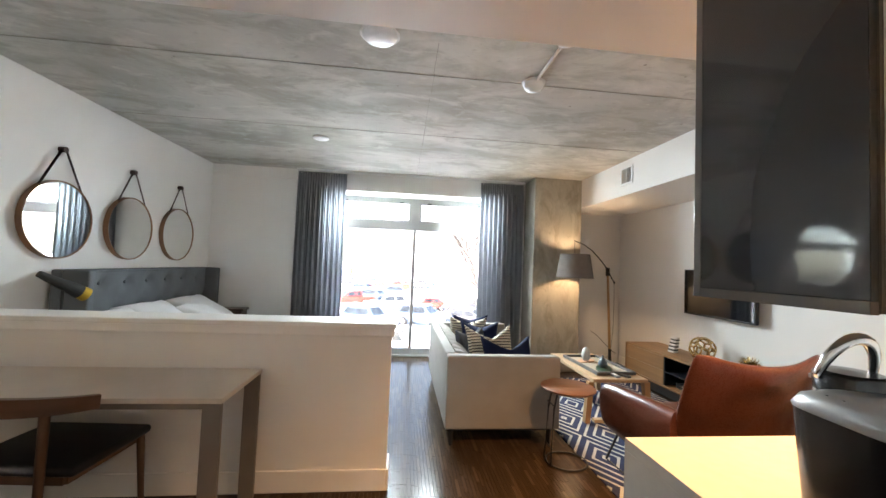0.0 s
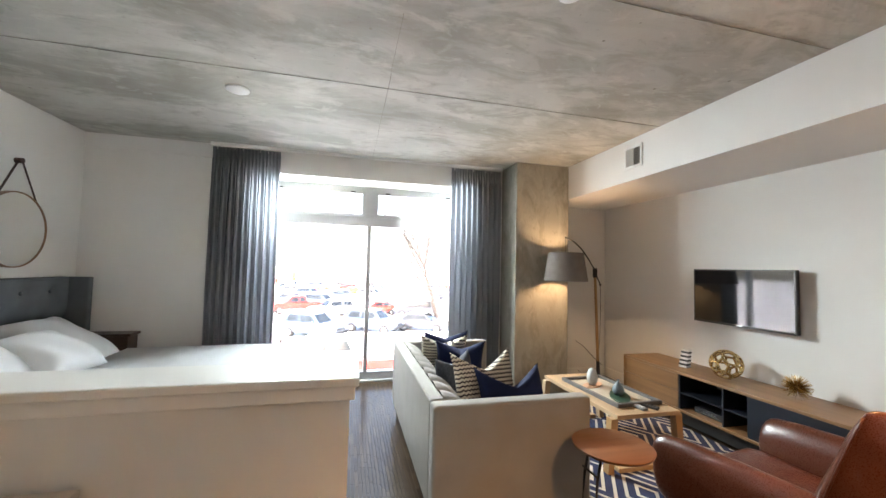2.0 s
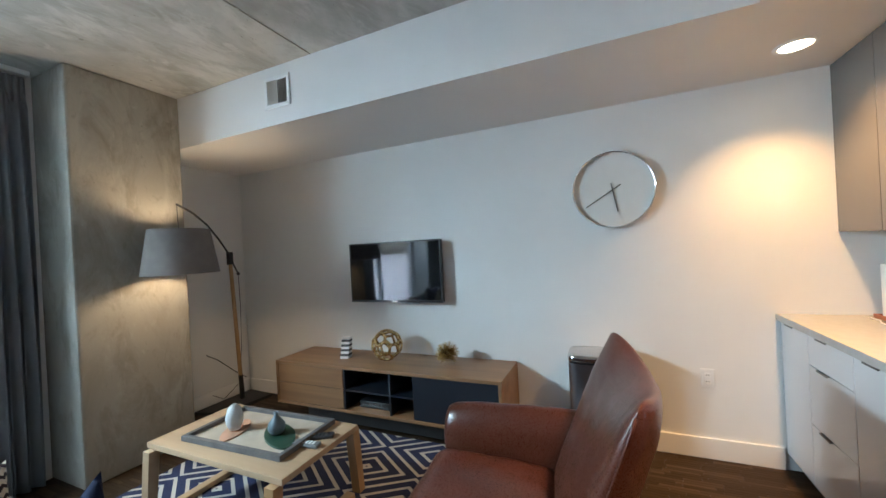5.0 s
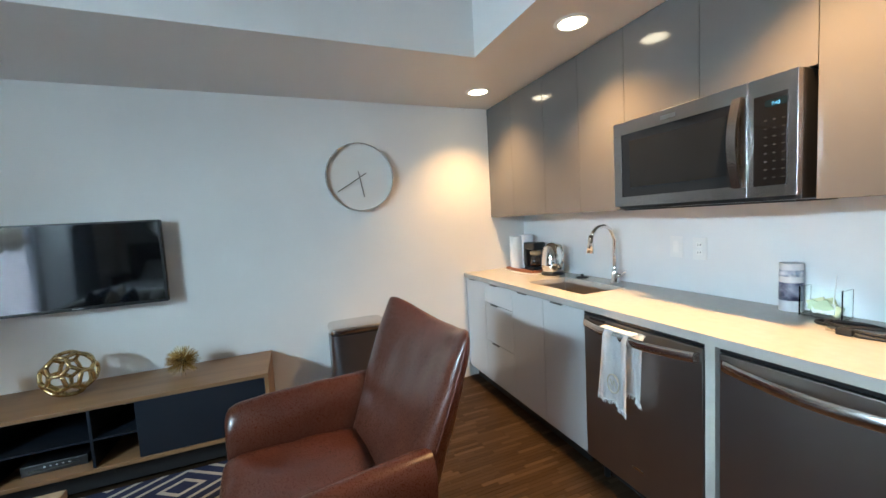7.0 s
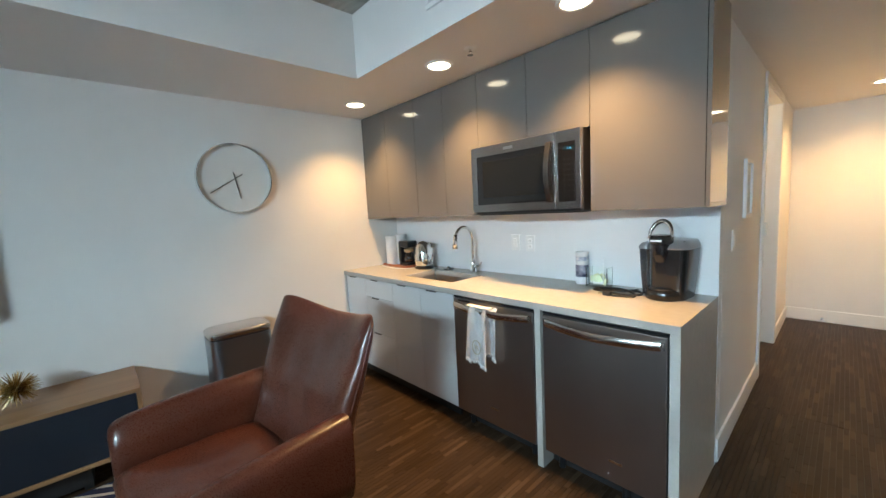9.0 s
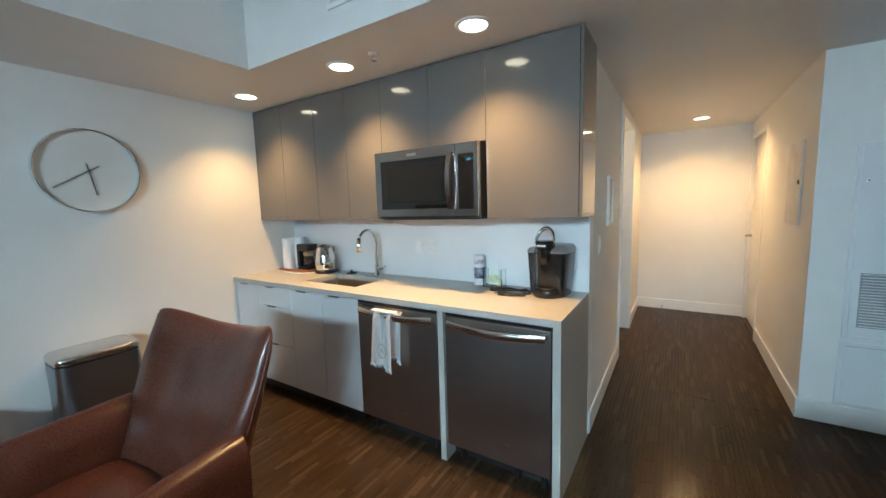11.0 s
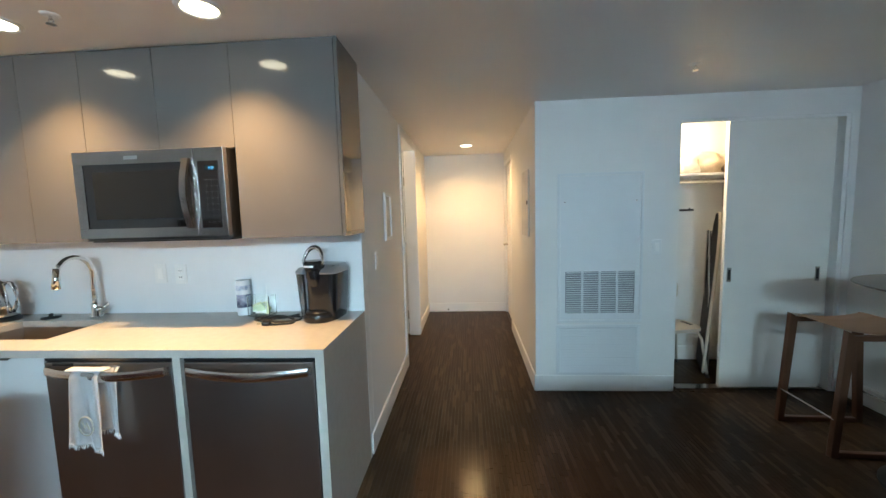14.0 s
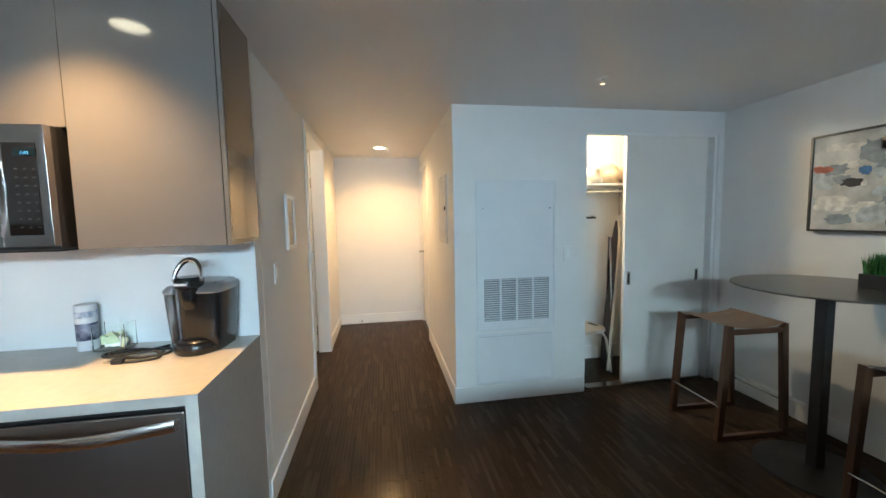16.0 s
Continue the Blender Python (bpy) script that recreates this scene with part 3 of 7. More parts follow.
boxes("sheet", [(HALL_E - 0.006, HALL_E - 0.002, -0.125, 0.05, 1.295, 1.60)], mat("notice_paper", (0.50, 0.42, 0.32), 0.3, scale=30, vary=0.15), th)
th = thing("door_stop", "small metal door stop on the baseboard", "door stop")
bm = bmesh.new()
tube(bm, (1.066, HALL_S + 0.014, 0.05), (1.066, HALL_S + 0.075, 0.05), 0.006)
tube(bm, (1.066, HALL_S + 0.075, 0.05), (1.066, HALL_S + 0.09, 0.05), 0.011)
part("stop", bm, STEEL_LITE, th)

# ---- access panel and grilles beside the closet ----
WHITE_METAL = mat("white_enamel", (0.70, 0.71, 0.72), 0.4, scale=3, vary=0.02, bump=0.03)
th = thing("access_panel", "white metal utility access panel with a louvred grille", "access panel", at=(-0.273, CLOSET, 0))
boxes("frame", [(-0.325, 0.325, 0, 0.010, 1.72, 1.74), (-0.325, 0.325, 0, 0.010, 0.565, 0.585), (-0.325, -0.305, 0, 0.010, 0.585, 1.72), (0.305, 0.325, 0, 0.010, 0.585, 1.72)], WHITE_METAL, th, bevel=0.002)
boxes("door", [(-0.30, 0.30, 0, 0.006, 0.975, 1.715)], WHITE_METAL, th)
for r in ((-0.30, 0.30, 0, 0.006, 0.59, 0.640), (-0.30, -0.268, 0, 0.006, 0.640, 0.975), (0.265, 0.30, 0, 0.006, 0.640, 0.975)):
    boxes("grille_frame", [r], WHITE_METAL, th)
for k in (1, 2, 3):
    boxes("grille_bar", [(-0.268 + k * 0.1333 - 0.008, -0.268 + k * 0.1333 + 0.008, 0, 0.007, 0.640, 0.975)], WHITE_METAL, th)
# flat grey sheet behind the louvres; the gaps' shade is put into its colour
GAP_SHADE = mat("gap_shade_grey", (0.30, 0.31, 0.32), 0.6)
boxes("gap_sheet", [(-0.268, 0.265, 0.0002, 0.001, 0.640, 0.975)], GAP_SHADE, th)
for col in range(4):
    for r in range(19):
        bm = bmesh.new()
        box(bm, -0.0585, 0.0585, -0.0055, 0.0055, -0.001, 0.001)
        s = part("louvre", bm, WHITE_METAL, th)
        s.matrix_local = pose(-0.268 + (col + 0.5) * 0.1333, 0.005, 0.650 + r * 0.0175, 40, 0, 0)
for k in (-1, 1):
    bm = bmesh.new()
    tube(bm, (k * 0.27, 0.006, 1.52), (k * 0.27, 0.009, 1.52), 0.007)
    part("screw", bm, STEEL_LITE, th)

th = thing("return_grille", "white louvred return air grille above the baseboard", "air grille", at=(-0.265, CLOSET, 0))
boxes("frame", [(-0.325, 0.325, 0, 0.008, 0.52, 0.545), (-0.325, 0.325, 0, 0.008, 0.132, 0.155), (-0.325, -0.30, 0, 0.008, 0.155, 0.52), (0.30, 0.325, 0, 0.008, 0.155, 0.52)], WHITE_METAL, th, bevel=0.002)
boxes("gap_sheet", [(-0.30, 0.30, 0.0002, 0.001, 0.155, 0.52)], GAP_SHADE, th)
for r in range(27):
    bm = bmesh.new()
    box(bm, -0.30, 0.30, -0.006, 0.006, -0.0012, 0.0012)
    s = part("louvre", bm, WHITE_METAL, th)
    s.matrix_local = pose(0, 0.0045, 0.162 + r * 0.0134, -50, 0, 0)


# ---- kitchen ----
FRONT, TOP, SLAB = 1.30, 0.91, 0.035
th = thing("worktop", "pale quartz worktop with a waterfall end and a sink cutout", "worktop")
SX0, SX1, SY0, SY1 = 2.79, 3.322, 0.855, 1.175
bm = bmesh.new()
outer = [(1.36, KITCHEN + 0.011), (EAST - 0.002, KITCHEN + 0.011), (EAST - 0.002, 1.322), (1.36, 1.322)]
inner = [(SX0, SY0), (SX1, SY0), (SX1, SY1), (SX0, SY1)]
ot, it, ob_, ib_ = ([bm.verts.new((x, y, z)) for x, y in pts] for pts, z in ((outer, TOP), (inner, TOP), (outer, TOP - SLAB), (inner, TOP - SLAB)))
for k in range(4):
    j = (k + 1) % 4
    bm.faces.new((ot[k], ot[j], it[j], it[k]))
    bm.faces.new((ob_[k], ib_[k], ib_[j], ob_[j]))
    bm.faces.new((ot[k], ob_[k], ob_[j], ot[j]))
    bm.faces.new((it[k], it[j], ib_[j], ib_[k]))
part("top", bm, QUARTZ, th)
boxes("waterfall_end", [(1.36, 1.398, KITCHEN + 0.002, 1.322, 0, TOP - SLAB - 0.0005)], QUARTZ, th)
boxes("divider", [(1.998, 2.033, KITCHEN + 0.011, 1.318, 0, TOP - SLAB - 0.0005)], QUARTZ, th)
struct("backsplash", [(HALL_E + 0.004, EAST - 0.001, KITCHEN, KITCHEN + 0.010, TOP - 0.03, 1.372)], SPLASH, "smooth pale backsplash panel above the worktop", "backsplash")
struct("corner_trim", [(HALL_E - 0.006, HALL_E + 0.006, KITCHEN - 0.004, KITCHEN + 0.010, 0, LOW - 0.001)], WHITE_METAL, "white metal corner trim at the end of the kitchen", "trim")
struct("toe_kick", [(2.70, EAST - 0.02, 1.22, 1.235, 0, 0.10), (1.40, 2.64, 1.20, 1.215, 0, 0.10)], BLACK_MATT, "recessed black toe kick under the base cabinets", "trim")

# base cabinets
TAB = mat("dark_tab_pull", (0.10, 0.095, 0.09), 0.35, metal=1.0)


def base_unit(x0, x1, splits, label, pulls=None, high=TOP - SLAB - 0.002):
    """A handleless base unit; splits are the heights between its fronts."""
    t = thing("base_cabinet", label, "cabinet", "kitchen base cabinets")
    boxes("body", [(x0 + 0.002, x1 - 0.002, KITCHEN + 0.012, FRONT - 0.022, 0.10, high)], CAB_WHITE, t)
    zs = [0.10, *splits, TOP - SLAB - 0.008]
    for i, (z0, z1) in enumerate(zip(zs, zs[1:])):
        f = boxes("drawer_front" if splits else "door", [(x0 + 0.0015, x1 - 0.0015, FRONT - 0.020, FRONT, z0 + 0.0015, z1 - 0.0015)], CAB_WHITE, t, bevel=0.0012)
        if i in (pulls if pulls is not None else range(len(zs) - 1)):
            px = x0 + (x1 - x0) * 0.62
            boxes("tab_pull", [(px - 0.05, px + 0.05, FRONT - 0.002, FRONT + 0.011, z1 - 0.003, z1 - 0.0005), (px - 0.05, px + 0.05, FRONT + 0.009, FRONT + 0.011, z1 - 0.007, z1 - 0.003)], TAB, f, "dark metal tab pull")


base_unit(3.725, EAST - 0.003, [], "narrow glossy white base cabinet against the wall")
base_unit(3.335, 3.725, [0.415, 0.715], "glossy white stack of three kitchen drawers")
base_unit(2.995, 3.335, [], "glossy white sink base cabinet door", high=0.685)
base_unit(2.652, 2.995, [], "glossy white base cabinet beside the dishwasher", high=0.685)


def appliance(name, label, category, x0, x1, bow, badge):
    """A stainless under-counter front with a bowed bar handle."""
    t = thing(name, label, category)
    boxes("body", [(x0 + 0.006, x1 - 0.006, KITCHEN + 0.03, FRONT - 0.03, 0.10, TOP - SLAB - 0.012)], BLACK, t)
    boxes("door", [(x0 + 0.008, x1 - 0.008, FRONT - 0.028, FRONT + 0.012, 0.105, 0.852)], STEEL_V, t, bevel=0.004)
    boxes("control_strip", [(x0 + 0.008, x1 - 0.008, FRONT - 0.028, FRONT + 0.006, 0.856, 0.868)], BLACK, t)
    bm = bmesh.new()
    n = 16
    a, b = x0 + 0.03, x1 - 0.03
    low = []
    for k in range(n + 1):
        u = k / n
        s = math.sin(math.pi * u)
        x, y, z = a + (b - a) * u, FRONT + 0.018 + bow * s, 0.815 - 0.010 * s
        ring = [bm.verts.new((x, y + 0.008 + 0.009 * math.cos(q * math.pi / 5), z + 0.021 * math.sin(q * math.pi / 5))) for q in range(10)]
        low.append(ring)
    for r0, r1 in zip(low, low[1:]):
        for k in range(10):
            bm.faces.new((r0[k], r0[(k + 1) % 10], r1[(k + 1) % 10], r1[k]))
    bm.faces.new(low[0][::-1])
    bm.faces.new(low[-1])
    for e in (a, b):
        box(bm, e - 0.012, e + 0.012, FRONT + 0.008, FRONT + 0.020, 0.797, 0.833)
    sharp(part("handle", bm, STEEL_LITE, t, "satin steel bar handle"), 50)
    boxes("badge", [(badge - 0.03, badge + 0.03, FRONT + 0.012, FRONT + 0.0128, 0.205, 0.215)], STEEL_LITE, t, "small plain maker's badge")
    return t


dish = appliance("dishwasher", "stainless steel dishwasher with a curved bar handle", "dishwasher", 2.035, 2.650, 0.038, 2.33)
boxes("vent_slot", [(2.50, 2.60, FRONT + 0.011, FRONT + 0.0135, 0.836, 0.848)], BLACK, dish)
appliance("under_counter_fridge", "stainless steel under-counter refrigerator with a curved handle", "refrigerator", 1.400, 1.996, 0.034, 1.62)
th = thing("wiring_block", "black appliance feet and hoses under the refrigerator", "appliance feet")
for fx in (1.46, 1.60, 1.93, 2.10, 2.58):
    bm = bmesh.new()
    tube(bm, (fx, 1.24, 0), (fx, 1.24, 0.10), 0.016)
    part("foot", bm, BLACK, th)

# towel on the dishwasher bar
TOWEL = mat("white_terry_cloth", (0.78, 0.78, 0.79), 0.95, scale=12, vary=0.06, bump=0.8, fine=500)
th = thing("towel", "white embroidered terry towel hung over the dishwasher handle", "towel")
towel_rng = random.Random(17)
for nm, y0, length, x0, x1 in (("front_fall", 1.376, 0.335, 2.305, 2.47), ("back_fall", 1.340, 0.285, 2.262, 2.37)):
    bm = bmesh.new()
    grid = []
    nx, nz = 44, 24
    for r in range(nz + 1):
        v = r / nz
        row = []
        for c in range(nx + 1):
            u = c / nx
            fold = (0.010 * math.sin(u * 8 + 1.2) + 0.006 * math.sin(u * 17 + 2.0 * v)) * (0.35 + v)
            over = 0.024 * (1 - min(1, v * 9)) ** 2
            pinch = 0.80 + 0.34 * v - 0.10 * v * v
            z = 0.838 - length * v - 0.014 * math.sin(u * 5 + 0.4) * v
            row.append(bm.verts.new(((x0 + x1) / 2 + (u - 0.5) * (x1 - x0) * pinch + 0.012 * v, y0 + fold - over, z)))
        grid.append(row)
    for a, b in zip(grid, grid[1:]):
        for c in range(nx):
            bm.faces.new((a[c], a[c + 1], b[c + 1], b[c]))
    edge = [v_.co.copy() for v_ in grid[-1]]
    bmesh.ops.solidify(bm, geom=bm.faces[:], thickness=0.004)
    fall = part(nm, bm, TOWEL, th, smooth=True)
    bm = bmesh.new()
    for p in edge:
        tube(bm, p, p + Vector((towel_rng.uniform(-0.006, 0.006), towel_rng.uniform(-0.003, 0.003), -towel_rng.uniform(0.012, 0.024))), 0.0022, 0.0012, 4)
    part("fringe", bm, TOWEL, fall)
bm = bmesh.new()
box(bm, 2.30, 2.475, 1.334, 1.374, 0.834, 0.842, bevel=0.003)
part("top_fold", bm, TOWEL, th, smooth=True)
bm = bmesh.new()
pipe(bm, [(2.39 + 0.032 * math.cos(a), 1.3855, 0.60 + 0.042 * math.sin(a)) for a in [k * math.pi / 9 for k in range(18)]], 0.003, 5, closed=True)
pipe(bm, [(2.375, 1.3855, 0.585), (2.385, 1.386, 0.615), (2.395, 1.386, 0.59), (2.405, 1.3855, 0.618)], 0.0025, 5)
part("embroidery", bm, mat("gold_thread", (0.55, 0.50, 0.40), 0.7), th, "pale gold embroidered crest")

# sink and tap
th = thing("sink", "undermounted stainless steel kitchen sink", "sink")
bm = bmesh.new()
for r in ((SX0 - 0.008, SX1 + 0.008, SY0 - 0.008, SY0, 0.70, TOP - SLAB), (SX0 - 0.008, SX1 + 0.008, SY1, SY1 + 0.008, 0.70, TOP - SLAB), (SX0 - 0.008, SX0, SY0, SY1, 0.70, TOP - SLAB), (SX1, SX1 + 0.008, SY0, SY1, 0.70, TOP - SLAB), (SX0 - 0.008, SX1 + 0.008, SY0 - 0.008, SY1 + 0.008, 0.692, 0.70)):
    box(bm, *r)
part("bowl", bm, mat("sink_steel", (0.42, 0.39, 0.36), 0.38, metal=1.0, scale=4, vary=0.1, bump=0.05), th)
bm = bmesh.new()
lathe(bm, [(0.0, 0.702), (0.03, 0.702), (0.04, 0.706), (0.045, 0.7005)], centre=(3.03, 1.0, 0))
part("drain", bm, CHROME, th, smooth=True)
th = thing("kitchen_tap", "tall chrome gooseneck pull-down kitchen tap", "tap", at=(2.945, 0.775, TOP))
bm = bmesh.new()
lathe(bm, [(0.0, 0.0), (0.030, 0.0), (0.030, 0.008), (0.022, 0.014), (0.021, 0.075), (0.018, 0.085), (0.0, 0.085)])
part("base", bm, CHROME, th, smooth=True)
bm = bmesh.new()
neck = [(0, 0, 0.08), (0, 0, 0.18), (0, 0, 0.27)] + [(0.0, 0.095 - 0.095 * math.cos(k * math.pi / 10), 0.27 + 0.095 * math.sin(k * math.pi / 10)) for k in range(1, 10)]
pipe(bm, neck, 0.0125, 12)
part("neck", bm, CHROME, th, smooth=True)
bm = bmesh.new()
tube(bm, (0, 0.186, 0.315), (0, 0.198, 0.205), 0.014, 0.021, 16)
part("spray_head", bm, CHROME, th, smooth=True)
bm = bmesh.new()
tube(bm, (-0.015, 0, 0.05), (-0.045, 0, 0.05), 0.014, 0.012)
tube(bm, (-0.045, 0, 0.05), (-0.095, 0.01, 0.085), 0.007, 0.005)
part("lever", bm, CHROME, th, smooth=True)
th = thing("sink_stopper", "black rubber sink stopper lying by the tap", "sink stopper", at=(3.22, 0.79, TOP))
bm = bmesh.new()
lathe(bm, [(0.0, 0.012), (0.012, 0.026), (0.010, 0.012), (0.042, 0.010), (0.046, 0.0), (0.0, 0.0)], sides=20)
part("stopper", bm, BLACK, th, smooth=True)

# upper cabinets
UPY, UPZ = 1.03, 1.368


def upper_unit(x0, x1, z0, doors, label, material=None):
    t = thing("wall_cabinet", label, "cabinet", "kitchen wall cabinets")
    boxes("body", [(x0 + 0.0012, x1 - 0.0012, KITCHEN + 0.011, UPY - 0.021, z0, LOW - 0.002)], material or CAB_GREY, t)
    w = (x1 - x0) / doors
    for k in range(doors):
        boxes("door", [(x0 + k * w + 0.0013, x0 + (k + 1) * w - 0.0013, UPY - 0.019, UPY, z0, LOW - 0.004)], CAB_GREY, t, bevel=0.001)


upper_unit(3.68, EAST - 0.002, UPZ, 1, "glossy grey wall cabinet against the corner")
upper_unit(3.285, 3.68, UPZ, 1, "glossy grey wall cabinet above the kettle")
upper_unit(2.622, 3.285, UPZ, 2, "glossy grey double wall cabinet above the sink")
upper_unit(1.857, 2.622, 1.805, 2, "short glossy grey cabinet above the microwave")
upper_unit(1.352, 1.857, UPZ, 1, "wide glossy grey wall cabinet over the coffee maker")
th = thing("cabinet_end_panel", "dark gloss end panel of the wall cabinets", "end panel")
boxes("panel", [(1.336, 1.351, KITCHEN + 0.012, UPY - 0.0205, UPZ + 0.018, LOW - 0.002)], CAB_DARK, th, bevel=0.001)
boxes("front_edge_band", [(1.3355, 1.351, UPY - 0.020, UPY - 0.001, UPZ - 0.002, LOW - 0.002)], CAB_GREY, th, "grey laminate edge band", bevel=0.001)
boxes("bottom_edge_band", [(1.3355, 1.351, KITCHEN + 0.012, UPY - 0.0205, UPZ - 0.002, UPZ + 0.0175)], CAB_GREY, th, "grey laminate edge band", bevel=0.001)

# microwave
th = thing("microwave", "stainless over-the-counter microwave with a black glass door", "microwave")
MX0, MX1, MY = 1.873, 2.622, 1.105
boxes("case", [(MX0, MX1, KITCHEN + 0.012, MY - 0.03, 1.372, 1.800)], BLACK, th, bevel=0.003)
boxes("door_frame", [(2.02, MX1, MY - 0.03, MY, 1.735, 1.796), (2.02, MX1, MY - 0.03, MY, 1.386, 1.432), (2.575, MX1, MY - 0.03, MY, 1.432, 1.735), (2.02, 2.04, MY - 0.03, MY, 1.432, 1.735)], STEEL, th, bevel=0.0008)
boxes("door_glass", [(2.04, 2.575, MY - 0.03, MY - 0.004, 1.432, 1.735)], BLACK_GLASS, th, "dark tinted glass")
boxes("inner_window", [(2.09, 2.53, MY - 0.0038, MY - 0.002, 1.475, 1.70)], mat("tinted_mesh_glass", (0.010, 0.012, 0.014), 0.28, scale=3, vary=0.1, bump=0.0, fine=1500, spec=0.25), th)
boxes("control_panel", [(MX0, 2.017, MY - 0.03, MY, 1.386, 1.796)], STEEL, th, bevel=0.0008)
boxes("keypad", [(MX0 + 0.028, 1.998, MY, MY + 0.002, 1.425, 1.735)], BLACK_GLASS, th)
disp = boxes("display", [(1.90, 1.965, MY + 0.002, MY + 0.003, 1.692, 1.716)], mat("display_dark", (0.005, 0.012, 0.02), 0.1), th)
CLOCK_BLUE = glow("display_blue", (0.10, 0.45, 1.0), 0.022)
cu = bpy.data.curves.new("digits", "FONT")
cu.body, cu.size, cu.align_x = "7:43", 0.015, "CENTER"
txt = new("digits", cu)
txt.parent = disp
txt.matrix_local = pose(1.932, MY + 0.0036, 1.696, 90, 0, 180)
cu.materials.append(CLOCK_BLUE)
KEY = mat("key_print", (0.028, 0.028, 0.03), 0.5)
for r in range(8):
    for c in range(3):
        boxes("key", [(1.906 + c * 0.026, 1.914 + c * 0.026, MY + 0.002, MY + 0.0026, 1.450 + r * 0.028, 1.453 + r * 0.028)], KEY, th)
bm = bmesh.new()
pts = [(2.048, MY + 0.006 + 0.034 * math.sin(math.pi * k / 14), 1.425 + 0.325 * k / 14) for k in range(15)]
rings = []
for x, y, z in pts:
    rings.append([bm.verts.new(p) for p in ((x - 0.018, y - 0.004, z), (x + 0.018, y - 0.004, z), (x + 0.015, y + 0.008, z), (x - 0.015, y + 0.008, z))])
for r0, r1 in zip(rings, rings[1:]):
    for k in range(4):
        bm.faces.new((r0[k], r0[(k + 1) % 4], r1[(k + 1) % 4], r1[k]))
bm.faces.new(rings[0][::-1])
bm.faces.new(rings[-1])
sharp(part("handle", bm, STEEL, th, "bright curved handle"), 60)
boxes("vent_grille", [(MX0 + 0.02, MX1 - 0.02, 0.80, MY - 0.04, 1.364, 1.371)], BLACK_MATT, th)
boxes("badge", [(2.29, 2.36, MY, MY + 0.0012, 1.755, 1.772)], CHROME, th, "plain bright maker's badge")

# ---- worktop things ----
th = thing("tray", "long reddish wooden tray under the coffee things", "tray")
boxes("base", [(3.60, 3.98, 0.74, 0.94, TOP, TOP + 0.010)], mat("red_wood_tray", (0.30, 0.10, 0.05), 0.4), th, bevel=0.003)
boxes("rim", [(3.60, 3.98, 0.74, 0.75, TOP + 0.010, TOP + 0.022), (3.60, 3.98, 0.93, 0.94, TOP + 0.010, TOP + 0.022), (3.60, 3.61, 0.75, 0.93, TOP + 0.010, TOP + 0.022), (3.97, 3.98, 0.75, 0.93, TOP + 0.010, TOP + 0.022)], mat("red_wood_rim", (0.32, 0.11, 0.055), 0.4), th, bevel=0.003)
PAPER = mat("tissue_paper", (0.76, 0.76, 0.76), 0.95, scale=25, vary=0.03, bump=0.6, fine=200)
for px, py, h in ((3.905, 0.875, 0.275), (3.86, 0.80, 0.285)):
    th = thing("paper_towel_roll", "upright white paper towel roll on the tray", "paper towel", "paper rolls", at=(px, py, TOP + 0.0105))
    bm = bmesh.new()
    lathe(bm, [(0.018, 0.0), (0.055, 0.0), (0.057, 0.005), (0.057, h - 0.005), (0.055, h), (0.018, h), (0.018, 0.0)])
    part("roll", bm, PAPER, th, smooth=True)
th = thing("drip_coffee_maker", "small black coffee maker with a glass carafe", "coffee maker", at=(3.74, 0.815, TOP + 0.0105))
boxes("stand", [(-0.07, 0.07, -0.06, 0.055, 0, 0.025), (0.035, 0.075, -0.06, 0.055, 0.025, 0.20)], BLACK, th, bevel=0.01)
boxes("brew_head", [(-0.075, 0.075, -0.062, 0.055, 0.165, 0.225)], BLACK, th, bevel=0.012)
bm = bmesh.new()
lathe(bm, [(0.0, 0.028), (0.044, 0.028), (0.05, 0.05), (0.042, 0.105), (0.032, 0.12)], centre=(-0.02, 0.0, 0), sides=20)
part("carafe", bm, mat("smoked_glass", (0.035, 0.02, 0.012), 0.06, coat=0.5, bump=0), th, smooth=True)
bm = bmesh.new()
lathe(bm, [(0.034, 0.118), (0.046, 0.125), (0.046, 0.150), (0.03, 0.155), (0.0, 0.155)], centre=(-0.02, 0.0, 0), sides=20)
part("carafe_collar", bm, mat("tan_collar", (0.42, 0.28, 0.14), 0.5), th, smooth=True)
th = thing("electric_kettle", "polished chrome cordless electric kettle", "kettle", at=(3.475, 0.84, TOP))
bm = bmesh.new()
lathe(bm, [(0.0, 0.0), (0.085, 0.0), (0.085, 0.018), (0.0, 0.02)])
part("base", bm, BLACK, th, smooth=True)
bm = bmesh.new()
lathe(bm, [(0.0, 0.022), (0.078, 0.022), (0.083, 0.04), (0.083, 0.10), (0.072, 0.17), (0.058, 0.215), (0.035, 0.238), (0.0, 0.245)])
part("body", bm, CHROME, th, smooth=True)
bm = bmesh.new()
pipe(bm, [(-0.05, 0, 0.225), (-0.10, 0, 0.22), (-0.122, 0, 0.17), (-0.115, 0, 0.10), (-0.085, 0, 0.055)], 0.011, 10)
part("handle", bm, CHROME, th, smooth=True)
bm = bmesh.new()
tube(bm, (0.06, 0, 0.16), (0.10, 0, 0.205), 0.022, 0.013)
part("spout", bm, CHROME, th, smooth=True)
CABLE = mat("black_rubber_cable", (0.01, 0.01, 0.01), 0.55)
th = thing("kettle_cable", "pale kettle cable lying on the worktop", "cable")
bm = bmesh.new()
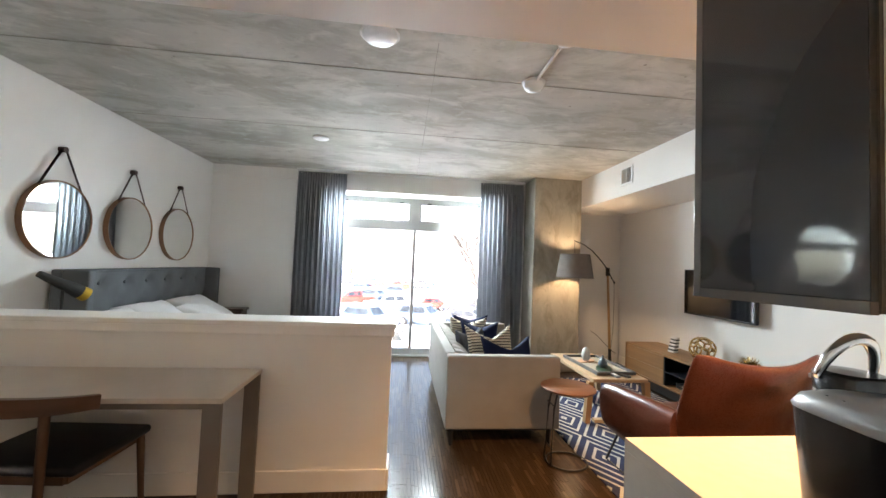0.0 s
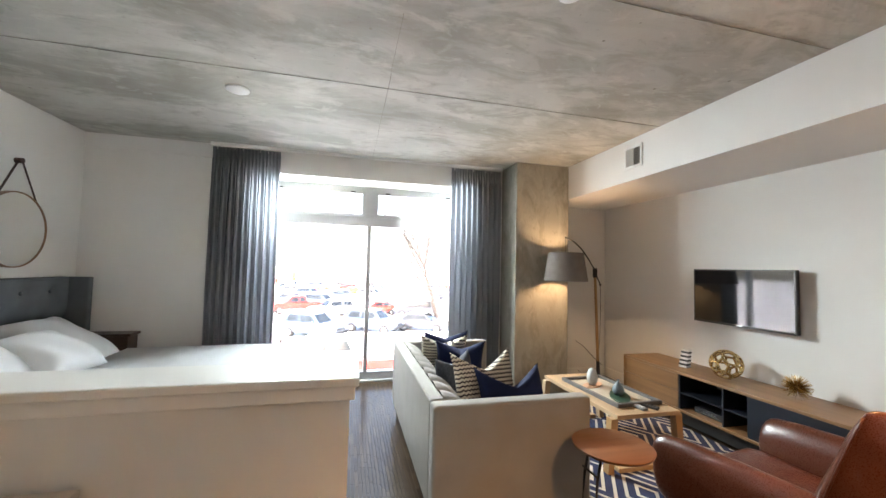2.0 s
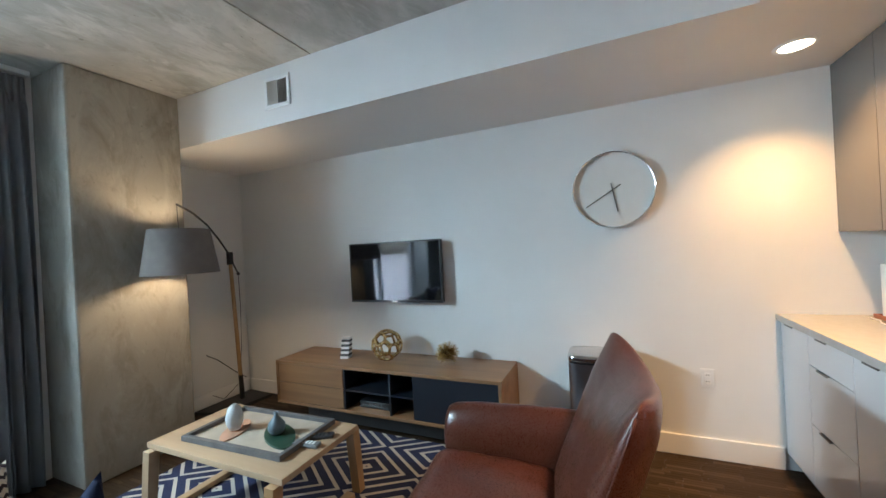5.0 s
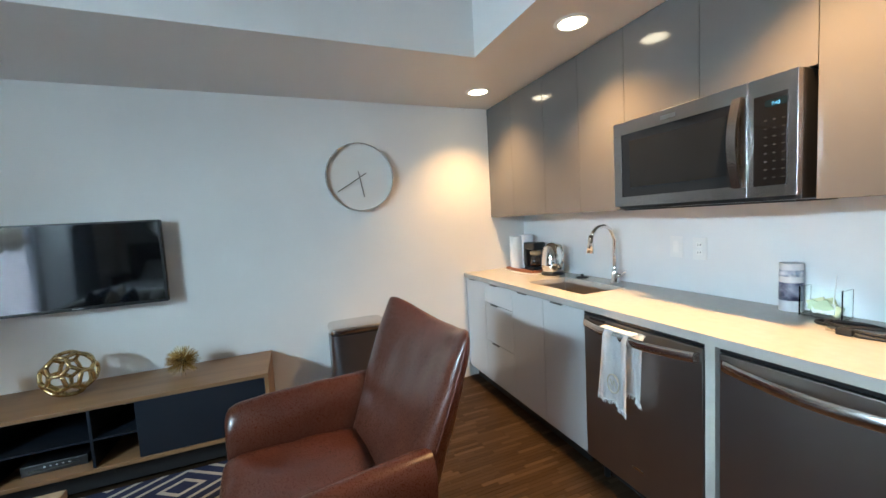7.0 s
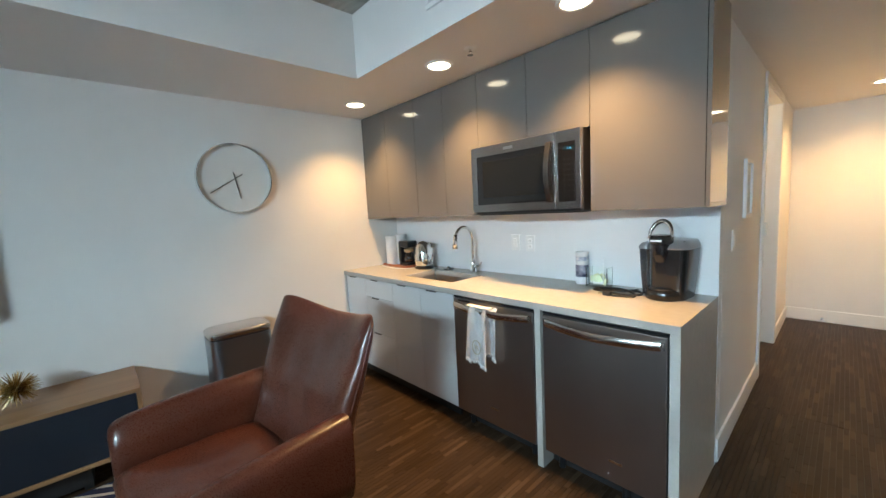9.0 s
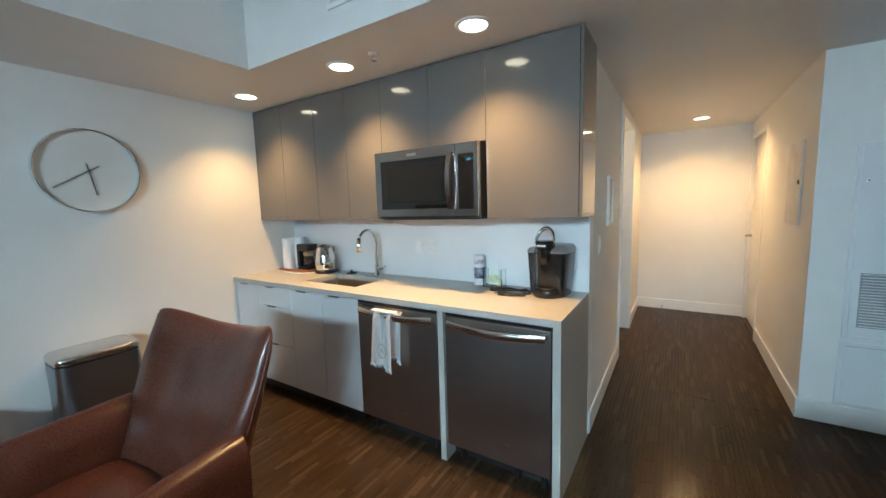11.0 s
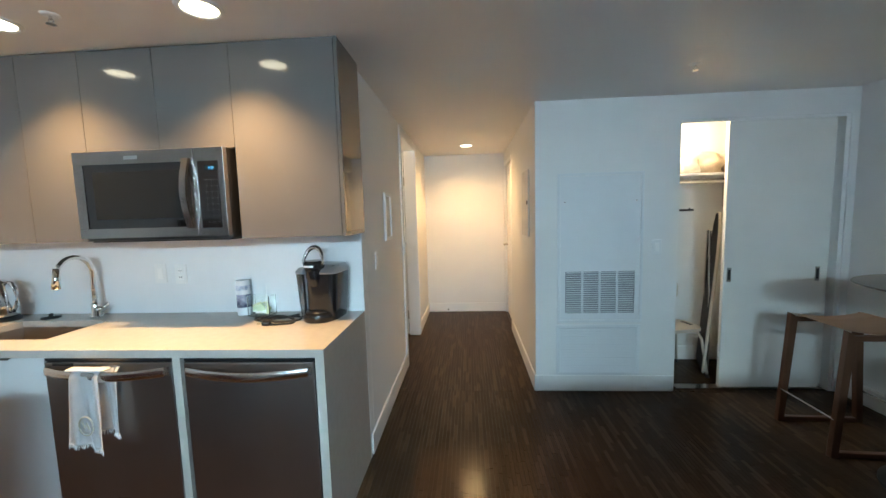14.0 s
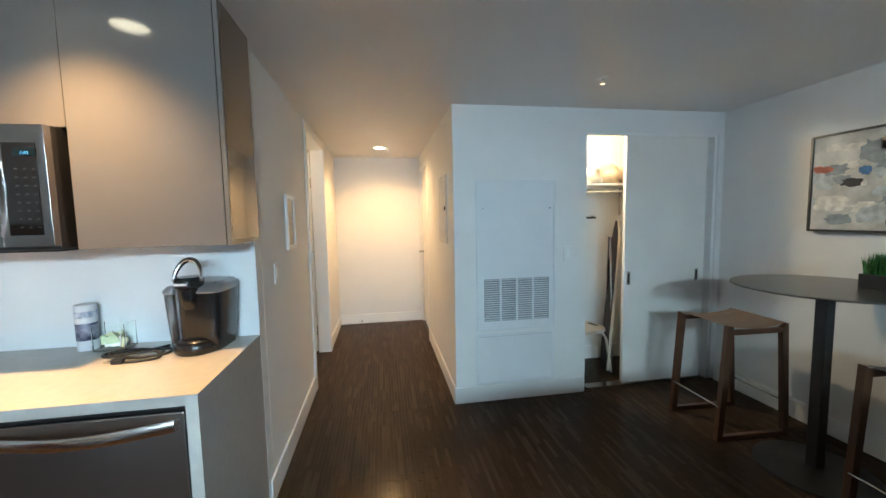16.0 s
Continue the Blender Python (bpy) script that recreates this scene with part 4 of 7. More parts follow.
pipe(bm, [(3.55, 0.88, TOP + 0.004), (3.60, 0.97, TOP + 0.004), (3.70, 1.0, TOP + 0.004), (3.82, 0.985, TOP + 0.004), (3.88, 0.96, TOP + 0.004), (3.95, 0.965, TOP + 0.004)], 0.0035, 6)
part("cord", bm, WHITE_PLASTIC, th, smooth=True)

th = thing("salt_canister", "white and blue cardboard canister on the worktop", "canister", at=(2.055, 0.742, TOP))
bm = bmesh.new()
lathe(bm, [(0.0, 0.0), (0.038, 0.0), (0.038, 0.20), (0.0, 0.20)])
sharp(part("can", bm, mat("white_card", (0.70, 0.70, 0.72), 0.5), th), 50)
bm = bmesh.new()
lathe(bm, [(0.0385, 0.045), (0.0388, 0.045), (0.0388, 0.120), (0.0385, 0.120)])
part("label_band", bm, mat("blue_print", (0.03, 0.04, 0.16), 0.5, scale=22, vary=0.6, colour2=(0.45, 0.45, 0.55)), th, "dark blue printed band", smooth=True)
bm = bmesh.new()
lathe(bm, [(0.0385, 0.145), (0.0388, 0.145), (0.0388, 0.172), (0.0385, 0.172)], sides=28)
part("upper_band", bm, mat("pale_blue_print", (0.20, 0.30, 0.55), 0.5, scale=30, vary=0.4, colour2=(0.75, 0.75, 0.78)), th, smooth=True)
th = thing("glass_jar", "square glass jar half full of sweetener packets", "jar", at=(1.935, 0.765, TOP))
bm = bmesh.new()
for r in ((-0.065, 0.065, -0.04, 0.04, 0, 0.006), (-0.065, -0.061, -0.04, 0.04, 0.006, 0.115), (0.061, 0.065, -0.04, 0.04, 0.006, 0.115), (-0.061, 0.061, -0.04, -0.036, 0.006, 0.115), (-0.061, 0.061, 0.036, 0.04, 0.006, 0.115)):
    box(bm, *r)
part("glass", bm, JAR_GLASS, th).visible_shadow = False
PACK = [mat("yellow_packet", (0.62, 0.60, 0.36), 0.6), mat("white_packet", (0.70, 0.70, 0.66), 0.6), mat("green_packet", (0.50, 0.56, 0.36), 0.6)]
rng = random.Random(5)
for k in range(12):
    p = boxes("packet", [(-0.028, 0.028, -0.0025, 0.0025, -0.02, 0.02)], PACK[k % 3], th)
    p.matrix_local = pose(rng.uniform(-0.025, 0.025), -0.026 + 0.0045 * k, 0.032 + rng.uniform(0, 0.02), rng.uniform(-14, 14), rng.uniform(-25, 25), rng.uniform(-8, 8))
bm = bmesh.new()
tube(bm, (-0.02, 0.0, 0.02), (-0.035, 0.01, 0.17), 0.002, sides=6)
part("stirrer", bm, WHITE_PLASTIC, th)

# pod coffee machine
th = thing("pod_coffee_machine", "black pod coffee machine with a chrome lever and water tank", "coffee maker", at=(1.54, 0.832, TOP), turn=-6)
th.matrix_world = th.matrix_world @ Matrix.Diagonal((0.91, 0.97, 0.965, 1))
SATIN_GREY = mat("satin_grey_plastic", (0.34, 0.34, 0.34), 0.32, metal=0.6, scale=6, vary=0.03, bump=0.0)
GLOSS_BLACK = mat("gloss_black_plastic", (0.009, 0.0085, 0.0085), 0.22, scale=6, vary=0.1, bump=0.0, coat=0.1)


def rounded(x0, x1, y0, y1, power=5, n=40):
    """A soft-cornered outline between two corners."""
    out = []
    for k in range(n):
        t = 2 * math.pi * k / n
        c, sn = math.cos(t), math.sin(t)
        out.append(((x0 + x1) / 2 + (x1 - x0) / 2 * math.copysign(abs(c) ** (2 / power), c), (y0 + y1) / 2 + (y1 - y0) / 2 * math.copysign(abs(sn) ** (2 / power), sn)))
    return out


def tower(levels, power=5):
    """A skin through soft-cornered outlines, level by level: (x0, x1, y0, y1, z)."""
    bm = bmesh.new()
    rings = [[bm.verts.new((x, y, z)) for x, y in rounded(a, b, c, d_, power)] for a, b, c, d_, z in levels]
    n_ = len(rings[0])
    for r0, r1 in zip(rings, rings[1:]):
        for k in range(n_):
            bm.faces.new((r0[k], r0[(k + 1) % n_], r1[(k + 1) % n_], r1[k]))
    bm.faces.new(rings[0][::-1])
    bm.faces.new(rings[-1])
    return bm


bm = bmesh.new()
lathe(bm, [(0.0, 0.0), (0.092, 0.0), (0.098, 0.006), (0.098, 0.040), (0.092, 0.048), (0.0, 0.050)], centre=(0.012, 0.030, 0), sides=40)
sharp(part("drip_base", bm, GLOSS_BLACK, th), 45)
bm = bmesh.new()
lathe(bm, [(0.0, 0.050), (0.078, 0.050), (0.078, 0.053), (0.0, 0.054)], centre=(0.012, 0.034, 0), sides=32)
part("drip_plate", bm, BLACK, th, smooth=True)
sharp(part("body", tower([(-0.092, 0.082, -0.125, 0.070, 0.0), (-0.100, 0.082, -0.130, 0.075, 0.06), (-0.112, 0.080, -0.135, 0.080, 0.20), (-0.116, 0.080, -0.135, 0.082, 0.262)]), GLOSS_BLACK, th), 45)
sharp(part("top_cover", tower([(-0.117, 0.083, -0.136, 0.083, 0.262), (-0.119, 0.086, -0.138, 0.085, 0.268), (-0.113, 0.080, -0.134, 0.070, 0.290), (-0.100, 0.060, -0.125, 0.035, 0.305), (-0.070, 0.045, -0.11, 0.01, 0.308)]), SATIN_GREY, th, "silver sloped control deck"), 50)
for bx, by in ((-0.082, 0.030), (-0.094, 0.0), (-0.094, -0.03), (-0.075, -0.005)):
    bm = bmesh.new()
    tube(bm, (bx, by, 0.285), (bx, by, 0.3035), 0.008, sides=14)
    part("button", bm, BLACK, th)
bm = bmesh.new()
lathe(bm, [(0.0, 0.195), (0.030, 0.195), (0.040, 0.215), (0.047, 0.24), (0.048, 0.285), (0.058, 0.292), (0.060, 0.325), (0.052, 0.335), (0.0, 0.338)], centre=(0.018, 0.062, 0), sides=32)
sharp(part("brew_head", bm, GLOSS_BLACK, th), 45)
arch = [(0.018 + 0.060 * math.cos(a), 0.075 - 0.030 * math.sin(a), 0.318 + 0.088 * math.sin(a)) for a in [math.pi * k / 18 for k in range(19)]]
bm = bmesh.new()
pipe(bm, arch, lambda u: 0.0075 + 0.005 * math.sin(math.pi * u), 10)
part("lever", bm, CHROME, th, "chrome arched lever", smooth=True)
bm = tower([(0.086, 0.128, -0.115, 0.050, 0.012), (0.086, 0.134, -0.120, 0.058, 0.10), (0.086, 0.142, -0.125, 0.066, 0.258)], 6)
sharp(part("water_tank", bm, clear("tank_plastic", (0.62, 0.63, 0.65), 0.05), th, "smoky clear water tank"), 50)
sharp(part("tank_lid", tower([(0.086, 0.144, -0.127, 0.068, 0.259), (0.086, 0.145, -0.128, 0.070, 0.272), (0.086, 0.130, -0.12, 0.055, 0.292)], 6), SATIN_GREY, th, "silver tank lid"), 50)
boxes("name_bar", [(-0.010, 0.046, 0.1215, 0.1235, 0.304, 0.314)], WHITE_PLASTIC, th, "small white lettering bar")
th = thing("power_cable", "coiled black power cable with a plug", "cable")
th.matrix_world = Matrix.Translation((1.66, -0.015, 0)) @ Matrix.Diagonal((1.28, 1, 1, 1)) @ Matrix.Translation((-1.66, 0, 0))
bm = bmesh.new()
loop = [(1.70, 0.80, TOP + 0.006), (1.74, 0.85, TOP + 0.005), (1.80, 0.84, TOP + 0.005), (1.86, 0.87, TOP + 0.005), (1.84, 0.91, TOP + 0.005), (1.76, 0.90, TOP + 0.012), (1.68, 0.87, TOP + 0.014), (1.66, 0.90, TOP + 0.006), (1.72, 0.94, TOP + 0.005), (1.80, 0.93, TOP + 0.010), (1.83, 0.90, TOP + 0.016), (1.76, 0.87, TOP + 0.018), (1.69, 0.91, TOP + 0.014), (1.67, 0.96, TOP + 0.005), (1.72, 0.985, TOP + 0.005), (1.755, 0.99, TOP + 0.005)]
fine = []
for p0, p1, p2, p3 in zip([loop[0]] + loop, loop, loop[1:], loop[2:] + [loop[-1]]):
    for s in range(5):
        u = s / 5
        fine.append(tuple(0.5 * (2 * b + (c - a) * u + (2 * a - 5 * b + 4 * c - d) * u * u + (3 * b - a - 3 * c + d) * u ** 3) for a, b, c, d in zip(p0, p1, p2, p3)))
pipe(bm, fine, 0.0058, 6)
part("cord", bm, CABLE, th, smooth=True)
boxes("plug", [(1.752, 1.785, 0.977, 1.001, TOP + 0.0005, TOP + 0.022)], CABLE, th, bevel=0.004)
boxes("prong", [(1.785, 1.805, 0.982, 0.984, TOP + 0.006, TOP + 0.014), (1.785, 1.805, 0.994, 0.996, TOP + 0.006, TOP + 0.014)], STEEL_LITE, th)


# ---- television wall ----
th = thing("television", "black flat television on a tilted wall bracket", "television")
TX = 3.955
boxes("case", [(TX + 0.006, TX + 0.045, 3.405, 4.289, 0.966, 1.474)], BLACK, th, bevel=0.006)
boxes("screen", [(TX + 0.002, TX + 0.006, 3.417, 4.277, 0.984, 1.464)], BLACK_GLASS, th, "glossy dark screen")
boxes("bezel", [(TX, TX + 0.006, 3.405, 4.289, 0.966, 0.984), (TX, TX + 0.006, 3.405, 4.289, 1.464, 1.474), (TX, TX + 0.006, 3.405, 3.417, 0.984, 1.464), (TX, TX + 0.006, 4.277, 4.289, 0.984, 1.464)], BLACK, th)
boxes("badge", [(TX - 0.001, TX, 3.82, 3.87, 0.972, 0.979)], STEEL_LITE, th)
boxes("bracket", [(TX + 0.045, EAST, 3.75, 3.95, 1.12, 1.32)], BLACK_MATT, th)

th = thing("wall_clock", "large round white wall clock with a thin steel rim", "clock", at=(EAST, 2.149, 1.725))
th.matrix_world = pose(EAST, 2.149, 1.725, 0, -90, 0)
bm = bmesh.new()
lathe(bm, [(0.245, 0.0), (0.253, 0.0), (0.254, 0.045), (0.250, 0.052), (0.246, 0.050), (0.245, 0.0)], sides=72)
sharp(part("rim", bm, CHROME, th), 40)
bm = bmesh.new()
lathe(bm, [(0.0, 0.018), (0.246, 0.018)], sides=72)
part("face", bm, mat("clock_face", (0.72, 0.71, 0.68), 0.5, vary=0.01), th)
HAND = mat("grey_hand", (0.20, 0.19, 0.17), 0.4)
for nm, length, tail, ang in (("hour_hand", 0.150, 0.045, 10), ("minute_hand", 0.20, 0.06, -58)):
    h = boxes(nm, [(-length, tail, -0.004, 0.004, 0.024, 0.027)], HAND, th)
    h.matrix_local = pose(0, 0, 0, 0, 0, ang)

# media console
th = thing("media_console", "long low oak media console with dark cubbies", "media console")
CX0, CX1, CY0, CY1, CZ0, CZ1 = 3.578, 4.033, 2.857, 4.83, 0.165, 0.522
bm = bmesh.new()
for r in ((CX0, CX1, CY0, CY1, CZ1 - 0.022, CZ1), (CX0, CX1, CY0, CY1, CZ0, CZ0 + 0.022), (CX0, CX1, CY0, CY0 + 0.022, CZ0 + 0.022, CZ1 - 0.022), (CX0, CX1, CY1 - 0.022, CY1, CZ0 + 0.022, CZ1 - 0.022)):
    box(bm, *r, bevel=0.0015)
part("carcass", bm, OAK_Y, th)
for z0, z1 in ((CZ0 + 0.026, 0.3415), (0.3455, CZ1 - 0.026)):
    boxes("drawer_front", [(CX0 + 0.006, CX0 + 0.026, 4.13, CY1 - 0.024, z0, z1)], OAK_Y, th, bevel=0.001)
for r in [(CX1 - 0.02, CX1 - 0.004, 2.9, 4.79, CZ0 + 0.023, CZ1 - 0.023), (CX0 + 0.01, CX1 - 0.02, 4.112, 4.128, CZ0 + 0.023, CZ1 - 0.023), (CX0 + 0.01, CX1 - 0.02, 3.70, 3.712, CZ0 + 0.023, CZ1 - 0.023), (CX0 + 0.01, CX1 - 0.02, 3.50, 3.512, CZ0 + 0.023, CZ1 - 0.023), (CX0 + 0.012, CX1 - 0.02, 3.512, 4.112, 0.33, 0.340)]:
    boxes("cubby_board", [r], NAVY, th)
boxes("sliding_door", [(CX0 + 0.006, CX0 + 0.022, CY0 + 0.024, 3.50, CZ0 + 0.024, CZ1 - 0.024)], NAVY, th, "dark slate sliding door")
boxes("plinth", [(3.70, 3.98, 3.1, 3.14, 0, CZ0), (3.70, 3.98, 4.55, 4.59, 0, CZ0), (3.68, 3.70, 3.1, 4.59, 0.03, CZ0)], BLACK_MATT, th)
th = thing("cable_box", "black set-top box on the console shelf", "set-top box")
boxes("case", [(3.66, 3.88, 3.76, 4.03, CZ0 + 0.0225, CZ0 + 0.075)], BLACK, th, bevel=0.004)
boxes("front_strip", [(3.657, 3.660, 3.79, 4.0, CZ0 + 0.040, CZ0 + 0.05)], BLACK_GLASS, th)
for k in range(5):
    boxes("indicator", [(3.655, 3.658, 3.83 + 0.025 * k, 3.838 + 0.025 * k, CZ0 + 0.055, CZ0 + 0.060)], WHITE_PLASTIC, th)

# striped book stack
th = thing("book_stack", "black and white striped decorative stack on the console", "ornament", at=(3.80, 4.255, CZ1), turn=14)
for k in range(9):
    boxes("stripe", [(-0.045 + 0.006 * k, 0.03 + 0.003 * k, -0.036, 0.036, k * 0.0185, (k + 1) * 0.0185)], WHITE_PLASTIC if k % 2 == 0 else mat("charcoal_card", (0.05, 0.05, 0.055), 0.6), th, bevel=0.0015)

# open brass ball
th = thing("brass_ball", "open brass lattice sphere ornament on the console", "ornament", at=(3.815, 3.855, CZ1 + 0.124))
rng = random.Random(12)
cells = [Vector((rng.gauss(0, 1), rng.gauss(0, 1), rng.gauss(0, 1))).normalized() for _ in range(24)]
for _ in range(12):
    cells = [(c + 0.06 * sum(((c - o) / max(0.05, (c - o).length_squared) for o in cells if o is not c), Vector())).normalized() for c in cells]
hull = bmesh.new()
for c in cells:
    hull.verts.new(c)
bmesh.ops.convex_hull(hull, input=hull.verts[:])
hull.faces.ensure_lookup_table()
centre_of = {f.index: (sum((v.co for v in f.verts), Vector()) / 3).normalized() for f in hull.faces}
bm = bmesh.new()
for e in hull.edges:
    if len(e.link_faces) == 2:
        a, b = (centre_of[f.index] for f in e.link_faces)
        pipe(bm, [0.116 * (a * (1 - u) + b * u).normalized() for u in (-0.04, 0.25, 0.5, 0.75, 1.04)], 0.0105, 7)
hull.free()
part("lattice", bm, BRASS, th, smooth=True)

# spiky ornament
th = thing("brass_urchin", "small brass starburst ornament on the console", "ornament", at=(3.835, 3.335, CZ1 + 0.083))
rng = random.Random(7)
bm = bmesh.new()
bmesh.ops.create_uvsphere(bm, u_segments=14, v_segments=9, radius=0.024)
for k in range(330):
    v = Vector((rng.gauss(0, 1), rng.gauss(0, 1), rng.gauss(0, 1))).normalized()
    if v.z < -0.85:
        continue
    tube(bm, v * 0.015, v * rng.uniform(0.086, 0.098), 0.0028, 0.0010, 4)
part("burst", bm, BRASS, th)

# pedal bin
th = thing("pedal_bin", "tall stainless steel pedal bin with a dark lid band", "bin", at=(3.895, 2.272, 0))


def oval(a, b, n=40, power=4):
    out = []
    for k in range(n):
        t = 2 * math.pi * k / n
        c, s = math.cos(t), math.sin(t)
        out.append((a * math.copysign(abs(c) ** (2 / power), c), b * math.copysign(abs(s) ** (2 / power), s)))
    return out


BIN_STEEL = mat("bin_steel", (0.35, 0.36, 0.38), 0.30, metal=1.0, scale=4, vary=0.05, bump=0.0, fine=120, stretch=(1, 1, 0.03))
for nm, sc, z0, z1, m in (("foot_band", 1.0, 0.0, 0.035, BLACK), ("body", 0.985, 0.035, 0.615, BIN_STEEL), ("lid_band", 0.96, 0.615, 0.628, BLACK)):
    bm = bmesh.new()
    plate(bm, [(x * sc, y * sc) for x, y in oval(0.135, 0.20, 56, 6)], z0, z1)
    sharp(part(nm, bm, m, th), 40)
lid_rows = [[(x * sc, y * sc, z) for x, y in oval(0.135, 0.20, 56, 6)] for sc, z in ((0.99, 0.628), (1.0, 0.632), (1.0, 0.654), (0.985, 0.662), (0.94, 0.668), (0.6, 0.674), (0.1, 0.676))]
bm = bmesh.new()
lid_rings = [[bm.verts.new(p) for p in r] for r in lid_rows]
for a, b in zip(lid_rings, lid_rings[1:]):
    for k in range(56):
        bm.faces.new((a[k], a[(k + 1) % 56], b[(k + 1) % 56], b[k]))
bm.faces.new(lid_rings[-1])
sharp(part("lid", bm, STEEL_LITE, th, "satin domed lid"), 50)
boxes("pedal", [(-0.175, -0.13, -0.05, 0.05, 0.008, 0.02)], STEEL_LITE, th, bevel=0.004)

# ---- floor lamp ----
th = thing("floor_lamp", "oak arc floor lamp with a grey drum shade, switched on", "floor lamp")
foot, joint = Vector((3.80, 5.56, 0.03)), Vector((3.70, 5.50, 1.42))
SHADE_AT = Vector((2.92, 4.94, 1.47))
bm = bmesh.new()
plate(bm, [(3.42, 5.70), (3.50, 5.42), (3.98, 5.36), (4.0, 5.70)], 0.0, 0.028)
part("base", bm, BLACK_MATT, th)
bm = bmesh.new()
tube(bm, foot, foot.lerp(joint, 0.17), 0.024, 0.020)
part("socket", bm, BLACK_MATT, th, smooth=False)
bm = bmesh.new()
tube(bm, foot.lerp(joint, 0.17), foot.lerp(joint, 0.96), 0.019, 0.017, 14)
sharp(part("post", bm, OAK_Z, th, "turned oak post"), 50)
bm = bmesh.new()
box(bm, joint.x - 0.022, joint.x + 0.022, joint.y - 0.022, joint.y + 0.022, joint.z - 0.07, joint.z + 0.05, bevel=0.006)
part("joint", bm, BLACK_MATT, th)
tip = Vector((2.90, 4.92, 1.80))
back = Vector((3.90, 5.66, 1.25))
bm = bmesh.new()
arc = [back, back.lerp(joint, 0.6), joint + Vector((0, 0, 0.02)), joint.lerp(tip, 0.25) + Vector((0, 0, 0.065)), joint.lerp(tip, 0.5) + Vector((0, 0, 0.085)), joint.lerp(tip, 0.75) + Vector((0, 0, 0.06)), tip]
pipe(bm, arc, 0.008, 8)
part("arm", bm, BLACK_MATT, th, smooth=True)
bm = bmesh.new()
bmesh.ops.create_uvsphere(bm, u_segments=12, v_segments=8, radius=0.017, matrix=Matrix.Translation(back))
part("counterweight", bm, BLACK_MATT, th, smooth=True)
bm = bmesh.new()
pipe(bm, [tip, (tip.x, tip.y, 1.70), (SHADE_AT.x, SHADE_AT.y, 1.56)], 0.003, 6)
part("hanger", bm, BLACK_MATT, th)
SHADE = mat("grey_linen_shade", (0.17, 0.145, 0.13), 0.9, scale=14, vary=0.08, bump=0.5, fine=450)
bm = bmesh.new()
lathe(bm, [(0.185, 0.155), (0.235, -0.155), (0.230, -0.155), (0.180, 0.155), (0.185, 0.155)], centre=SHADE_AT, sides=48)
sharp(part("shade", bm, SHADE, th, "grey linen drum shade"), 60)
bm = bmesh.new()
bmesh.ops.create_uvsphere(bm, u_segments=14, v_segments=10, radius=0.032, matrix=Matrix.Translation(SHADE_AT + Vector((0, 0, 0.0))))
part("bulb", bm, glow("bulb_glow", (1.0, 0.78, 0.5), 1.0), th, smooth=True)
bm = bmesh.new()
pipe(bm, [back, (back.x + 0.005, back.y, 0.9), (back.x, back.y + 0.01, 0.5), (3.88, 5.70, 0.14), (3.72, 5.72, 0.03), (3.62, 5.74, 0.10)], 0.003, 6)
part("cord", bm, CABLE, th, smooth=True)
th = thing("loose_wire", "loose low-voltage wire sticking out of the wall", "cable")
bm = bmesh.new()
pipe(bm, [(3.60, 5.764, 0.49), (3.59, 5.72, 0.485), (3.66, 5.71, 0.44), (3.78, 5.72, 0.33), (3.92, 5.72, 0.20), (3.99, 5.74, 0.16)], 0.004, 6)
part("wire", bm, CABLE, th, smooth=True)

# ---- sofa ----
FABRIC = mat("oatmeal_sofa_cloth", (0.27, 0.25, 0.23), 0.92, scale=5, vary=0.06, bump=0.5, fine=520)
th = thing("sofa", "oatmeal fabric sofa with a channel-tufted back", "sofa")


def soft_box(name, r, bevel, parent, m=None, label="", seg=4):
    bm = bmesh.new()
    box(bm, *r, bevel=bevel, segments=seg)
    return sharp(part(name, bm, m or FABRIC, parent, label), 60)


SY_0, SY_1 = 3.165, 4.955
soft_box("back_panel", (1.045, 1.135, SY_0 + 0.1065, SY_1 - 0.1065, 0.13, 0.705), 0.016, th)
soft_box("arm_near", (1.045, 1.975, SY_0 + 0.001, SY_0 + 0.105, 0.13, 0.703), 0.018, th)
soft_box("arm_far", (1.045, 1.975, SY_1 - 0.105, SY_1, 0.13, 0.703), 0.018, th)
soft_box("seat_frame", (1.136, 1.96, SY_0 + 0.106, SY_1 - 0.106, 0.13, 0.285), 0.015, th)
soft_box("seat_cushion", (1.30, 1.975, SY_0 + 0.108, SY_1 - 0.108, 0.286, 0.43), 0.04, th)
n = 9
w = (SY_1 - SY_0 - 0.216) / n
for k in range(n):
    y0 = SY_0 + 0.108 + k * w
    bm = bmesh.new()
    rows = []
    for i in range(9):
        u = i / 8
        bulge = math.sin(math.pi * u) ** 0.55
        prof = []
        for j in range(13):
            v = j / 12
            a = v * math.pi * 0.60
            x = 1.125 + (0.12 + 0.045 * bulge) * math.sin(a) + 0.07 * v
            z = 0.688 + 0.030 * bulge - (1 - math.cos(a)) * 0.235
            prof.append(bm.verts.new((x + 0.0, y0 + u * w, z)))
        rows.append(prof)
    for a, b in zip(rows, rows[1:]):
        for j in range(12):
            bm.faces.new((a[j], a[j + 1], b[j + 1], b[j]))
    part("channel", bm, FABRIC, th, smooth=True)
for x in (1.10, 1.90):
    for y in (SY_0 + 0.04, SY_1 - 0.05):
        bm = bmesh.new()
        tube(bm, (x, y, 0.0), (x, y, 0.135), 0.014, 0.024, 4)
        part("leg", bm, BLACK_MATT, th)
soft_box("plinth_rail", (1.12, 1.93, SY_0 + 0.05, SY_1 - 0.05, 0.105, 0.131), 0.004, th, NAVY, seg=1)

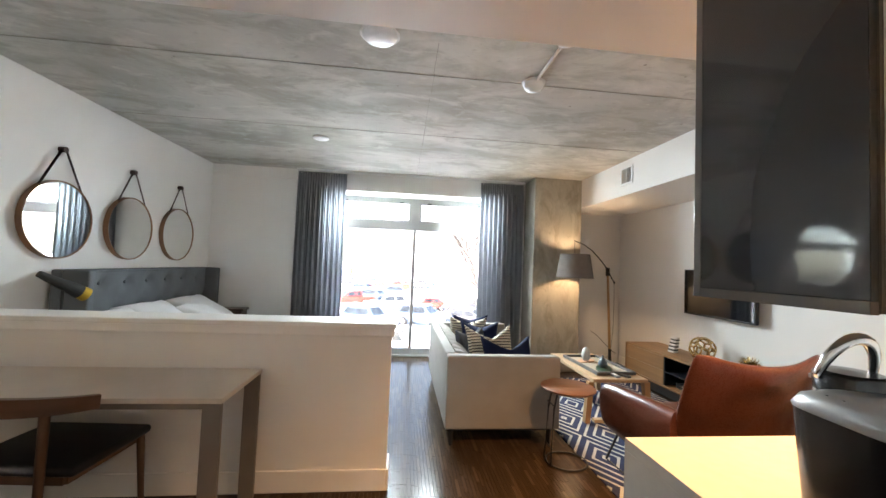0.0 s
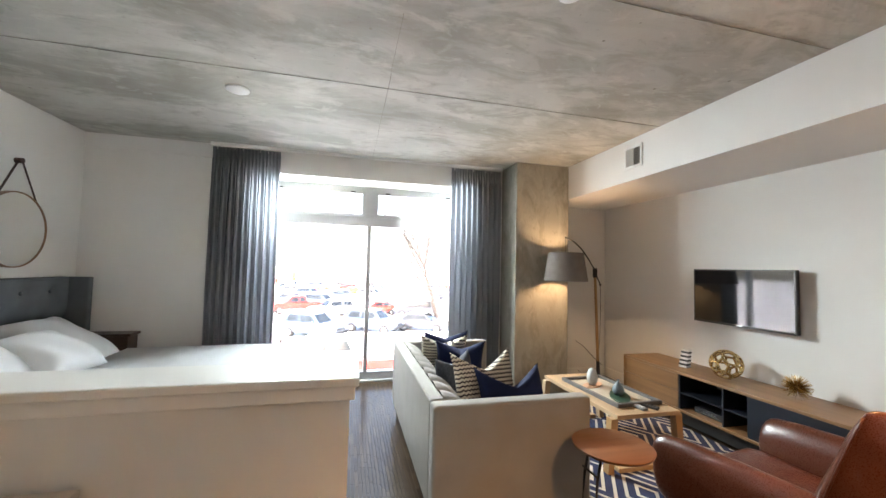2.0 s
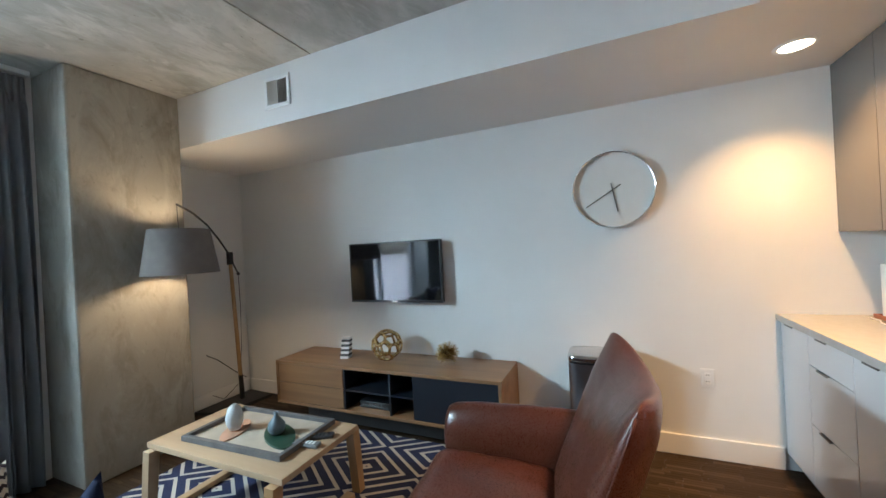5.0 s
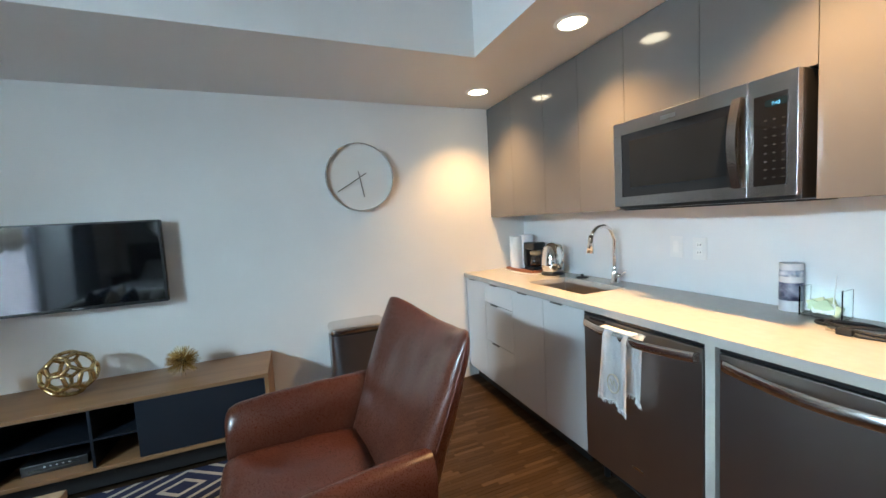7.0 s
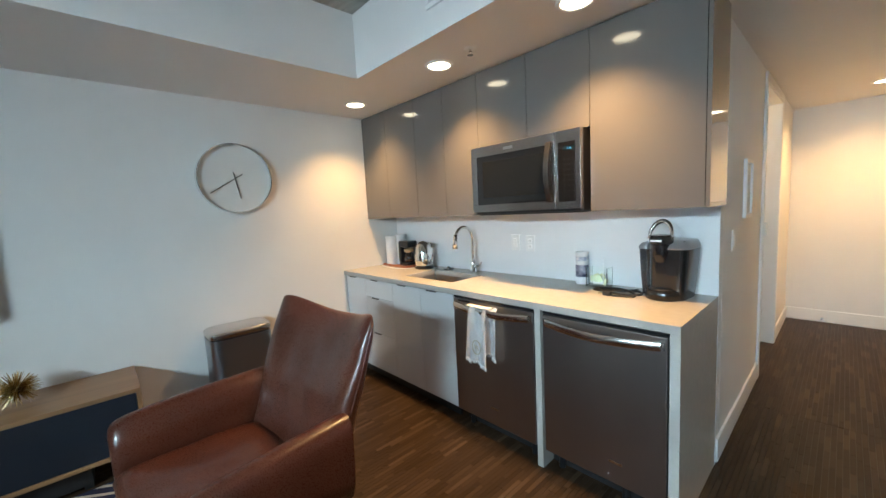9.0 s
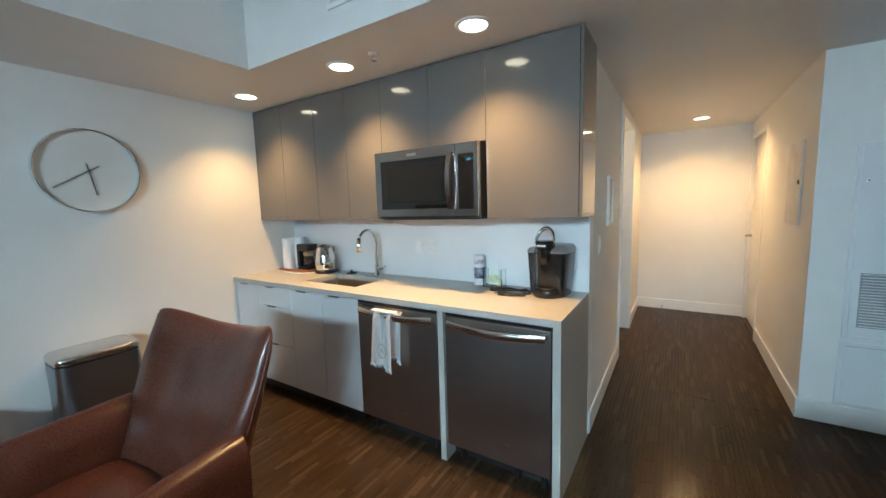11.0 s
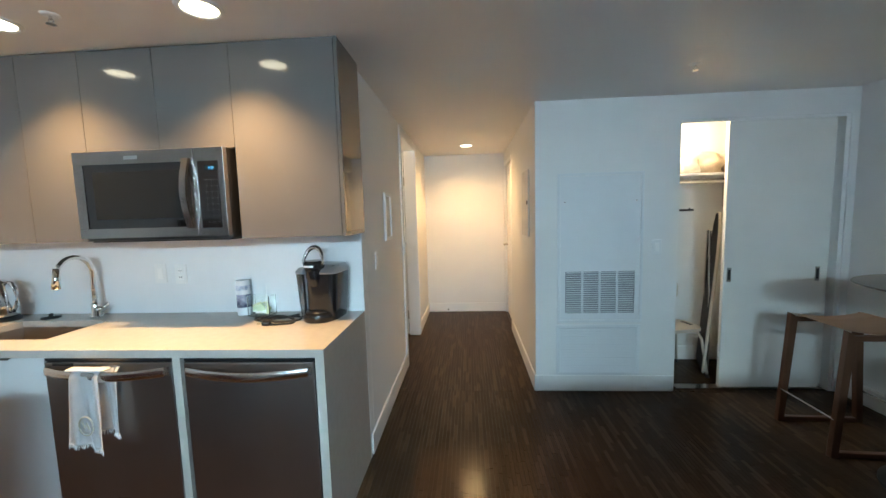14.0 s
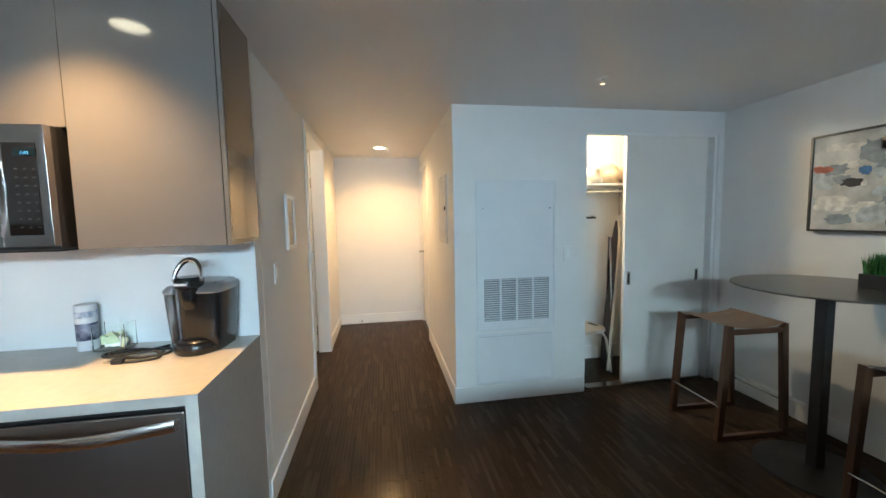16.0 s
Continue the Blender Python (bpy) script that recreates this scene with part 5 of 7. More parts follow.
# cushions
ZIGZAG = mat("zigzag_cloth", (0.62, 0.54, 0.42), 0.9, scale=6, vary=0.04, bump=0.4, fine=400)
zn, zl = ZIGZAG.node_tree.nodes, ZIGZAG.node_tree.links
zc, zs = zn.new("ShaderNodeTexCoord"), zn.new("ShaderNodeSeparateXYZ")
zl.new(zc.outputs["Object"], zs.inputs[0])


def calc(op, a, b=0.0):
    m = zn.new("ShaderNodeMath")
    m.operation = op
    for i, v in ((0, a), (1, b)):
        if isinstance(v, (int, float)):
            m.inputs[i].default_value = v
        else:
            zl.new(v, m.inputs[i])
    return m.outputs[0]


wave = calc("PINGPONG", calc("ADD", zs.outputs[0], 5.0), 0.0115)
band = calc("PINGPONG", calc("ADD", calc("ADD", zs.outputs[2], 5.0), calc("MULTIPLY", wave, 0.8)), 0.0130)
mask = calc("LESS_THAN", band, 0.0056)
zm = zn.new("ShaderNodeMix")
zm.data_type = "RGBA"
zl.new(mask, zm.inputs[0])
zl.new(zn["Principled BSDF"].inputs["Base Color"].links[0].from_socket, zm.inputs[6])
zm.inputs[7].default_value = (0.035, 0.022, 0.024, 1)
zl.new(zm.outputs[2], zn["Principled BSDF"].inputs["Base Color"])
NAVY_CLOTH = mat("navy_velvet", (0.007, 0.012, 0.042), 0.85, scale=7, vary=0.25, bump=0.4, fine=300, spec=0.15)
DARK_CLOTH = mat("charcoal_cloth", (0.04, 0.045, 0.06), 0.85, scale=60, vary=0.4, bump=0.4, fine=300)


def cushion(name, label, m, size, thick, matrix, chop=0.0, group="sofa cushions", category="cushion"):
    """A stuffed square cushion in the x-z plane; chop presses the middle of its top edge down."""
    bm = bmesh.new()
    n = 22
    sides = []
    for s in (1, -1):
        grid = []
        for i in range(n + 1):
            row = []
            for j in range(n + 1):
                u, v = 2 * i / n - 1, 2 * j / n - 1
                pinch = 1 - 0.10 * (1 - u * u) * abs(v) ** 3
                pinch2 = 1 - 0.10 * (1 - v * v) * abs(u) ** 3
                t = thick * ((1 - u ** 4) * (1 - v ** 4)) ** 0.6
                x, z = size * u * pinch2, size * v * pinch
                if v > 0:
                    z -= chop * v * v * (1 - abs(u)) ** 1.2
                t *= 1 + 0.10 * math.sin(5 * u + 3 * v)
                row.append(bm.verts.new((x, s * t, z)))
            grid.append(row)
        for a, b in zip(grid, grid[1:]):
            for j in range(n):
                bm.faces.new((a[j], a[j + 1], b[j + 1], b[j]) if s > 0 else (b[j], b[j + 1], a[j + 1], a[j]))
        sides.append(grid)
    bmesh.ops.remove_doubles(bm, verts=bm.verts[:], dist=0.0004)
    t = tagged(new(name), label, category, group)
    t.matrix_world = matrix
    part("cover", bm, m, t, smooth=True)
    return t


cushion("cushion", "navy velvet cushion dented in the middle, on the sofa", NAVY_CLOTH, 0.235, 0.075, pose(1.61, 3.41, 0.60, -26, 0, 6), 0.15)
cushion("cushion", "cream and dark zigzag cushion on the sofa", ZIGZAG, 0.235, 0.075, pose(1.50, 3.62, 0.65, -20, 0, 12), 0.14)
cushion("cushion", "charcoal woven cushion leaning on the sofa back", DARK_CLOTH, 0.21, 0.065, pose(1.37, 3.86, 0.60, -12, 0, 40), 0.06)
cushion("cushion", "navy velvet cushion at the far end of the sofa", NAVY_CLOTH, 0.215, 0.075, pose(1.56, 4.42, 0.60, 14, 0, -14), 0.09)
cushion("cushion", "cream and dark zigzag cushion at the far end", ZIGZAG, 0.215, 0.07, pose(1.45, 4.58, 0.62, 14, 0, -6), 0.09)
cushion("cushion", "dark navy cushion against the far sofa arm", NAVY_CLOTH, 0.215, 0.065, pose(1.50, 4.72, 0.625, 12, 0, 4), 0.06)

# ---- coffee table ----
th = thing("coffee_table", "pale oak coffee table on sledge legs", "coffee table")
boxes("tabletop", [(2.455, 2.995, 3.54, 4.55, 0.388, 0.42)], OAK_PALE, th, bevel=0.004)
for y in (3.56, 4.47):
    for x0, x1 in ((2.478, 2.44), (2.972, 3.01)):
        bm = bmesh.new()
        s = 1 if x1 > x0 else -1
        vs = []
        for yy in (y, y + 0.055):
            vs.append([bm.verts.new(p) for p in ((x0, yy, 0.388), (x0 + s * 0.055, yy, 0.388), (x1 + s * 0.045, yy, 0.0), (x1, yy, 0.0))])
        for k in range(4):
            bm.faces.new((vs[0][k], vs[0][(k + 1) % 4], vs[1][(k + 1) % 4], vs[1][k]))
        bm.faces.new(vs[0])
        bm.faces.new(vs[1][::-1])
        part("leg", bm, OAK_PALE if y > 4 else OAK_Z, th)
    boxes("runner", [(2.487, 2.963, y, y + 0.055, 0.0135, 0.045)], OAK_X, th, bevel=0.003)
th = thing("tray", "grey-framed serving tray on the coffee table", "tray", at=(2.745, 4.02, 0.42), turn=2)
boxes("base", [(-0.18, 0.18, -0.33, 0.33, 0.0, 0.008)], mat("pale_tray", (0.40, 0.35, 0.28), 0.5), th)
boxes("rim", [(-0.205, -0.18, -0.355, 0.355, 0, 0.03), (0.18, 0.205, -0.355, 0.355, 0, 0.03), (-0.18, 0.18, -0.355, -0.33, 0, 0.03), (-0.18, 0.18, 0.33, 0.355, 0, 0.03)], mat("grey_washed_wood", (0.10, 0.095, 0.095), 0.6, scale=12, vary=0.2, bump=0.3), th, bevel=0.003)
th = thing("vase", "pale grey egg-shaped ceramic vase", "vase", at=(2.70, 4.165, 0.436))
bm = bmesh.new()
lathe(bm, [(0.0, 0.0), (0.028, 0.002), (0.045, 0.04), (0.046, 0.075), (0.034, 0.12), (0.014, 0.142), (0.010, 0.143), (0.010, 0.13)])
part("body", bm, mat("pale_ceramic", (0.52, 0.53, 0.53), 0.5, scale=30, vary=0.05), th, smooth=True)
th = thing("leaf_dish", "terracotta leaf-shaped dish under the vase", "dish", at=(2.70, 4.16, 0.4285), turn=24)
bm = bmesh.new()
plate(bm, [(0.115 * math.cos(a) * (1 + 0.12 * math.cos(2 * a)), 0.06 * math.sin(a)) for a in [2 * math.pi * k / 26 for k in range(26)]], 0.0, 0.007)
part("dish", bm, mat("terracotta_glaze", (0.50, 0.28, 0.18), 0.5), th)
th = thing("leaf_dish", "dark green leaf-shaped dish on the tray", "dish", at=(2.735, 3.86, 0.4285), turn=58)
bm = bmesh.new()
plate(bm, [(0.16 * math.cos(a) * (1 + 0.1 * math.cos(2 * a)), 0.075 * math.sin(a)) for a in [2 * math.pi * k / 26 for k in range(26)]], 0.0, 0.010)
part("dish", bm, mat("green_glaze", (0.02, 0.055, 0.035), 0.3), th)
th = thing("vase", "blue-grey bud vase on a green dish", "vase", at=(2.735, 3.88, 0.439))
bm = bmesh.new()
lathe(bm, [(0.0, 0.0), (0.03, 0.002), (0.045, 0.03), (0.043, 0.055), (0.022, 0.085), (0.009, 0.10), (0.013, 0.118), (0.010, 0.118), (0.008, 0.10)])
part("body", bm, mat("blue_grey_ceramic", (0.13, 0.17, 0.20), 0.45), th, smooth=True)
for rx, ry, tn, c in ((2.80, 3.64, 30, (0.03, 0.03, 0.033)), (2.715, 3.65, 8, (0.16, 0.17, 0.18))):
    th = thing("remote_control", "handheld remote control on the coffee table", "remote", "remotes", at=(rx, ry, 0.42), turn=tn)
    boxes("case", [(-0.024, 0.024, -0.075, 0.075, 0, 0.02)], mat("remote_plastic", c, 0.4), th, bevel=0.007)
    for i in range(5):
        for j in range(3):
            boxes("button", [(-0.014 + j * 0.011, -0.007 + j * 0.011, -0.05 + i * 0.02, -0.04 + i * 0.02, 0.0202, 0.0225)], WHITE_PLASTIC if c[0] > 0.1 else KEY, th)

# ---- side table ----
th = thing("side_table", "small round walnut side table on a black wire frame", "side table", at=(1.925, 2.925, 0))
bm = bmesh.new()
lathe(bm, [(0.0, 0.525), (0.17, 0.525), (0.192, 0.536), (0.196, 0.548), (0.19, 0.552), (0.0, 0.552)], sides=48)
sharp(part("tabletop", bm, wood("table_walnut", (0.235, 0.105, 0.05), (0.165, 0.072, 0.034), axis=0), th), 50)
for s in (-1, 1):
    bm = bmesh.new()
    pipe(bm, [(-0.10, s * 0.05, 0.525), (-0.125, s * 0.05, 0.40), (-0.145, s * 0.06, 0.02), (-0.14, s * 0.06, 0.008)], 0.007, 8)
    part("leg", bm, BLACK_MATT, th, smooth=True)
bm = bmesh.new()
pipe(bm, [(0.0 + 0.15 * math.cos(a), 0.15 * math.sin(a) * 0.9, 0.008) for a in [2 * math.pi * k / 32 for k in range(32)]], 0.0075, 8, closed=True)
part("base_ring", bm, BLACK_MATT, th, smooth=True)
bm = bmesh.new()
for z in (0.12, 0.43):
    tube(bm, (-0.132, -0.055, z), (-0.132, 0.055, z), 0.005, sides=8)
part("rung", bm, BLACK_MATT, th)

# ---- leather armchair ----
LEATHER = mat("chestnut_leather", (0.072, 0.0215, 0.0115), 0.28, scale=3.5, vary=0.22, bump=0.10, fine=240, coat=0.08)
th = thing("armchair", "chestnut leather lounge chair with a tall winged back", "armchair", at=(2.675, 2.55, 0), turn=4)


def loft(rows, close_ends=True):
    """A skin through rings of equal count."""
    bm = bmesh.new()
    rings = [[bm.verts.new(p) for p in r] for r in rows]
    n = len(rings[0])
    for a, b in zip(rings, rings[1:]):
        for k in range(n):
            bm.faces.new((a[k], a[(k + 1) % n], b[(k + 1) % n], b[k]))
    if close_ends:
        bm.faces.new(rings[0][::-1])
        bm.faces.new(rings[-1])
    return bm


def shell(front, thick, nu=30, nv=30):
    """A padded sheet: front(u, v) gives its middle, thick(u, v) its half depth along y."""
    bm = bmesh.new()
    for s in (1, -1):
        grid = []
        for i in range(nu + 1):
            u = math.sin((2 * i / nu - 1) * math.pi / 2)
            row = []
            for j in range(nv + 1):
                v = math.sin(j / nv * math.pi / 2)
                p = front(u, v)
                row.append(bm.verts.new((p[0], p[1] + s * thick(u, v), p[2])))
            grid.append(row)
        for a, b in zip(grid, grid[1:]):
            for j in range(nv):
                bm.faces.new((a[j], a[j + 1], b[j + 1], b[j]) if s > 0 else (b[j], b[j + 1], a[j + 1], a[j]))
    bmesh.ops.remove_doubles(bm, verts=bm.verts[:], dist=0.0006)
    return bm


# back: a concave shell that widens upwards to two soft points
def back_middle(u, v):
    half = 0.365 + 0.078 * v ** 0.9 - 0.022 * v ** 8
    x = half * u
    y = -0.195 - 0.270 * v ** 1.2 + (0.038 + 0.042 * v) * abs(u) ** 2.3
    z = 0.26 + 0.670 * v + 0.070 * abs(u) ** 2.0 * v ** 3 - 0.03 * abs(u) ** 14 * v ** 3
    return x, y, z + 0.004 * noise.noise((x * 6, v * 5, 2.0))


def back_depth(u, v):
    crease = 0.008 * noise.noise((u * 3.0, v * 6.0, 5.0)) + 0.005 * noise.noise((u * 9.0, v * 16.0, 1.0))
    return (0.112 - 0.050 * v + crease) * max(0, 1 - abs(u) ** 5) ** 0.5 * max(0, 1 - v ** 9) ** 0.5


part("backrest", shell(back_middle, back_depth), LEATHER, th, smooth=True)
for s in (-1, 1):
    bm = bmesh.new()
    pipe(bm, [Vector(back_middle(s, 0.05 + 0.93 * k / 18)) for k in range(19)], 0.0045, 6)
    part("piping", bm, LEATHER, th, smooth=True)
# seat cushion
def seat_middle(u, v):
    return 0.325 * u, 0.0, -0.16 + 0.60 * v


bm = shell(seat_middle, lambda u, v: 0.085 * max(0, 1 - abs(u) ** 7) ** 0.5 * max(0, 1 - abs(2 * v - 1) ** 7) ** 0.5 + 0.0001)
for v in bm.verts:
    x, y, z = v.co
    wrinkle = 0.010 * noise.noise((x * 7, z * 7, 3.0)) + 0.004 * noise.noise((x * 18, z * 9, 6.0))
    v.co = Vector((x, z, 0.335 + y + (wrinkle if y > 0 else 0.0) + 0.05 * z))
part("seat", bm, LEATHER, th, smooth=True)
# arms: padded rolls that sweep down to a rounded front
for s in (-1, 1):
    rows = []
    for i in range(23):
        u = i / 22
        y = -0.235 + 0.665 * math.sin(u * math.pi / 2) if u > 0.5 else -0.235 + 0.665 * u * 1.4142
        tip = max(0.0, 1 - max(0.0, (u - 0.62) / 0.38) ** 3.2) ** 0.5
        top = 0.615 - 0.055 * u + 0.015 * math.sin(math.pi * u)
        low = 0.22 + 0.04 * u
        mid_z = 0.62 * top + 0.38 * low
        out = 0.372 + 0.055 * u - 0.02 * u * u
        ring = []
        for k in range(20):
            a = 2 * math.pi * k / 20
            c, sn = math.cos(a), math.sin(a)
            wide = 0.068 * (0.35 + 0.65 * tip)
            if tip < 0.02:
                wide = 0.004
            x = out + wide * math.copysign(abs(c) ** 0.9, c) + 0.018 * max(0, sn)
            z = mid_z + ((top - mid_z) if sn > 0 else (mid_z - low)) * math.copysign(abs(sn) ** 0.9, sn) * (0.25 + 0.75 * tip if tip > 0.02 else 0.03)
            ring.append((s * x, y, z + 0.004 * noise.noise((x * 9, y * 9, z * 5))))
        rows.append(ring)
    sharp(part("armrest", loft(rows), LEATHER, th), 80)
bm = bmesh.new()
box(bm, -0.36, 0.36, -0.18, 0.38, 0.20, 0.27, bevel=0.02)
part("seat_base", bm, LEATHER, th)
for s in (-1, 1):
    bm = bmesh.new()
    pipe(bm, [(s * 0.36, 0.34, 0.24), (s * 0.40, 0.42, 0.015), (s * 0.40, 0.40, 0.009), (s * 0.40, -0.18, 0.009), (s * 0.40, -0.20, 0.015), (s * 0.34, -0.10, 0.24)], 0.009, 8)
    part("leg", bm, BLACK_MATT, th, smooth=True)

# ---- rug ----
RUG = mat("navy_wool", (0.018, 0.026, 0.075), 0.95, scale=9, vary=0.15, bump=0.7, fine=380)
zn, zl = RUG.node_tree.nodes, RUG.node_tree.links
zc, zs = zn.new("ShaderNodeTexCoord"), zn.new("ShaderNodeSeparateXYZ")
zl.new(zc.outputs["Object"], zs.inputs[0])
du = calc("DIVIDE", calc("PINGPONG", calc("ADD", zs.outputs[0], 10.0), 0.25), 0.25)
dv = calc("DIVIDE", calc("PINGPONG", calc("ADD", zs.outputs[1], 10.0), 0.37), 0.37)
dd = calc("PINGPONG", calc("ADD", calc("ADD", du, dv), 0.06), 0.165)
mask = calc("LESS_THAN", dd, 0.052)
zm = zn.new("ShaderNodeMix")
zm.data_type = "RGBA"
zl.new(mask, zm.inputs[0])
zl.new(zn["Principled BSDF"].inputs["Base Color"].links[0].from_socket, zm.inputs[6])
zm.inputs[7].default_value = (0.56, 0.52, 0.45, 1)
zl.new(zm.outputs[2], zn["Principled BSDF"].inputs["Base Color"])
th = thing("rug", "navy and cream concentric diamond wool rug", "rug")
bm = bmesh.new()
box(bm, 2.06, 3.66, 2.42, 4.95, 0.0, 0.012, bevel=0.004)
part("weave", bm, RUG, th)


# ---- bedroom ----
HEADBOARD = mat("slate_upholstery", (0.105, 0.115, 0.125), 0.85, scale=6, vary=0.10, bump=0.4, fine=450)
LINEN = mat("white_bed_linen", (0.76, 0.77, 0.79), 0.9, scale=4, vary=0.03, bump=0.25, fine=260)
th = thing("bed", "wide bed with a tufted slate headboard and white bedding", "bed")
HX = -1.985
tuft = [(3.72 + 0.30 * k + (0.15 if r % 2 else 0.0), 0.62 + 0.26 * r) for r in range(3) for k in range(6)]
bm = bmesh.new()
grid = []
for i in range(61):
    row = []
    y = 3.43 + (5.39 - 3.43) * i / 60
    for j in range(29):
        z = 0.30 + 0.945 * j / 28
        dip = sum(math.exp(-((y - a) ** 2 + (z - b) ** 2) / 0.0022) for a, b in tuft)
        crease = sum(math.exp(-abs((y - a) - (z - b) * 0.6) * 22) * math.exp(-((z - b) / 0.13) ** 2) for a, b in tuft)
        row.append(bm.verts.new((HX + 0.115 - 0.034 * dip - 0.010 * crease, y, z)))
    grid.append(row)
for a, b in zip(grid, grid[1:]):
    for j in range(28):
        bm.faces.new((a[j], a[j + 1], b[j + 1], b[j]))
hb = part("headboard", bm, HEADBOARD, th, smooth=True)
soft_box("headboard_frame", (HX, HX + 0.075, 3.37, 5.45, 0.0, 1.262), 0.012, th, HEADBOARD)
soft_box("headboard_top", (HX + 0.03, HX + 0.118, 3.43, 5.39, 1.235, 1.262), 0.010, th, HEADBOARD)
for y in (3.37, 5.385):
    soft_box("wing", (HX + 0.076, HX + 0.27, y, y + 0.065, 0.0, 1.262), 0.014, th, HEADBOARD)
for nx, ny in tuft:
    bm = bmesh.new()
    bmesh.ops.create_uvsphere(bm, u_segments=10, v_segments=6, radius=0.016, matrix=pose(HX + 0.085, ny * 0 + nx, ny) @ Matrix.Diagonal((0.6, 1, 1, 1)))
    part("button", bm, HEADBOARD, hb, smooth=True)
soft_box("base", (HX + 0.12, 0.22, 3.47, 5.35, 0.05, 0.30), 0.03, th, HEADBOARD)
soft_box("mattress", (HX + 0.12, 0.24, 3.45, 5.36, 0.302, 0.54), 0.05, th, LINEN)
bm = bmesh.new()
nx, ny = 60, 50
grid = []
for i in range(nx + 1):
    row = []
    for j in range(ny + 1):
        u, v = i / nx, j / ny
        x, y = -1.35 + 1.66 * u, 3.40 + 2.00 * v
        drop = 0.0
        ex, ey0, ey1 = x - 0.22, 3.47 - y, y - 5.34
        e = max(ex / 0.09, ey0 / 0.07, ey1 / 0.06, 0)
        drop = 0.22 * min(1, e) ** 2
        z = 0.615 + 0.012 * noise.noise((x * 2.2, y * 2.2, 1.0)) + 0.006 * noise.noise((x * 7, y * 6, 4.0)) + 0.02 * math.sin(u * 2.4) - drop
        row.append(bm.verts.new((x + 0.03 * min(1, e), y, z)))
    grid.append(row)
for a, b in zip(grid, grid[1:]):
    for j in range(ny):
        bm.faces.new((a[j], a[j + 1], b[j + 1], b[j]))
bmesh.ops.solidify(bm, geom=bm.faces[:], thickness=0.05)
part("duvet", bm, LINEN, th, smooth=True)
for px, py, rx, rz, sz in ((-1.62, 4.92, -58, 90, 0.33), (-1.62, 4.18, -58, 88, 0.33), (-1.66, 3.72, -50, 93, 0.26), (-1.44, 4.52, -62, 86, 0.25)):
    c = cushion("bed_pillow", "plump white pillow leaning on the headboard", LINEN, sz, 0.11, pose(px, py, 0.74, 0, 0, rz) @ pose(0, 0, 0, rx, 0, 0), 0.02, "bed pillows", "pillow")

NIGHT = wood("nightstand_walnut", (0.09, 0.05, 0.03), (0.06, 0.032, 0.02), axis=0)
for y0, y1 in ((2.90, 3.34), (5.455, 5.64)):
    th = thing("nightstand", "dark wooden nightstand beside the bed", "nightstand", "nightstands")
    boxes("body", [(-1.95, -1.42, y0, y1, 0.08, 0.70)], NIGHT, th, bevel=0.006)
    boxes("top", [(-1.96, -1.40, y0 - 0.004, y1 + 0.004, 0.70, 0.725)], NIGHT, th, bevel=0.003)
    for lx in (-1.92, -1.46):
        for ly in (y0 + 0.03, y1 - 0.03):
            boxes("leg", [(lx - 0.018, lx + 0.018, ly - 0.018, ly + 0.018, 0, 0.08)], BLACK_MATT, th)
th = thing("bedside_lamp", "black angled bedside lamp with a brass reflector", "table lamp", at=(-1.72, 3.16, 0.725))
bm = bmesh.new()
lathe(bm, [(0.0, 0.0), (0.08, 0.0), (0.08, 0.018), (0.0, 0.022)])
part("base", bm, BLACK_MATT, th, smooth=True)
bm = bmesh.new()
tube(bm, (0, 0, 0.02), (0, 0, 0.40), 0.009)
part("stem", bm, BLACK_MATT, th)
bm = bmesh.new()
tube(bm, (-0.06, -0.12, 0.52), (0.03, 0.10, 0.385), 0.022, 0.05, 18)
part("head", bm, BLACK_MATT, th)
bm = bmesh.new()
tube(bm, (0.028, 0.096, 0.388), (0.046, 0.14, 0.36), 0.048, 0.052, 18)
part("reflector", bm, mat("yellow_brass", (0.62, 0.40, 0.05), 0.3, metal=0.7), th, "yellow brass reflector")

# round mirrors on straps
STRAP = mat("brown_leather_strap", (0.055, 0.025, 0.02), 0.6)
RIM = wood("mirror_rim_oak", (0.24, 0.12, 0.055), (0.17, 0.085, 0.04), axis=1)
for my in (3.42, 4.17, 4.92):
    mx = west(my)
    th = thing("round_mirror", "round mirror in a wooden rim hung on a leather strap", "mirror", "bedroom mirrors", at=(mx, my, 1.645))
    th.matrix_world = pose(mx, my, 1.645, 0, 90, 0)
    bm = bmesh.new()
    lathe(bm, [(0.292, 0.002), (0.302, 0.002), (0.302, 0.042), (0.298, 0.046), (0.292, 0.042), (0.292, 0.002)], sides=72)
    sharp(part("rim", bm, RIM, th), 40)
    bm = bmesh.new()
    lathe(bm, [(0.0, 0.037), (0.293, 0.037)], sides=72)
    part("glass", bm, MIRROR, th, "silvered mirror glass")
    bm = bmesh.new()
    for s in (-1, 1):
        a0, a1 = Vector((-0.24, s * 0.185, 0.03)), Vector((-0.545, s * 0.02, 0.03))
        side = (a1 - a0).cross(Vector((0, 0, 1))).normalized() * 0.011
        vs = [bm.verts.new(p) for p in (a0 + side, a0 - side, a1 - side, a1 + side)]
        f = bm.faces.new(vs)
        bmesh.ops.solidify(bm, geom=[f], thickness=0.004)
    part("strap", bm, STRAP, th, "dark leather strap")
    bm = bmesh.new()
    tube(bm, (-0.55, 0, 0.0), (-0.55, 0, 0.045), 0.022, sides=20)
    part("peg", bm, STRAP, th)

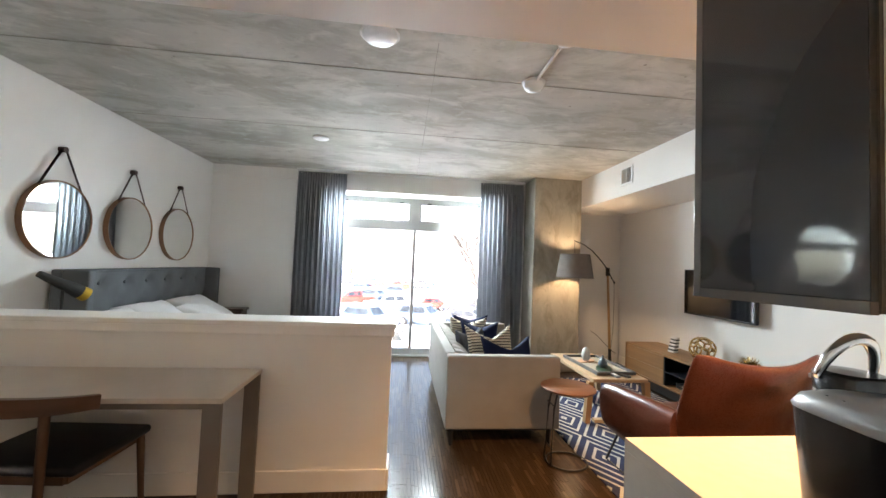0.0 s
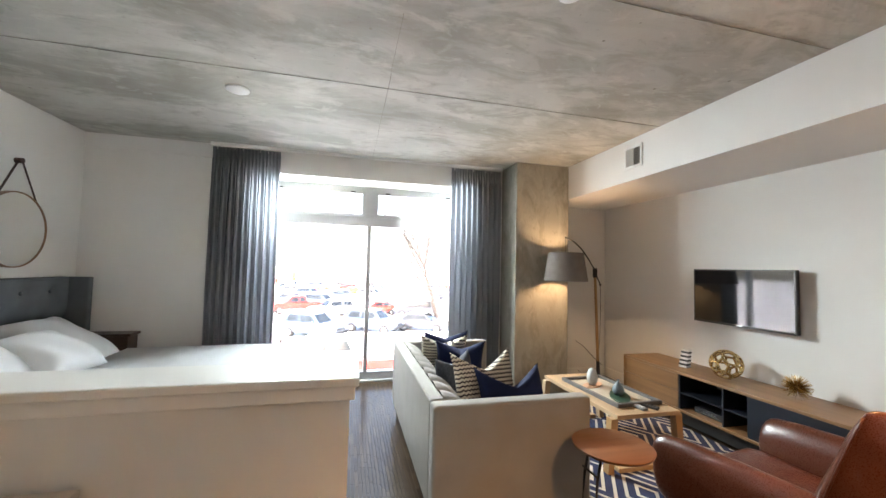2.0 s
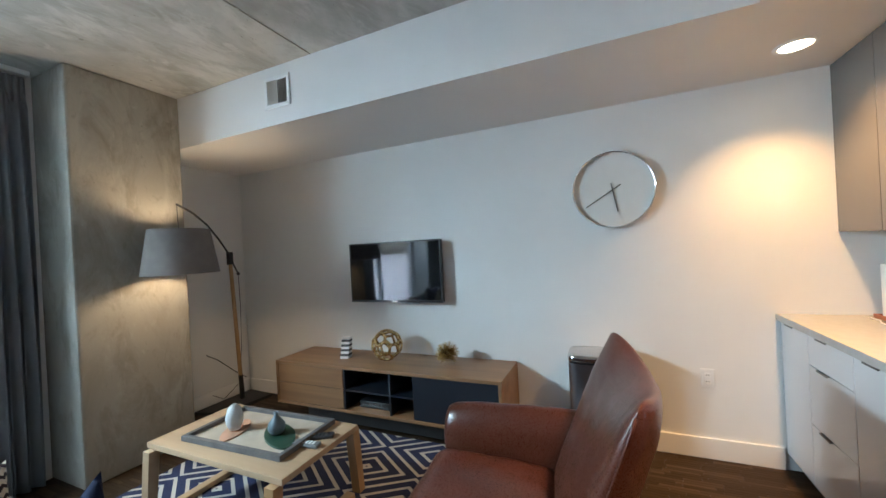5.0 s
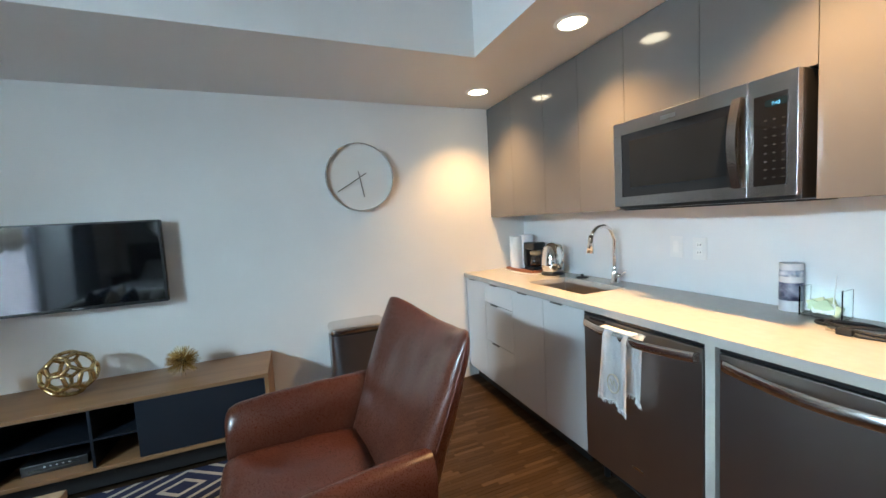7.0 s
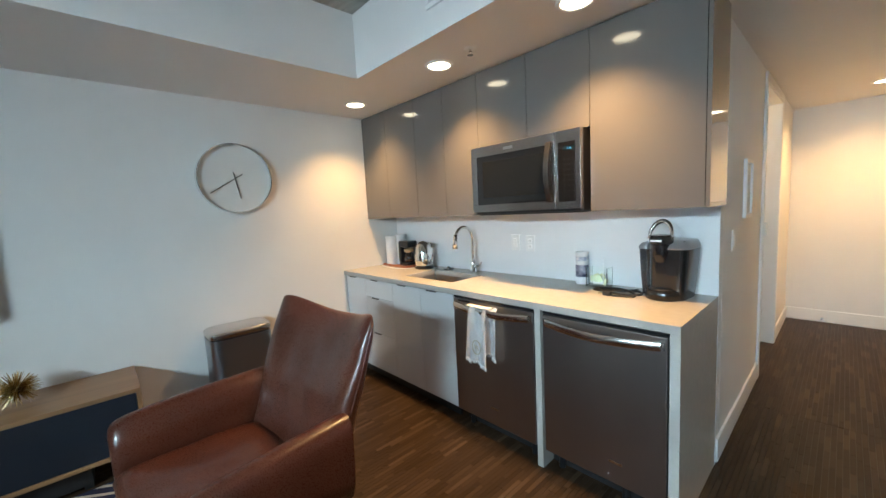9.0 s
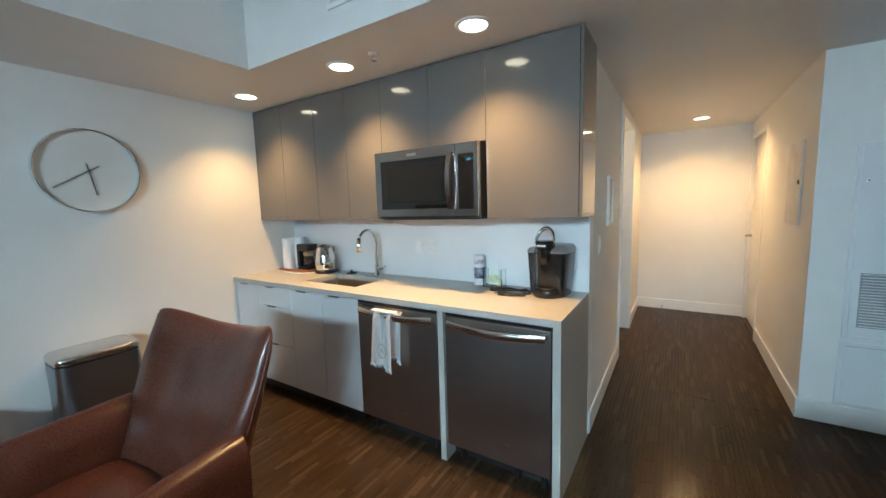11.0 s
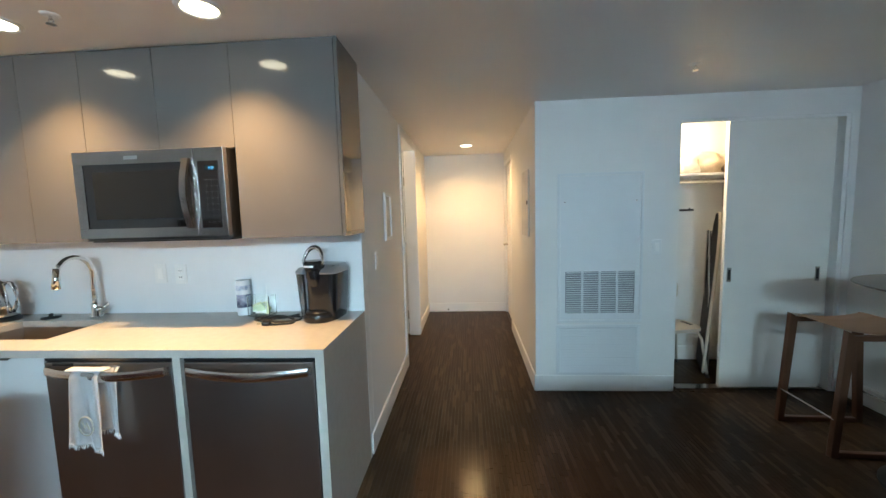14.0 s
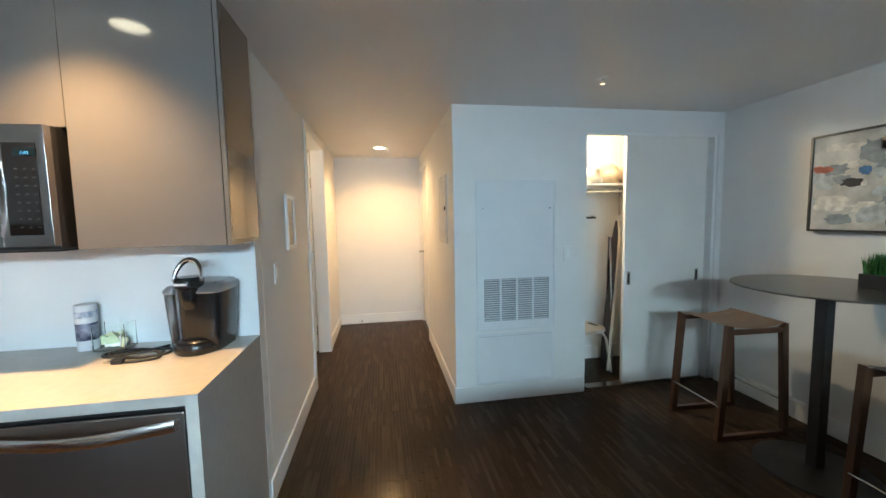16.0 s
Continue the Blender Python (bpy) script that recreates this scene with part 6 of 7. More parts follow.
# ---- desk and chair ----
th = thing("desk", "pale topped writing desk on flat grey-brown legs", "desk")
DESK = mat("pale_desk_laminate", (0.56, 0.50, 0.44), 0.4, scale=4, vary=0.05, bump=0.04)
LEG = mat("taupe_metal_leg", (0.16, 0.135, 0.12), 0.45, scale=5, vary=0.06)
boxes("desktop", [(-1.80, -0.145, 2.095, 2.60, 0.725, 0.75)], DESK, th, bevel=0.003)
for ay in (2.123, 2.553):
    boxes("apron", [(-1.74, -0.20, ay, ay + 0.02, 0.69, 0.725)], LEG, th)
for lx in (-1.79, -0.235):
    for ly in (2.10, 2.575):
        boxes("leg", [(lx, lx + 0.085, ly, ly + 0.022, 0, 0.725)], LEG, th, bevel=0.002)
th = thing("desk_chair", "walnut chair with a curved backrest and dark seat", "chair", at=(-1.0, 2.23, 0), turn=-4)
bm = bmesh.new()
box(bm, -0.25, 0.30, -0.17, 0.30, 0.425, 0.47, bevel=0.02, segments=3)
sharp(part("seat", bm, mat("dark_seat_leather", (0.012, 0.011, 0.013), 0.5, fine=150, bump=0.2), th, "near-black padded seat"), 60)
for x, y, z in ((-0.20, -0.22, 0.74), (0.21, -0.22, 0.74), (-0.25, 0.26, 0.43), (0.265, 0.26, 0.43)):
    bm = bmesh.new()
    tube(bm, (x * 1.06, y * 1.08, 0), (x, y, z), 0.014, 0.020, 10)
    sharp(part("leg", bm, WALNUT_Z, th), 50)
rows = []
for k in range(17):
    a = math.radians(30 + 120 * k / 16)
    x, y = 0.015 + 0.405 * math.cos(a), -0.02 - 0.25 * math.sin(a)
    h = 0.032 + 0.014 * math.sin(math.radians(180 * k / 16))
    nx_, ny_ = math.cos(a) * 0.011, -math.sin(a) * 0.011
    rows.append([(x - nx_, y - ny_, 0.735 - h * 0.4), (x + nx_, y + ny_, 0.735 - h * 0.4), (x + nx_ * 1.4, y + ny_ * 1.4, 0.75 + h), (x - nx_, y - ny_, 0.75 + h)])
sharp(part("back_rail", loft(rows), WALNUT_X, th, "curved walnut top rail"), 50)
for ry in (-0.16, 0.26):
    boxes("seat_rail", [(-0.24, 0.25, ry, ry + 0.02, 0.39, 0.425)], WALNUT_X, th, bevel=0.002)
for rx in (-0.245, 0.235):
    boxes("side_rail", [(rx, rx + 0.02, -0.14, 0.26, 0.385, 0.425)], WALNUT_Y, th, bevel=0.002)

# ---- bar table and stools ----
th = thing("bar_table", "tall round dark-topped pedestal bar table", "table", at=(-1.60, 0.955, 0))
bm = bmesh.new()
lathe(bm, [(0.0, 1.032), (0.36, 1.032), (0.405, 1.038), (0.42, 1.044), (0.417, 1.05), (0.0, 1.05)], sides=72)
sharp(part("tabletop", bm, mat("grey_brown_top", (0.10, 0.092, 0.085), 0.25, scale=5, vary=0.1, bump=0.03), th), 40)
bm = bmesh.new()
box(bm, -0.03, 0.03, -0.03, 0.03, 0.02, 1.028, bevel=0.006)
part("pedestal", bm, BLACK_MATT, th)
bm = bmesh.new()
lathe(bm, [(0.0, 0.0), (0.27, 0.0), (0.27, 0.012), (0.06, 0.03), (0.0, 0.03)], sides=48)
sharp(part("base", bm, BLACK_MATT, th), 40)
bm = bmesh.new()
tube(bm, (0.16, 0.08, 1.010), (0.16, 0.08, 1.029), 0.03)
part("mount_plate", bm, BLACK_MATT, th)
SEAT_WOOD = wood("stool_seat_ash", (0.36, 0.27, 0.20), (0.28, 0.20, 0.145), axis=0)


def stool(x, y, turn):
    t = thing("bar_stool", "walnut bar stool with a dished seat and steel rods", "stool", "bar stools", at=(x, y, 0), turn=turn)
    bm = bmesh.new()
    n = 16
    grid = []
    for i in range(n + 1):
        row = []
        for j in range(9):
            u, v = 2 * i / n - 1, j / 8
            row.append(bm.verts.new((0.215 * u, -0.195 + 0.39 * v, 0.722 + 0.026 * u * u)))
        grid.append(row)
    for a, b in zip(grid, grid[1:]):
        for j in range(8):
            bm.faces.new((a[j], a[j + 1], b[j + 1], b[j]))
    bmesh.ops.solidify(bm, geom=bm.faces[:], thickness=0.018)
    sharp(part("seat", bm, SEAT_WOOD, t, "pale dished ash seat"), 40)
    for s in (-1, 1):
        for e in (-1, 1):
            bm = bmesh.new()
            vs = []
            for yy in (s * 0.195 - 0.016, s * 0.195 + 0.016):
                vs.append([bm.verts.new(p) for p in ((e * 0.215, yy, 0.745), (e * 0.172, yy, 0.718), (e * 0.222, yy, 0.0), (e * 0.260, yy, 0.0))])
            for k in range(4):
                bm.faces.new((vs[0][k], vs[0][(k + 1) % 4], vs[1][(k + 1) % 4], vs[1][k]))
            bm.faces.new(vs[0])
            bm.faces.new(vs[1][::-1])
            part("leg", bm, WALNUT_Z, t)
        boxes("runner", [(-0.232, 0.232, s * 0.195 - 0.015, s * 0.195 + 0.015, 0.0, 0.03)], WALNUT_X, t, bevel=0.003)
        boxes("top_rail", [(-0.185, 0.185, s * 0.195 - 0.015, s * 0.195 + 0.015, 0.688, 0.718)], WALNUT_X, t, bevel=0.003)
        bm = bmesh.new()
        tube(bm, (s * 0.242, -0.195, 0.22), (s * 0.242, 0.195, 0.22), 0.006)
        part("rod", bm, STEEL_LITE, t, "steel foot rod")


stool(-1.57, 0.425, -2)
stool(-1.61, 1.455, -3)

th = thing("planter", "black square pot of bright green grass on the table", "plant", at=(-1.77, 1.10, 1.05))
boxes("pot", [(-0.075, 0.075, -0.075, 0.075, 0, 0.075)], BLACK, th, bevel=0.004)
rng = random.Random(3)
bm = bmesh.new()
for k in range(420):
    bx, by = rng.uniform(-0.07, 0.07), rng.uniform(-0.07, 0.07)
    h, lx, ly = rng.uniform(0.075, 0.125), rng.gauss(0, 0.014), rng.gauss(0, 0.014)
    a = rng.uniform(0, math.pi)
    dx, dy = 0.0022 * math.cos(a), 0.0022 * math.sin(a)
    v = [bm.verts.new(p) for p in ((bx - dx, by - dy, 0.07), (bx + dx, by + dy, 0.07), (bx + lx * 0.5 + dx, by + ly * 0.5 + dy, 0.07 + h * 0.6), (bx + lx, by + ly, 0.07 + h), (bx + lx * 0.5 - dx, by + ly * 0.5 - dy, 0.07 + h * 0.6))]
    bm.faces.new(v)
part("grass", bm, mat("grass_green", (0.045, 0.17, 0.025), 0.6, scale=30, vary=0.4, bump=0), th)

# abstract painting: strokes lie as thin dabs on the canvas
th = thing("painting", "abstract painting in cream, blue, red and black, dark frame", "painting")
PY0, PY1, PZ0, PZ1 = 0.51, 1.41, 1.322, 1.935
wx = west(0.95) + 0.004
boxes("frame", [(wx, wx + 0.036, PY0, PY1, PZ1 - 0.014, PZ1), (wx, wx + 0.036, PY0, PY1, PZ0, PZ0 + 0.014), (wx, wx + 0.036, PY0, PY0 + 0.014, PZ0 + 0.014, PZ1 - 0.014), (wx, wx + 0.036, PY1 - 0.014, PY1, PZ0 + 0.014, PZ1 - 0.014)], mat("dark_bronze_frame", (0.03, 0.026, 0.024), 0.4), th, bevel=0.001)
CANVAS = mat("cream_canvas", (0.52, 0.52, 0.50), 0.8, scale=9, vary=0.22, bump=0.5, fine=300, colour2=(0.66, 0.66, 0.63))
boxes("canvas", [(wx + 0.002, wx + 0.028, PY0 + 0.014, PY1 - 0.014, PZ0 + 0.014, PZ1 - 0.014)], CANVAS, th)
rng = random.Random(21)
tints = [("slate", (0.25, 0.29, 0.32)), ("ivory", (0.68, 0.67, 0.62)), ("ochre", (0.50, 0.36, 0.22)), ("brick", (0.42, 0.13, 0.08)), ("cobalt", (0.05, 0.16, 0.36)), ("ink", (0.02, 0.022, 0.03)), ("mist", (0.45, 0.50, 0.52))]
DAB = [mat("paint_" + n_, c_, 0.6, scale=25, vary=0.25, bump=0.5, fine=140) for n_, c_ in tints]


def dab(cy, cz, ry, rz, tint, depth):
    bm = bmesh.new()
    out = []
    for k in range(22):
        a = 2 * math.pi * k / 22
        r = rng.uniform(0.72, 1.18)
        out.append((cy + ry * r * math.copysign(abs(math.cos(a)) ** 0.7, math.cos(a)), cz + rz * r * math.copysign(abs(math.sin(a)) ** 0.7, math.sin(a))))
    out = [(min(max(p, PY0 + 0.016), PY1 - 0.016), min(max(q, PZ0 + 0.016), PZ1 - 0.016)) for p, q in out]
    v = [bm.verts.new((wx + 0.028 + depth, p, q)) for p, q in out]
    bm.faces.new(v)
    part("brush_stroke", bm, DAB[tint], th)


for k in range(40):
    dab(rng.uniform(PY0 + 0.05, PY1 - 0.05), rng.uniform(PZ0 + 0.05, PZ1 - 0.05), rng.uniform(0.02, 0.09), rng.uniform(0.015, 0.06), rng.choice((0, 1, 1, 6, 6, 2)), 0.0004 + k * 0.00003)
for cy, cz, ry, rz, tint in ((0.585, 1.715, 0.060, 0.020, 3), (0.555, 1.730, 0.03, 0.012, 3), (0.80, 1.690, 0.032, 0.026, 4), (0.735, 1.625, 0.055, 0.026, 5), (0.955, 1.415, 0.055, 0.055, 5), (1.03, 1.39, 0.04, 0.04, 3), (0.83, 1.80, 0.06, 0.07, 0), (0.95, 1.89, 0.05, 0.05, 2), (1.04, 1.90, 0.08, 0.04, 2), (0.90, 1.83, 0.04, 0.04, 2), (0.99, 1.76, 0.09, 0.05, 1), (1.01, 1.71, 0.05, 0.03, 1), (0.60, 1.62, 0.05, 0.03, 6), (1.10, 1.60, 0.06, 0.03, 4), (1.22, 1.75, 0.05, 0.04, 3), (0.64, 1.50, 0.10, 0.05, 1), (1.0, 1.58, 0.05, 0.05, 0), (0.86, 1.44, 0.07, 0.05, 6), (0.90, 1.72, 0.06, 0.03, 0)):
    dab(cy, cz, ry, rz, tint, 0.002)

# ---- closet ----
CREAM = mat("cream_plastic", (0.58, 0.52, 0.43), 0.4, scale=6, vary=0.04, bump=0.02)
d = tagged(new("door_3"), "white sliding closet door standing part open", "door", kind="structure")
boxes("door_panel", [(-1.965, -1.222, CLOSET - 0.062, CLOSET - 0.028, 0.02, 2.096)], DOOR_WARM, d, bevel=0.002)
for px in (-1.262, -1.905):
    boxes("flush_pull", [(px - 0.016, px + 0.016, CLOSET - 0.028, CLOSET - 0.025, 0.87, 0.98)], STEEL_LITE, d, "recessed steel pull", bevel=0.001)
    # thin black sheet on the pull, with the hollow's shade put into its colour
    boxes("recess_shade", [(px - 0.009, px + 0.009, CLOSET - 0.025, CLOSET - 0.0245, 0.885, 0.965)], BLACK_MATT, d)
d = tagged(new("door_4"), "second white sliding closet door behind the first", "door", kind="structure")
boxes("door_panel", [(-2.045, -1.30, CLOSET - 0.108, CLOSET - 0.074, 0.02, 2.096)], DOOR_WARM, d, bevel=0.002)
struct("closet_trim", [(-2.049, -2.02, CLOSET - 0.12, CLOSET - 0.008, 0, 2.104), (-2.02, -0.86, CLOSET - 0.02, CLOSET - 0.004, 2.085, 2.105)], PAINT_TRIM, "white closet track cover and jamb", "trim")
struct("closet_floor_guide", [(-2.0, -0.9, CLOSET - 0.11, CLOSET - 0.03, 0.0, 0.006)], STEEL_LITE, "steel closet floor guide", "trim")
th = thing("closet_shelf", "white closet shelf with a hanging rail", "shelf")
boxes("board", [(-2.10, 0.09, -0.845, -0.47, 1.715, 1.735)], PAINT_TRIM, th)
bm = bmesh.new()
tube(bm, (-2.10, -0.55, 1.665), (0.09, -0.55, 1.665), 0.014)
part("rail", bm, STEEL_LITE, th)
for bx in (-1.60, -0.60):
    boxes("bracket", [(bx - 0.008, bx + 0.008, -0.845, -0.53, 1.665, 1.715), (bx - 0.008, bx + 0.008, -0.848, -0.83, 1.45, 1.715)], STEEL_LITE, th)
for sx, sy, sc, c in ((-1.10, -0.60, 0.11, (0.62, 0.56, 0.46)), (-1.30, -0.62, 0.13, (0.50, 0.38, 0.26)), (-0.98, -0.66, 0.09, (0.66, 0.62, 0.55)), (-1.48, -0.6, 0.12, (0.45, 0.34, 0.26))):
    bm = bmesh.new()
    bmesh.ops.create_icosphere(bm, subdivisions=3, radius=sc)
    for v in bm.verts:
        k = 1 + 0.30 * noise.noise(v.co * 14 + Vector((sx * 9, 0, 0)))
        v.co = Vector((v.co.x * k * 1.15, v.co.y * k, max(-sc * 0.55, v.co.z * k * 0.85)))
    t = thing("linen_bundle", "crumpled linen bundle on the closet shelf", "linen", "shelf bundles", at=(sx, sy, 1.735 + sc * 0.55))
    part("cloth", bm, mat("bundle_cloth", c, 0.9, scale=12, vary=0.15, bump=0.5), t, smooth=True)
th = thing("folded_ironing_board", "folded ironing board leaning upright in the closet", "ironing board", at=(-1.30, -0.60, 0), turn=66)
side_z = [0.05 + 1.35 * k / 16 for k in range(17)]
outline = [(0.175 * max(0.06, 1 - max(0.0, (z - 0.85) / 0.56) ** 2.4) ** 0.5, z) for z in side_z]
outline = outline + [(-x, z) for x, z in outline[::-1]]
bm = bmesh.new()
plate(bm, outline, -0.014, 0.014)
b_ = part("board", bm, mat("dark_quilt", (0.035, 0.03, 0.03), 0.9), th, "dark quilted cover")
b_.matrix_local = pose(0, 0, 0, 86, 0, 0)
bm = bmesh.new()
pipe(bm, [(x * 1.04, z, 0.0) for x, z in outline], 0.012, 8, closed=True)
rim_ = part("edge_tube", bm, CREAM, th, "pale metal edge", smooth=True)
rim_.matrix_local = pose(0, 0, 0, 86, 0, 0)
bm = bmesh.new()
for s_ in (-1, 1):
    pipe(bm, [(s_ * 0.12, 0.045, 0.02), (s_ * 0.13, 0.035, 0.7), (s_ * 0.06, 0.03, 1.25)], 0.010, 8)
part("leg_frame", bm, STEEL_LITE, th)
th = thing("wall_hook", "small dark hook on the closet back wall", "hook")
boxes("plate", [(-1.34, -1.20, -0.849, -0.835, 1.42, 1.44)], BLACK_MATT, th, bevel=0.003)
bm = bmesh.new()
pipe(bm, [(-1.27, -0.84, 1.43), (-1.27, -0.79, 1.425), (-1.27, -0.78, 1.45)], 0.006, 8)
part("hook", bm, BLACK_MATT, th)
th = thing("shower_stool", "cream plastic bath chair with pale metal legs in the closet", "chair", at=(-1.02, -0.56, 0), turn=12)
bm = bmesh.new()
plate(bm, rounded(-0.20, 0.20, -0.16, 0.17, 4, 48), 0.405, 0.432)
bmesh.ops.bevel(bm, geom=[e for e in bm.edges if abs(e.verts[0].co.z - e.verts[1].co.z) < 1e-5], offset=0.008, segments=2, affect="EDGES")
seat = sharp(part("seat", bm, CREAM, th), 50)
boxes("hand_slot", [(-0.165, -0.135, -0.05, 0.06, 0.4318, 0.4335)], BLACK_MATT, seat)
sharp(part("backrest", loft([[(x, -0.185 + 0.02 * (x / 0.19) ** 2 + (0.012 if s_ else 0.0), z) for x, z in rounded(-0.19, 0.19, 0.60, 0.80, 4, 32)] for s_ in (0, 1)]), CREAM, th), 50)
for sx in (-1, 1):
    for sy in (-1, 1):
        bm = bmesh.new()
        pipe(bm, [(sx * 0.09, sy * 0.10, 0.40), (sx * 0.15, sy * 0.13, 0.385), (sx * 0.175, sy * 0.145, 0.33), (sx * 0.215, sy * 0.175, 0.012)], 0.0115, 8)
        leg = part("leg", bm, CREAM, th, smooth=True)
        bm = bmesh.new()
        tube(bm, (sx * 0.215, sy * 0.175, 0.0), (sx * 0.212, sy * 0.173, 0.03), 0.017, 0.014)
        part("rubber_foot", bm, BLACK_MATT, leg)
    bm = bmesh.new()
    tube(bm, (sx * 0.16, -0.15, 0.41), (sx * 0.16, -0.18, 0.66), 0.011)
    part("back_post", bm, CHROME, th)
struct("closet_baseboard", [(-2.1, 0.09, -0.849, -0.836, 0, 0.13)], PAINT_TRIM, "painted baseboard inside the closet", "baseboard")
th = thing("closet_lamp", "bare warm bulb lighting the closet", "lamp", at=(-0.75, -0.55, LOW))
bm = bmesh.new()
lathe(bm, [(0.0, -0.05), (0.03, -0.05), (0.05, -0.01), (0.055, 0.0)])
part("holder", bm, WHITE_PLASTIC, th, smooth=True)


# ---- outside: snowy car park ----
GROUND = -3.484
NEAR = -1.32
# the car park lies a storey below: drawn small to fit the camera's view at 3 s, scaled up about that eye point
VIEW_EYE = Vector((0.768, 1.639, 1.385))
FAR = Matrix.Translation(VIEW_EYE) @ Matrix.Scale(1.8, 4) @ Matrix.Translation(-VIEW_EYE)


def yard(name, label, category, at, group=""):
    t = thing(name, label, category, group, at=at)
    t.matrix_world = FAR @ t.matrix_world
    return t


SNOW = mat("trodden_snow", (0.70, 0.72, 0.75), 0.85, scale=0.35, vary=0.12, bump=0.5, fine=6, colour2=(0.80, 0.81, 0.82))
bm = bmesh.new()
box(bm, -400, 400, 6.25, 900, GROUND - 0.5, GROUND)
tagged(part("ground", bm, SNOW), "snow-covered car park stretching to the city", "ground", kind="structure")
bm = bmesh.new()
box(bm, -8, 10, 6.23, 6.9, GROUND, -0.15)
tagged(part("outer_wall", bm, mat("outer_stucco", (0.45, 0.44, 0.42), 0.8)), "plain outer wall below the window", "wall", kind="structure")

TYRE = mat("tyre_rubber", (0.02, 0.02, 0.022), 0.8)
CARGLASS = mat("car_glass", (0.03, 0.04, 0.05), 0.08, coat=0.4, bump=0)
LAMPS = mat("car_lamp", (0.5, 0.5, 0.5), 0.2)


def car(x, y, turn, paint, kind, snow, label):
    """A parked car: kind is suv, sedan or pickup."""
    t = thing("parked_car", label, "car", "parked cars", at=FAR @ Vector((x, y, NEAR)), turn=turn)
    tall = {"suv": 1.0, "sedan": 0.80, "pickup": 0.98}[kind]
    waist = {"suv": 1.02, "sedan": 0.88, "pickup": 1.05}[kind]
    prof = {
        "suv": [(-2.15, 0.35), (-2.2, 0.7), (-2.12, 0.95), (-1.0, waist + 0.04), (1.95, waist + 0.03), (2.15, 0.9), (2.18, 0.4)],
        "sedan": [(-2.25, 0.3), (-2.3, 0.6), (-2.15, 0.78), (-0.9, waist), (1.7, waist + 0.03), (2.2, 0.85), (2.25, 0.4)],
        "pickup": [(-2.6, 0.4), (-2.65, 0.8), (-2.5, 1.0), (-1.0, waist + 0.03), (2.6, waist), (2.65, 0.8), (2.65, 0.45)],
    }[kind]
    cab = {
        "suv": [(-1.0, waist), (-0.35, 1.62), (1.6, 1.60), (2.0, waist)],
        "sedan": [(-0.9, waist), (-0.2, 1.38), (1.0, 1.38), (1.7, waist)],
        "pickup": [(-1.0, waist), (-0.4, 1.72), (0.9, 1.72), (1.15, waist)],
    }[kind]
    roof_z = cab[1][1]

    def side(z):
        return 0.83 - 0.17 * (z - waist) / (roof_z - waist)

    for nm, pts, m in (("body", prof, paint), ("cabin", cab, paint)):
        bm = bmesh.new()
        lo, hi = ([bm.verts.new((px, s * (side(pz) if nm == "cabin" else 0.90 - 0.05 * (pz > waist - 0.02)), pz)) for px, pz in pts] for s in (-1, 1))
        bm.faces.new(lo)
        bm.faces.new(hi[::-1])
        for k in range(len(pts)):
            j = (k + 1) % len(pts)
            bm.faces.new((lo[k], hi[k], hi[j], lo[j]))
        bmesh.ops.bevel(bm, geom=bm.edges[:], offset=0.07, segments=3, affect="EDGES")
        b = sharp(part(nm, bm, m, t), 35)
        if nm == "body":
            boxes("bumper", [(prof[1][0] - 0.03, prof[1][0] + 0.2, -0.84, 0.84, 0.36, 0.56)], TYRE, b, bevel=0.03)
            boxes("grille", [(prof[1][0] - 0.02, prof[1][0] + 0.1, -0.45, 0.45, 0.62, 0.76)], TYRE, b, bevel=0.01)
            continue
        z0, z1 = waist + 0.07, roof_z - 0.10
        mid = (cab[1][0] + cab[2][0]) / 2 + 0.05

        def edge(pa, pb, z):
            return pa[0] + (pb[0] - pa[0]) * (z - pa[1]) / (pb[1] - pa[1])

        for s in (-1, 1):
            for low_a, top_a, low_b, top_b in ((edge(cab[0], cab[1], z0) + 0.16, edge(cab[0], cab[1], z1) + 0.10, mid - 0.04, mid - 0.04), (mid + 0.04, mid + 0.04, edge(cab[3], cab[2], z0) - 0.18, edge(cab[3], cab[2], z1) - 0.12)):
                bm = bmesh.new()
                f = bm.faces.new([bm.verts.new((px, s * (side(pz) + 0.006), pz)) for px, pz in ((low_a, z0), (low_b, z0), (top_b, z1), (top_a, z1))])
                bmesh.ops.solidify(bm, geom=[f], thickness=0.01)
                part("side_window", bm, CARGLASS, b)
        for (xa, za), (xb, zb) in ((cab[0], cab[1]), (cab[3], cab[2])):
            bm = bmesh.new()
            o = 0.012 if xa < 0 else -0.012
            q = [(xa + (xb - xa) * f - o, s * (side(za + (zb - za) * f) - 0.11), za + (zb - za) * f + 0.012) for f, s in ((0.10, -1), (0.10, 1), (0.90, 1), (0.90, -1))]
            f = bm.faces.new([bm.verts.new(p) for p in q])
            bmesh.ops.solidify(bm, geom=[f], thickness=0.01)
            part("windscreen", bm, CARGLASS, b)
    for s in (-1, 1):
        mz = waist + 0.06
        boxes("door_mirror", [(cab[0][0] + 0.30, cab[0][0] + 0.42, s * 0.93 - 0.09, s * 0.93 + 0.09, mz, mz + 0.14)], paint, t, bevel=0.03)
    for sx in (-1, 1):
        for s in (-1, 1):
            wx_ = sx * (1.62 if kind == "pickup" else 1.35)
            bm = bmesh.new()
            tube(bm, (wx_, s * 0.70, 0.34), (wx_, s * 0.93, 0.34), 0.34, sides=20)
            w = part("wheel", bm, TYRE, t)
            bm = bmesh.new()
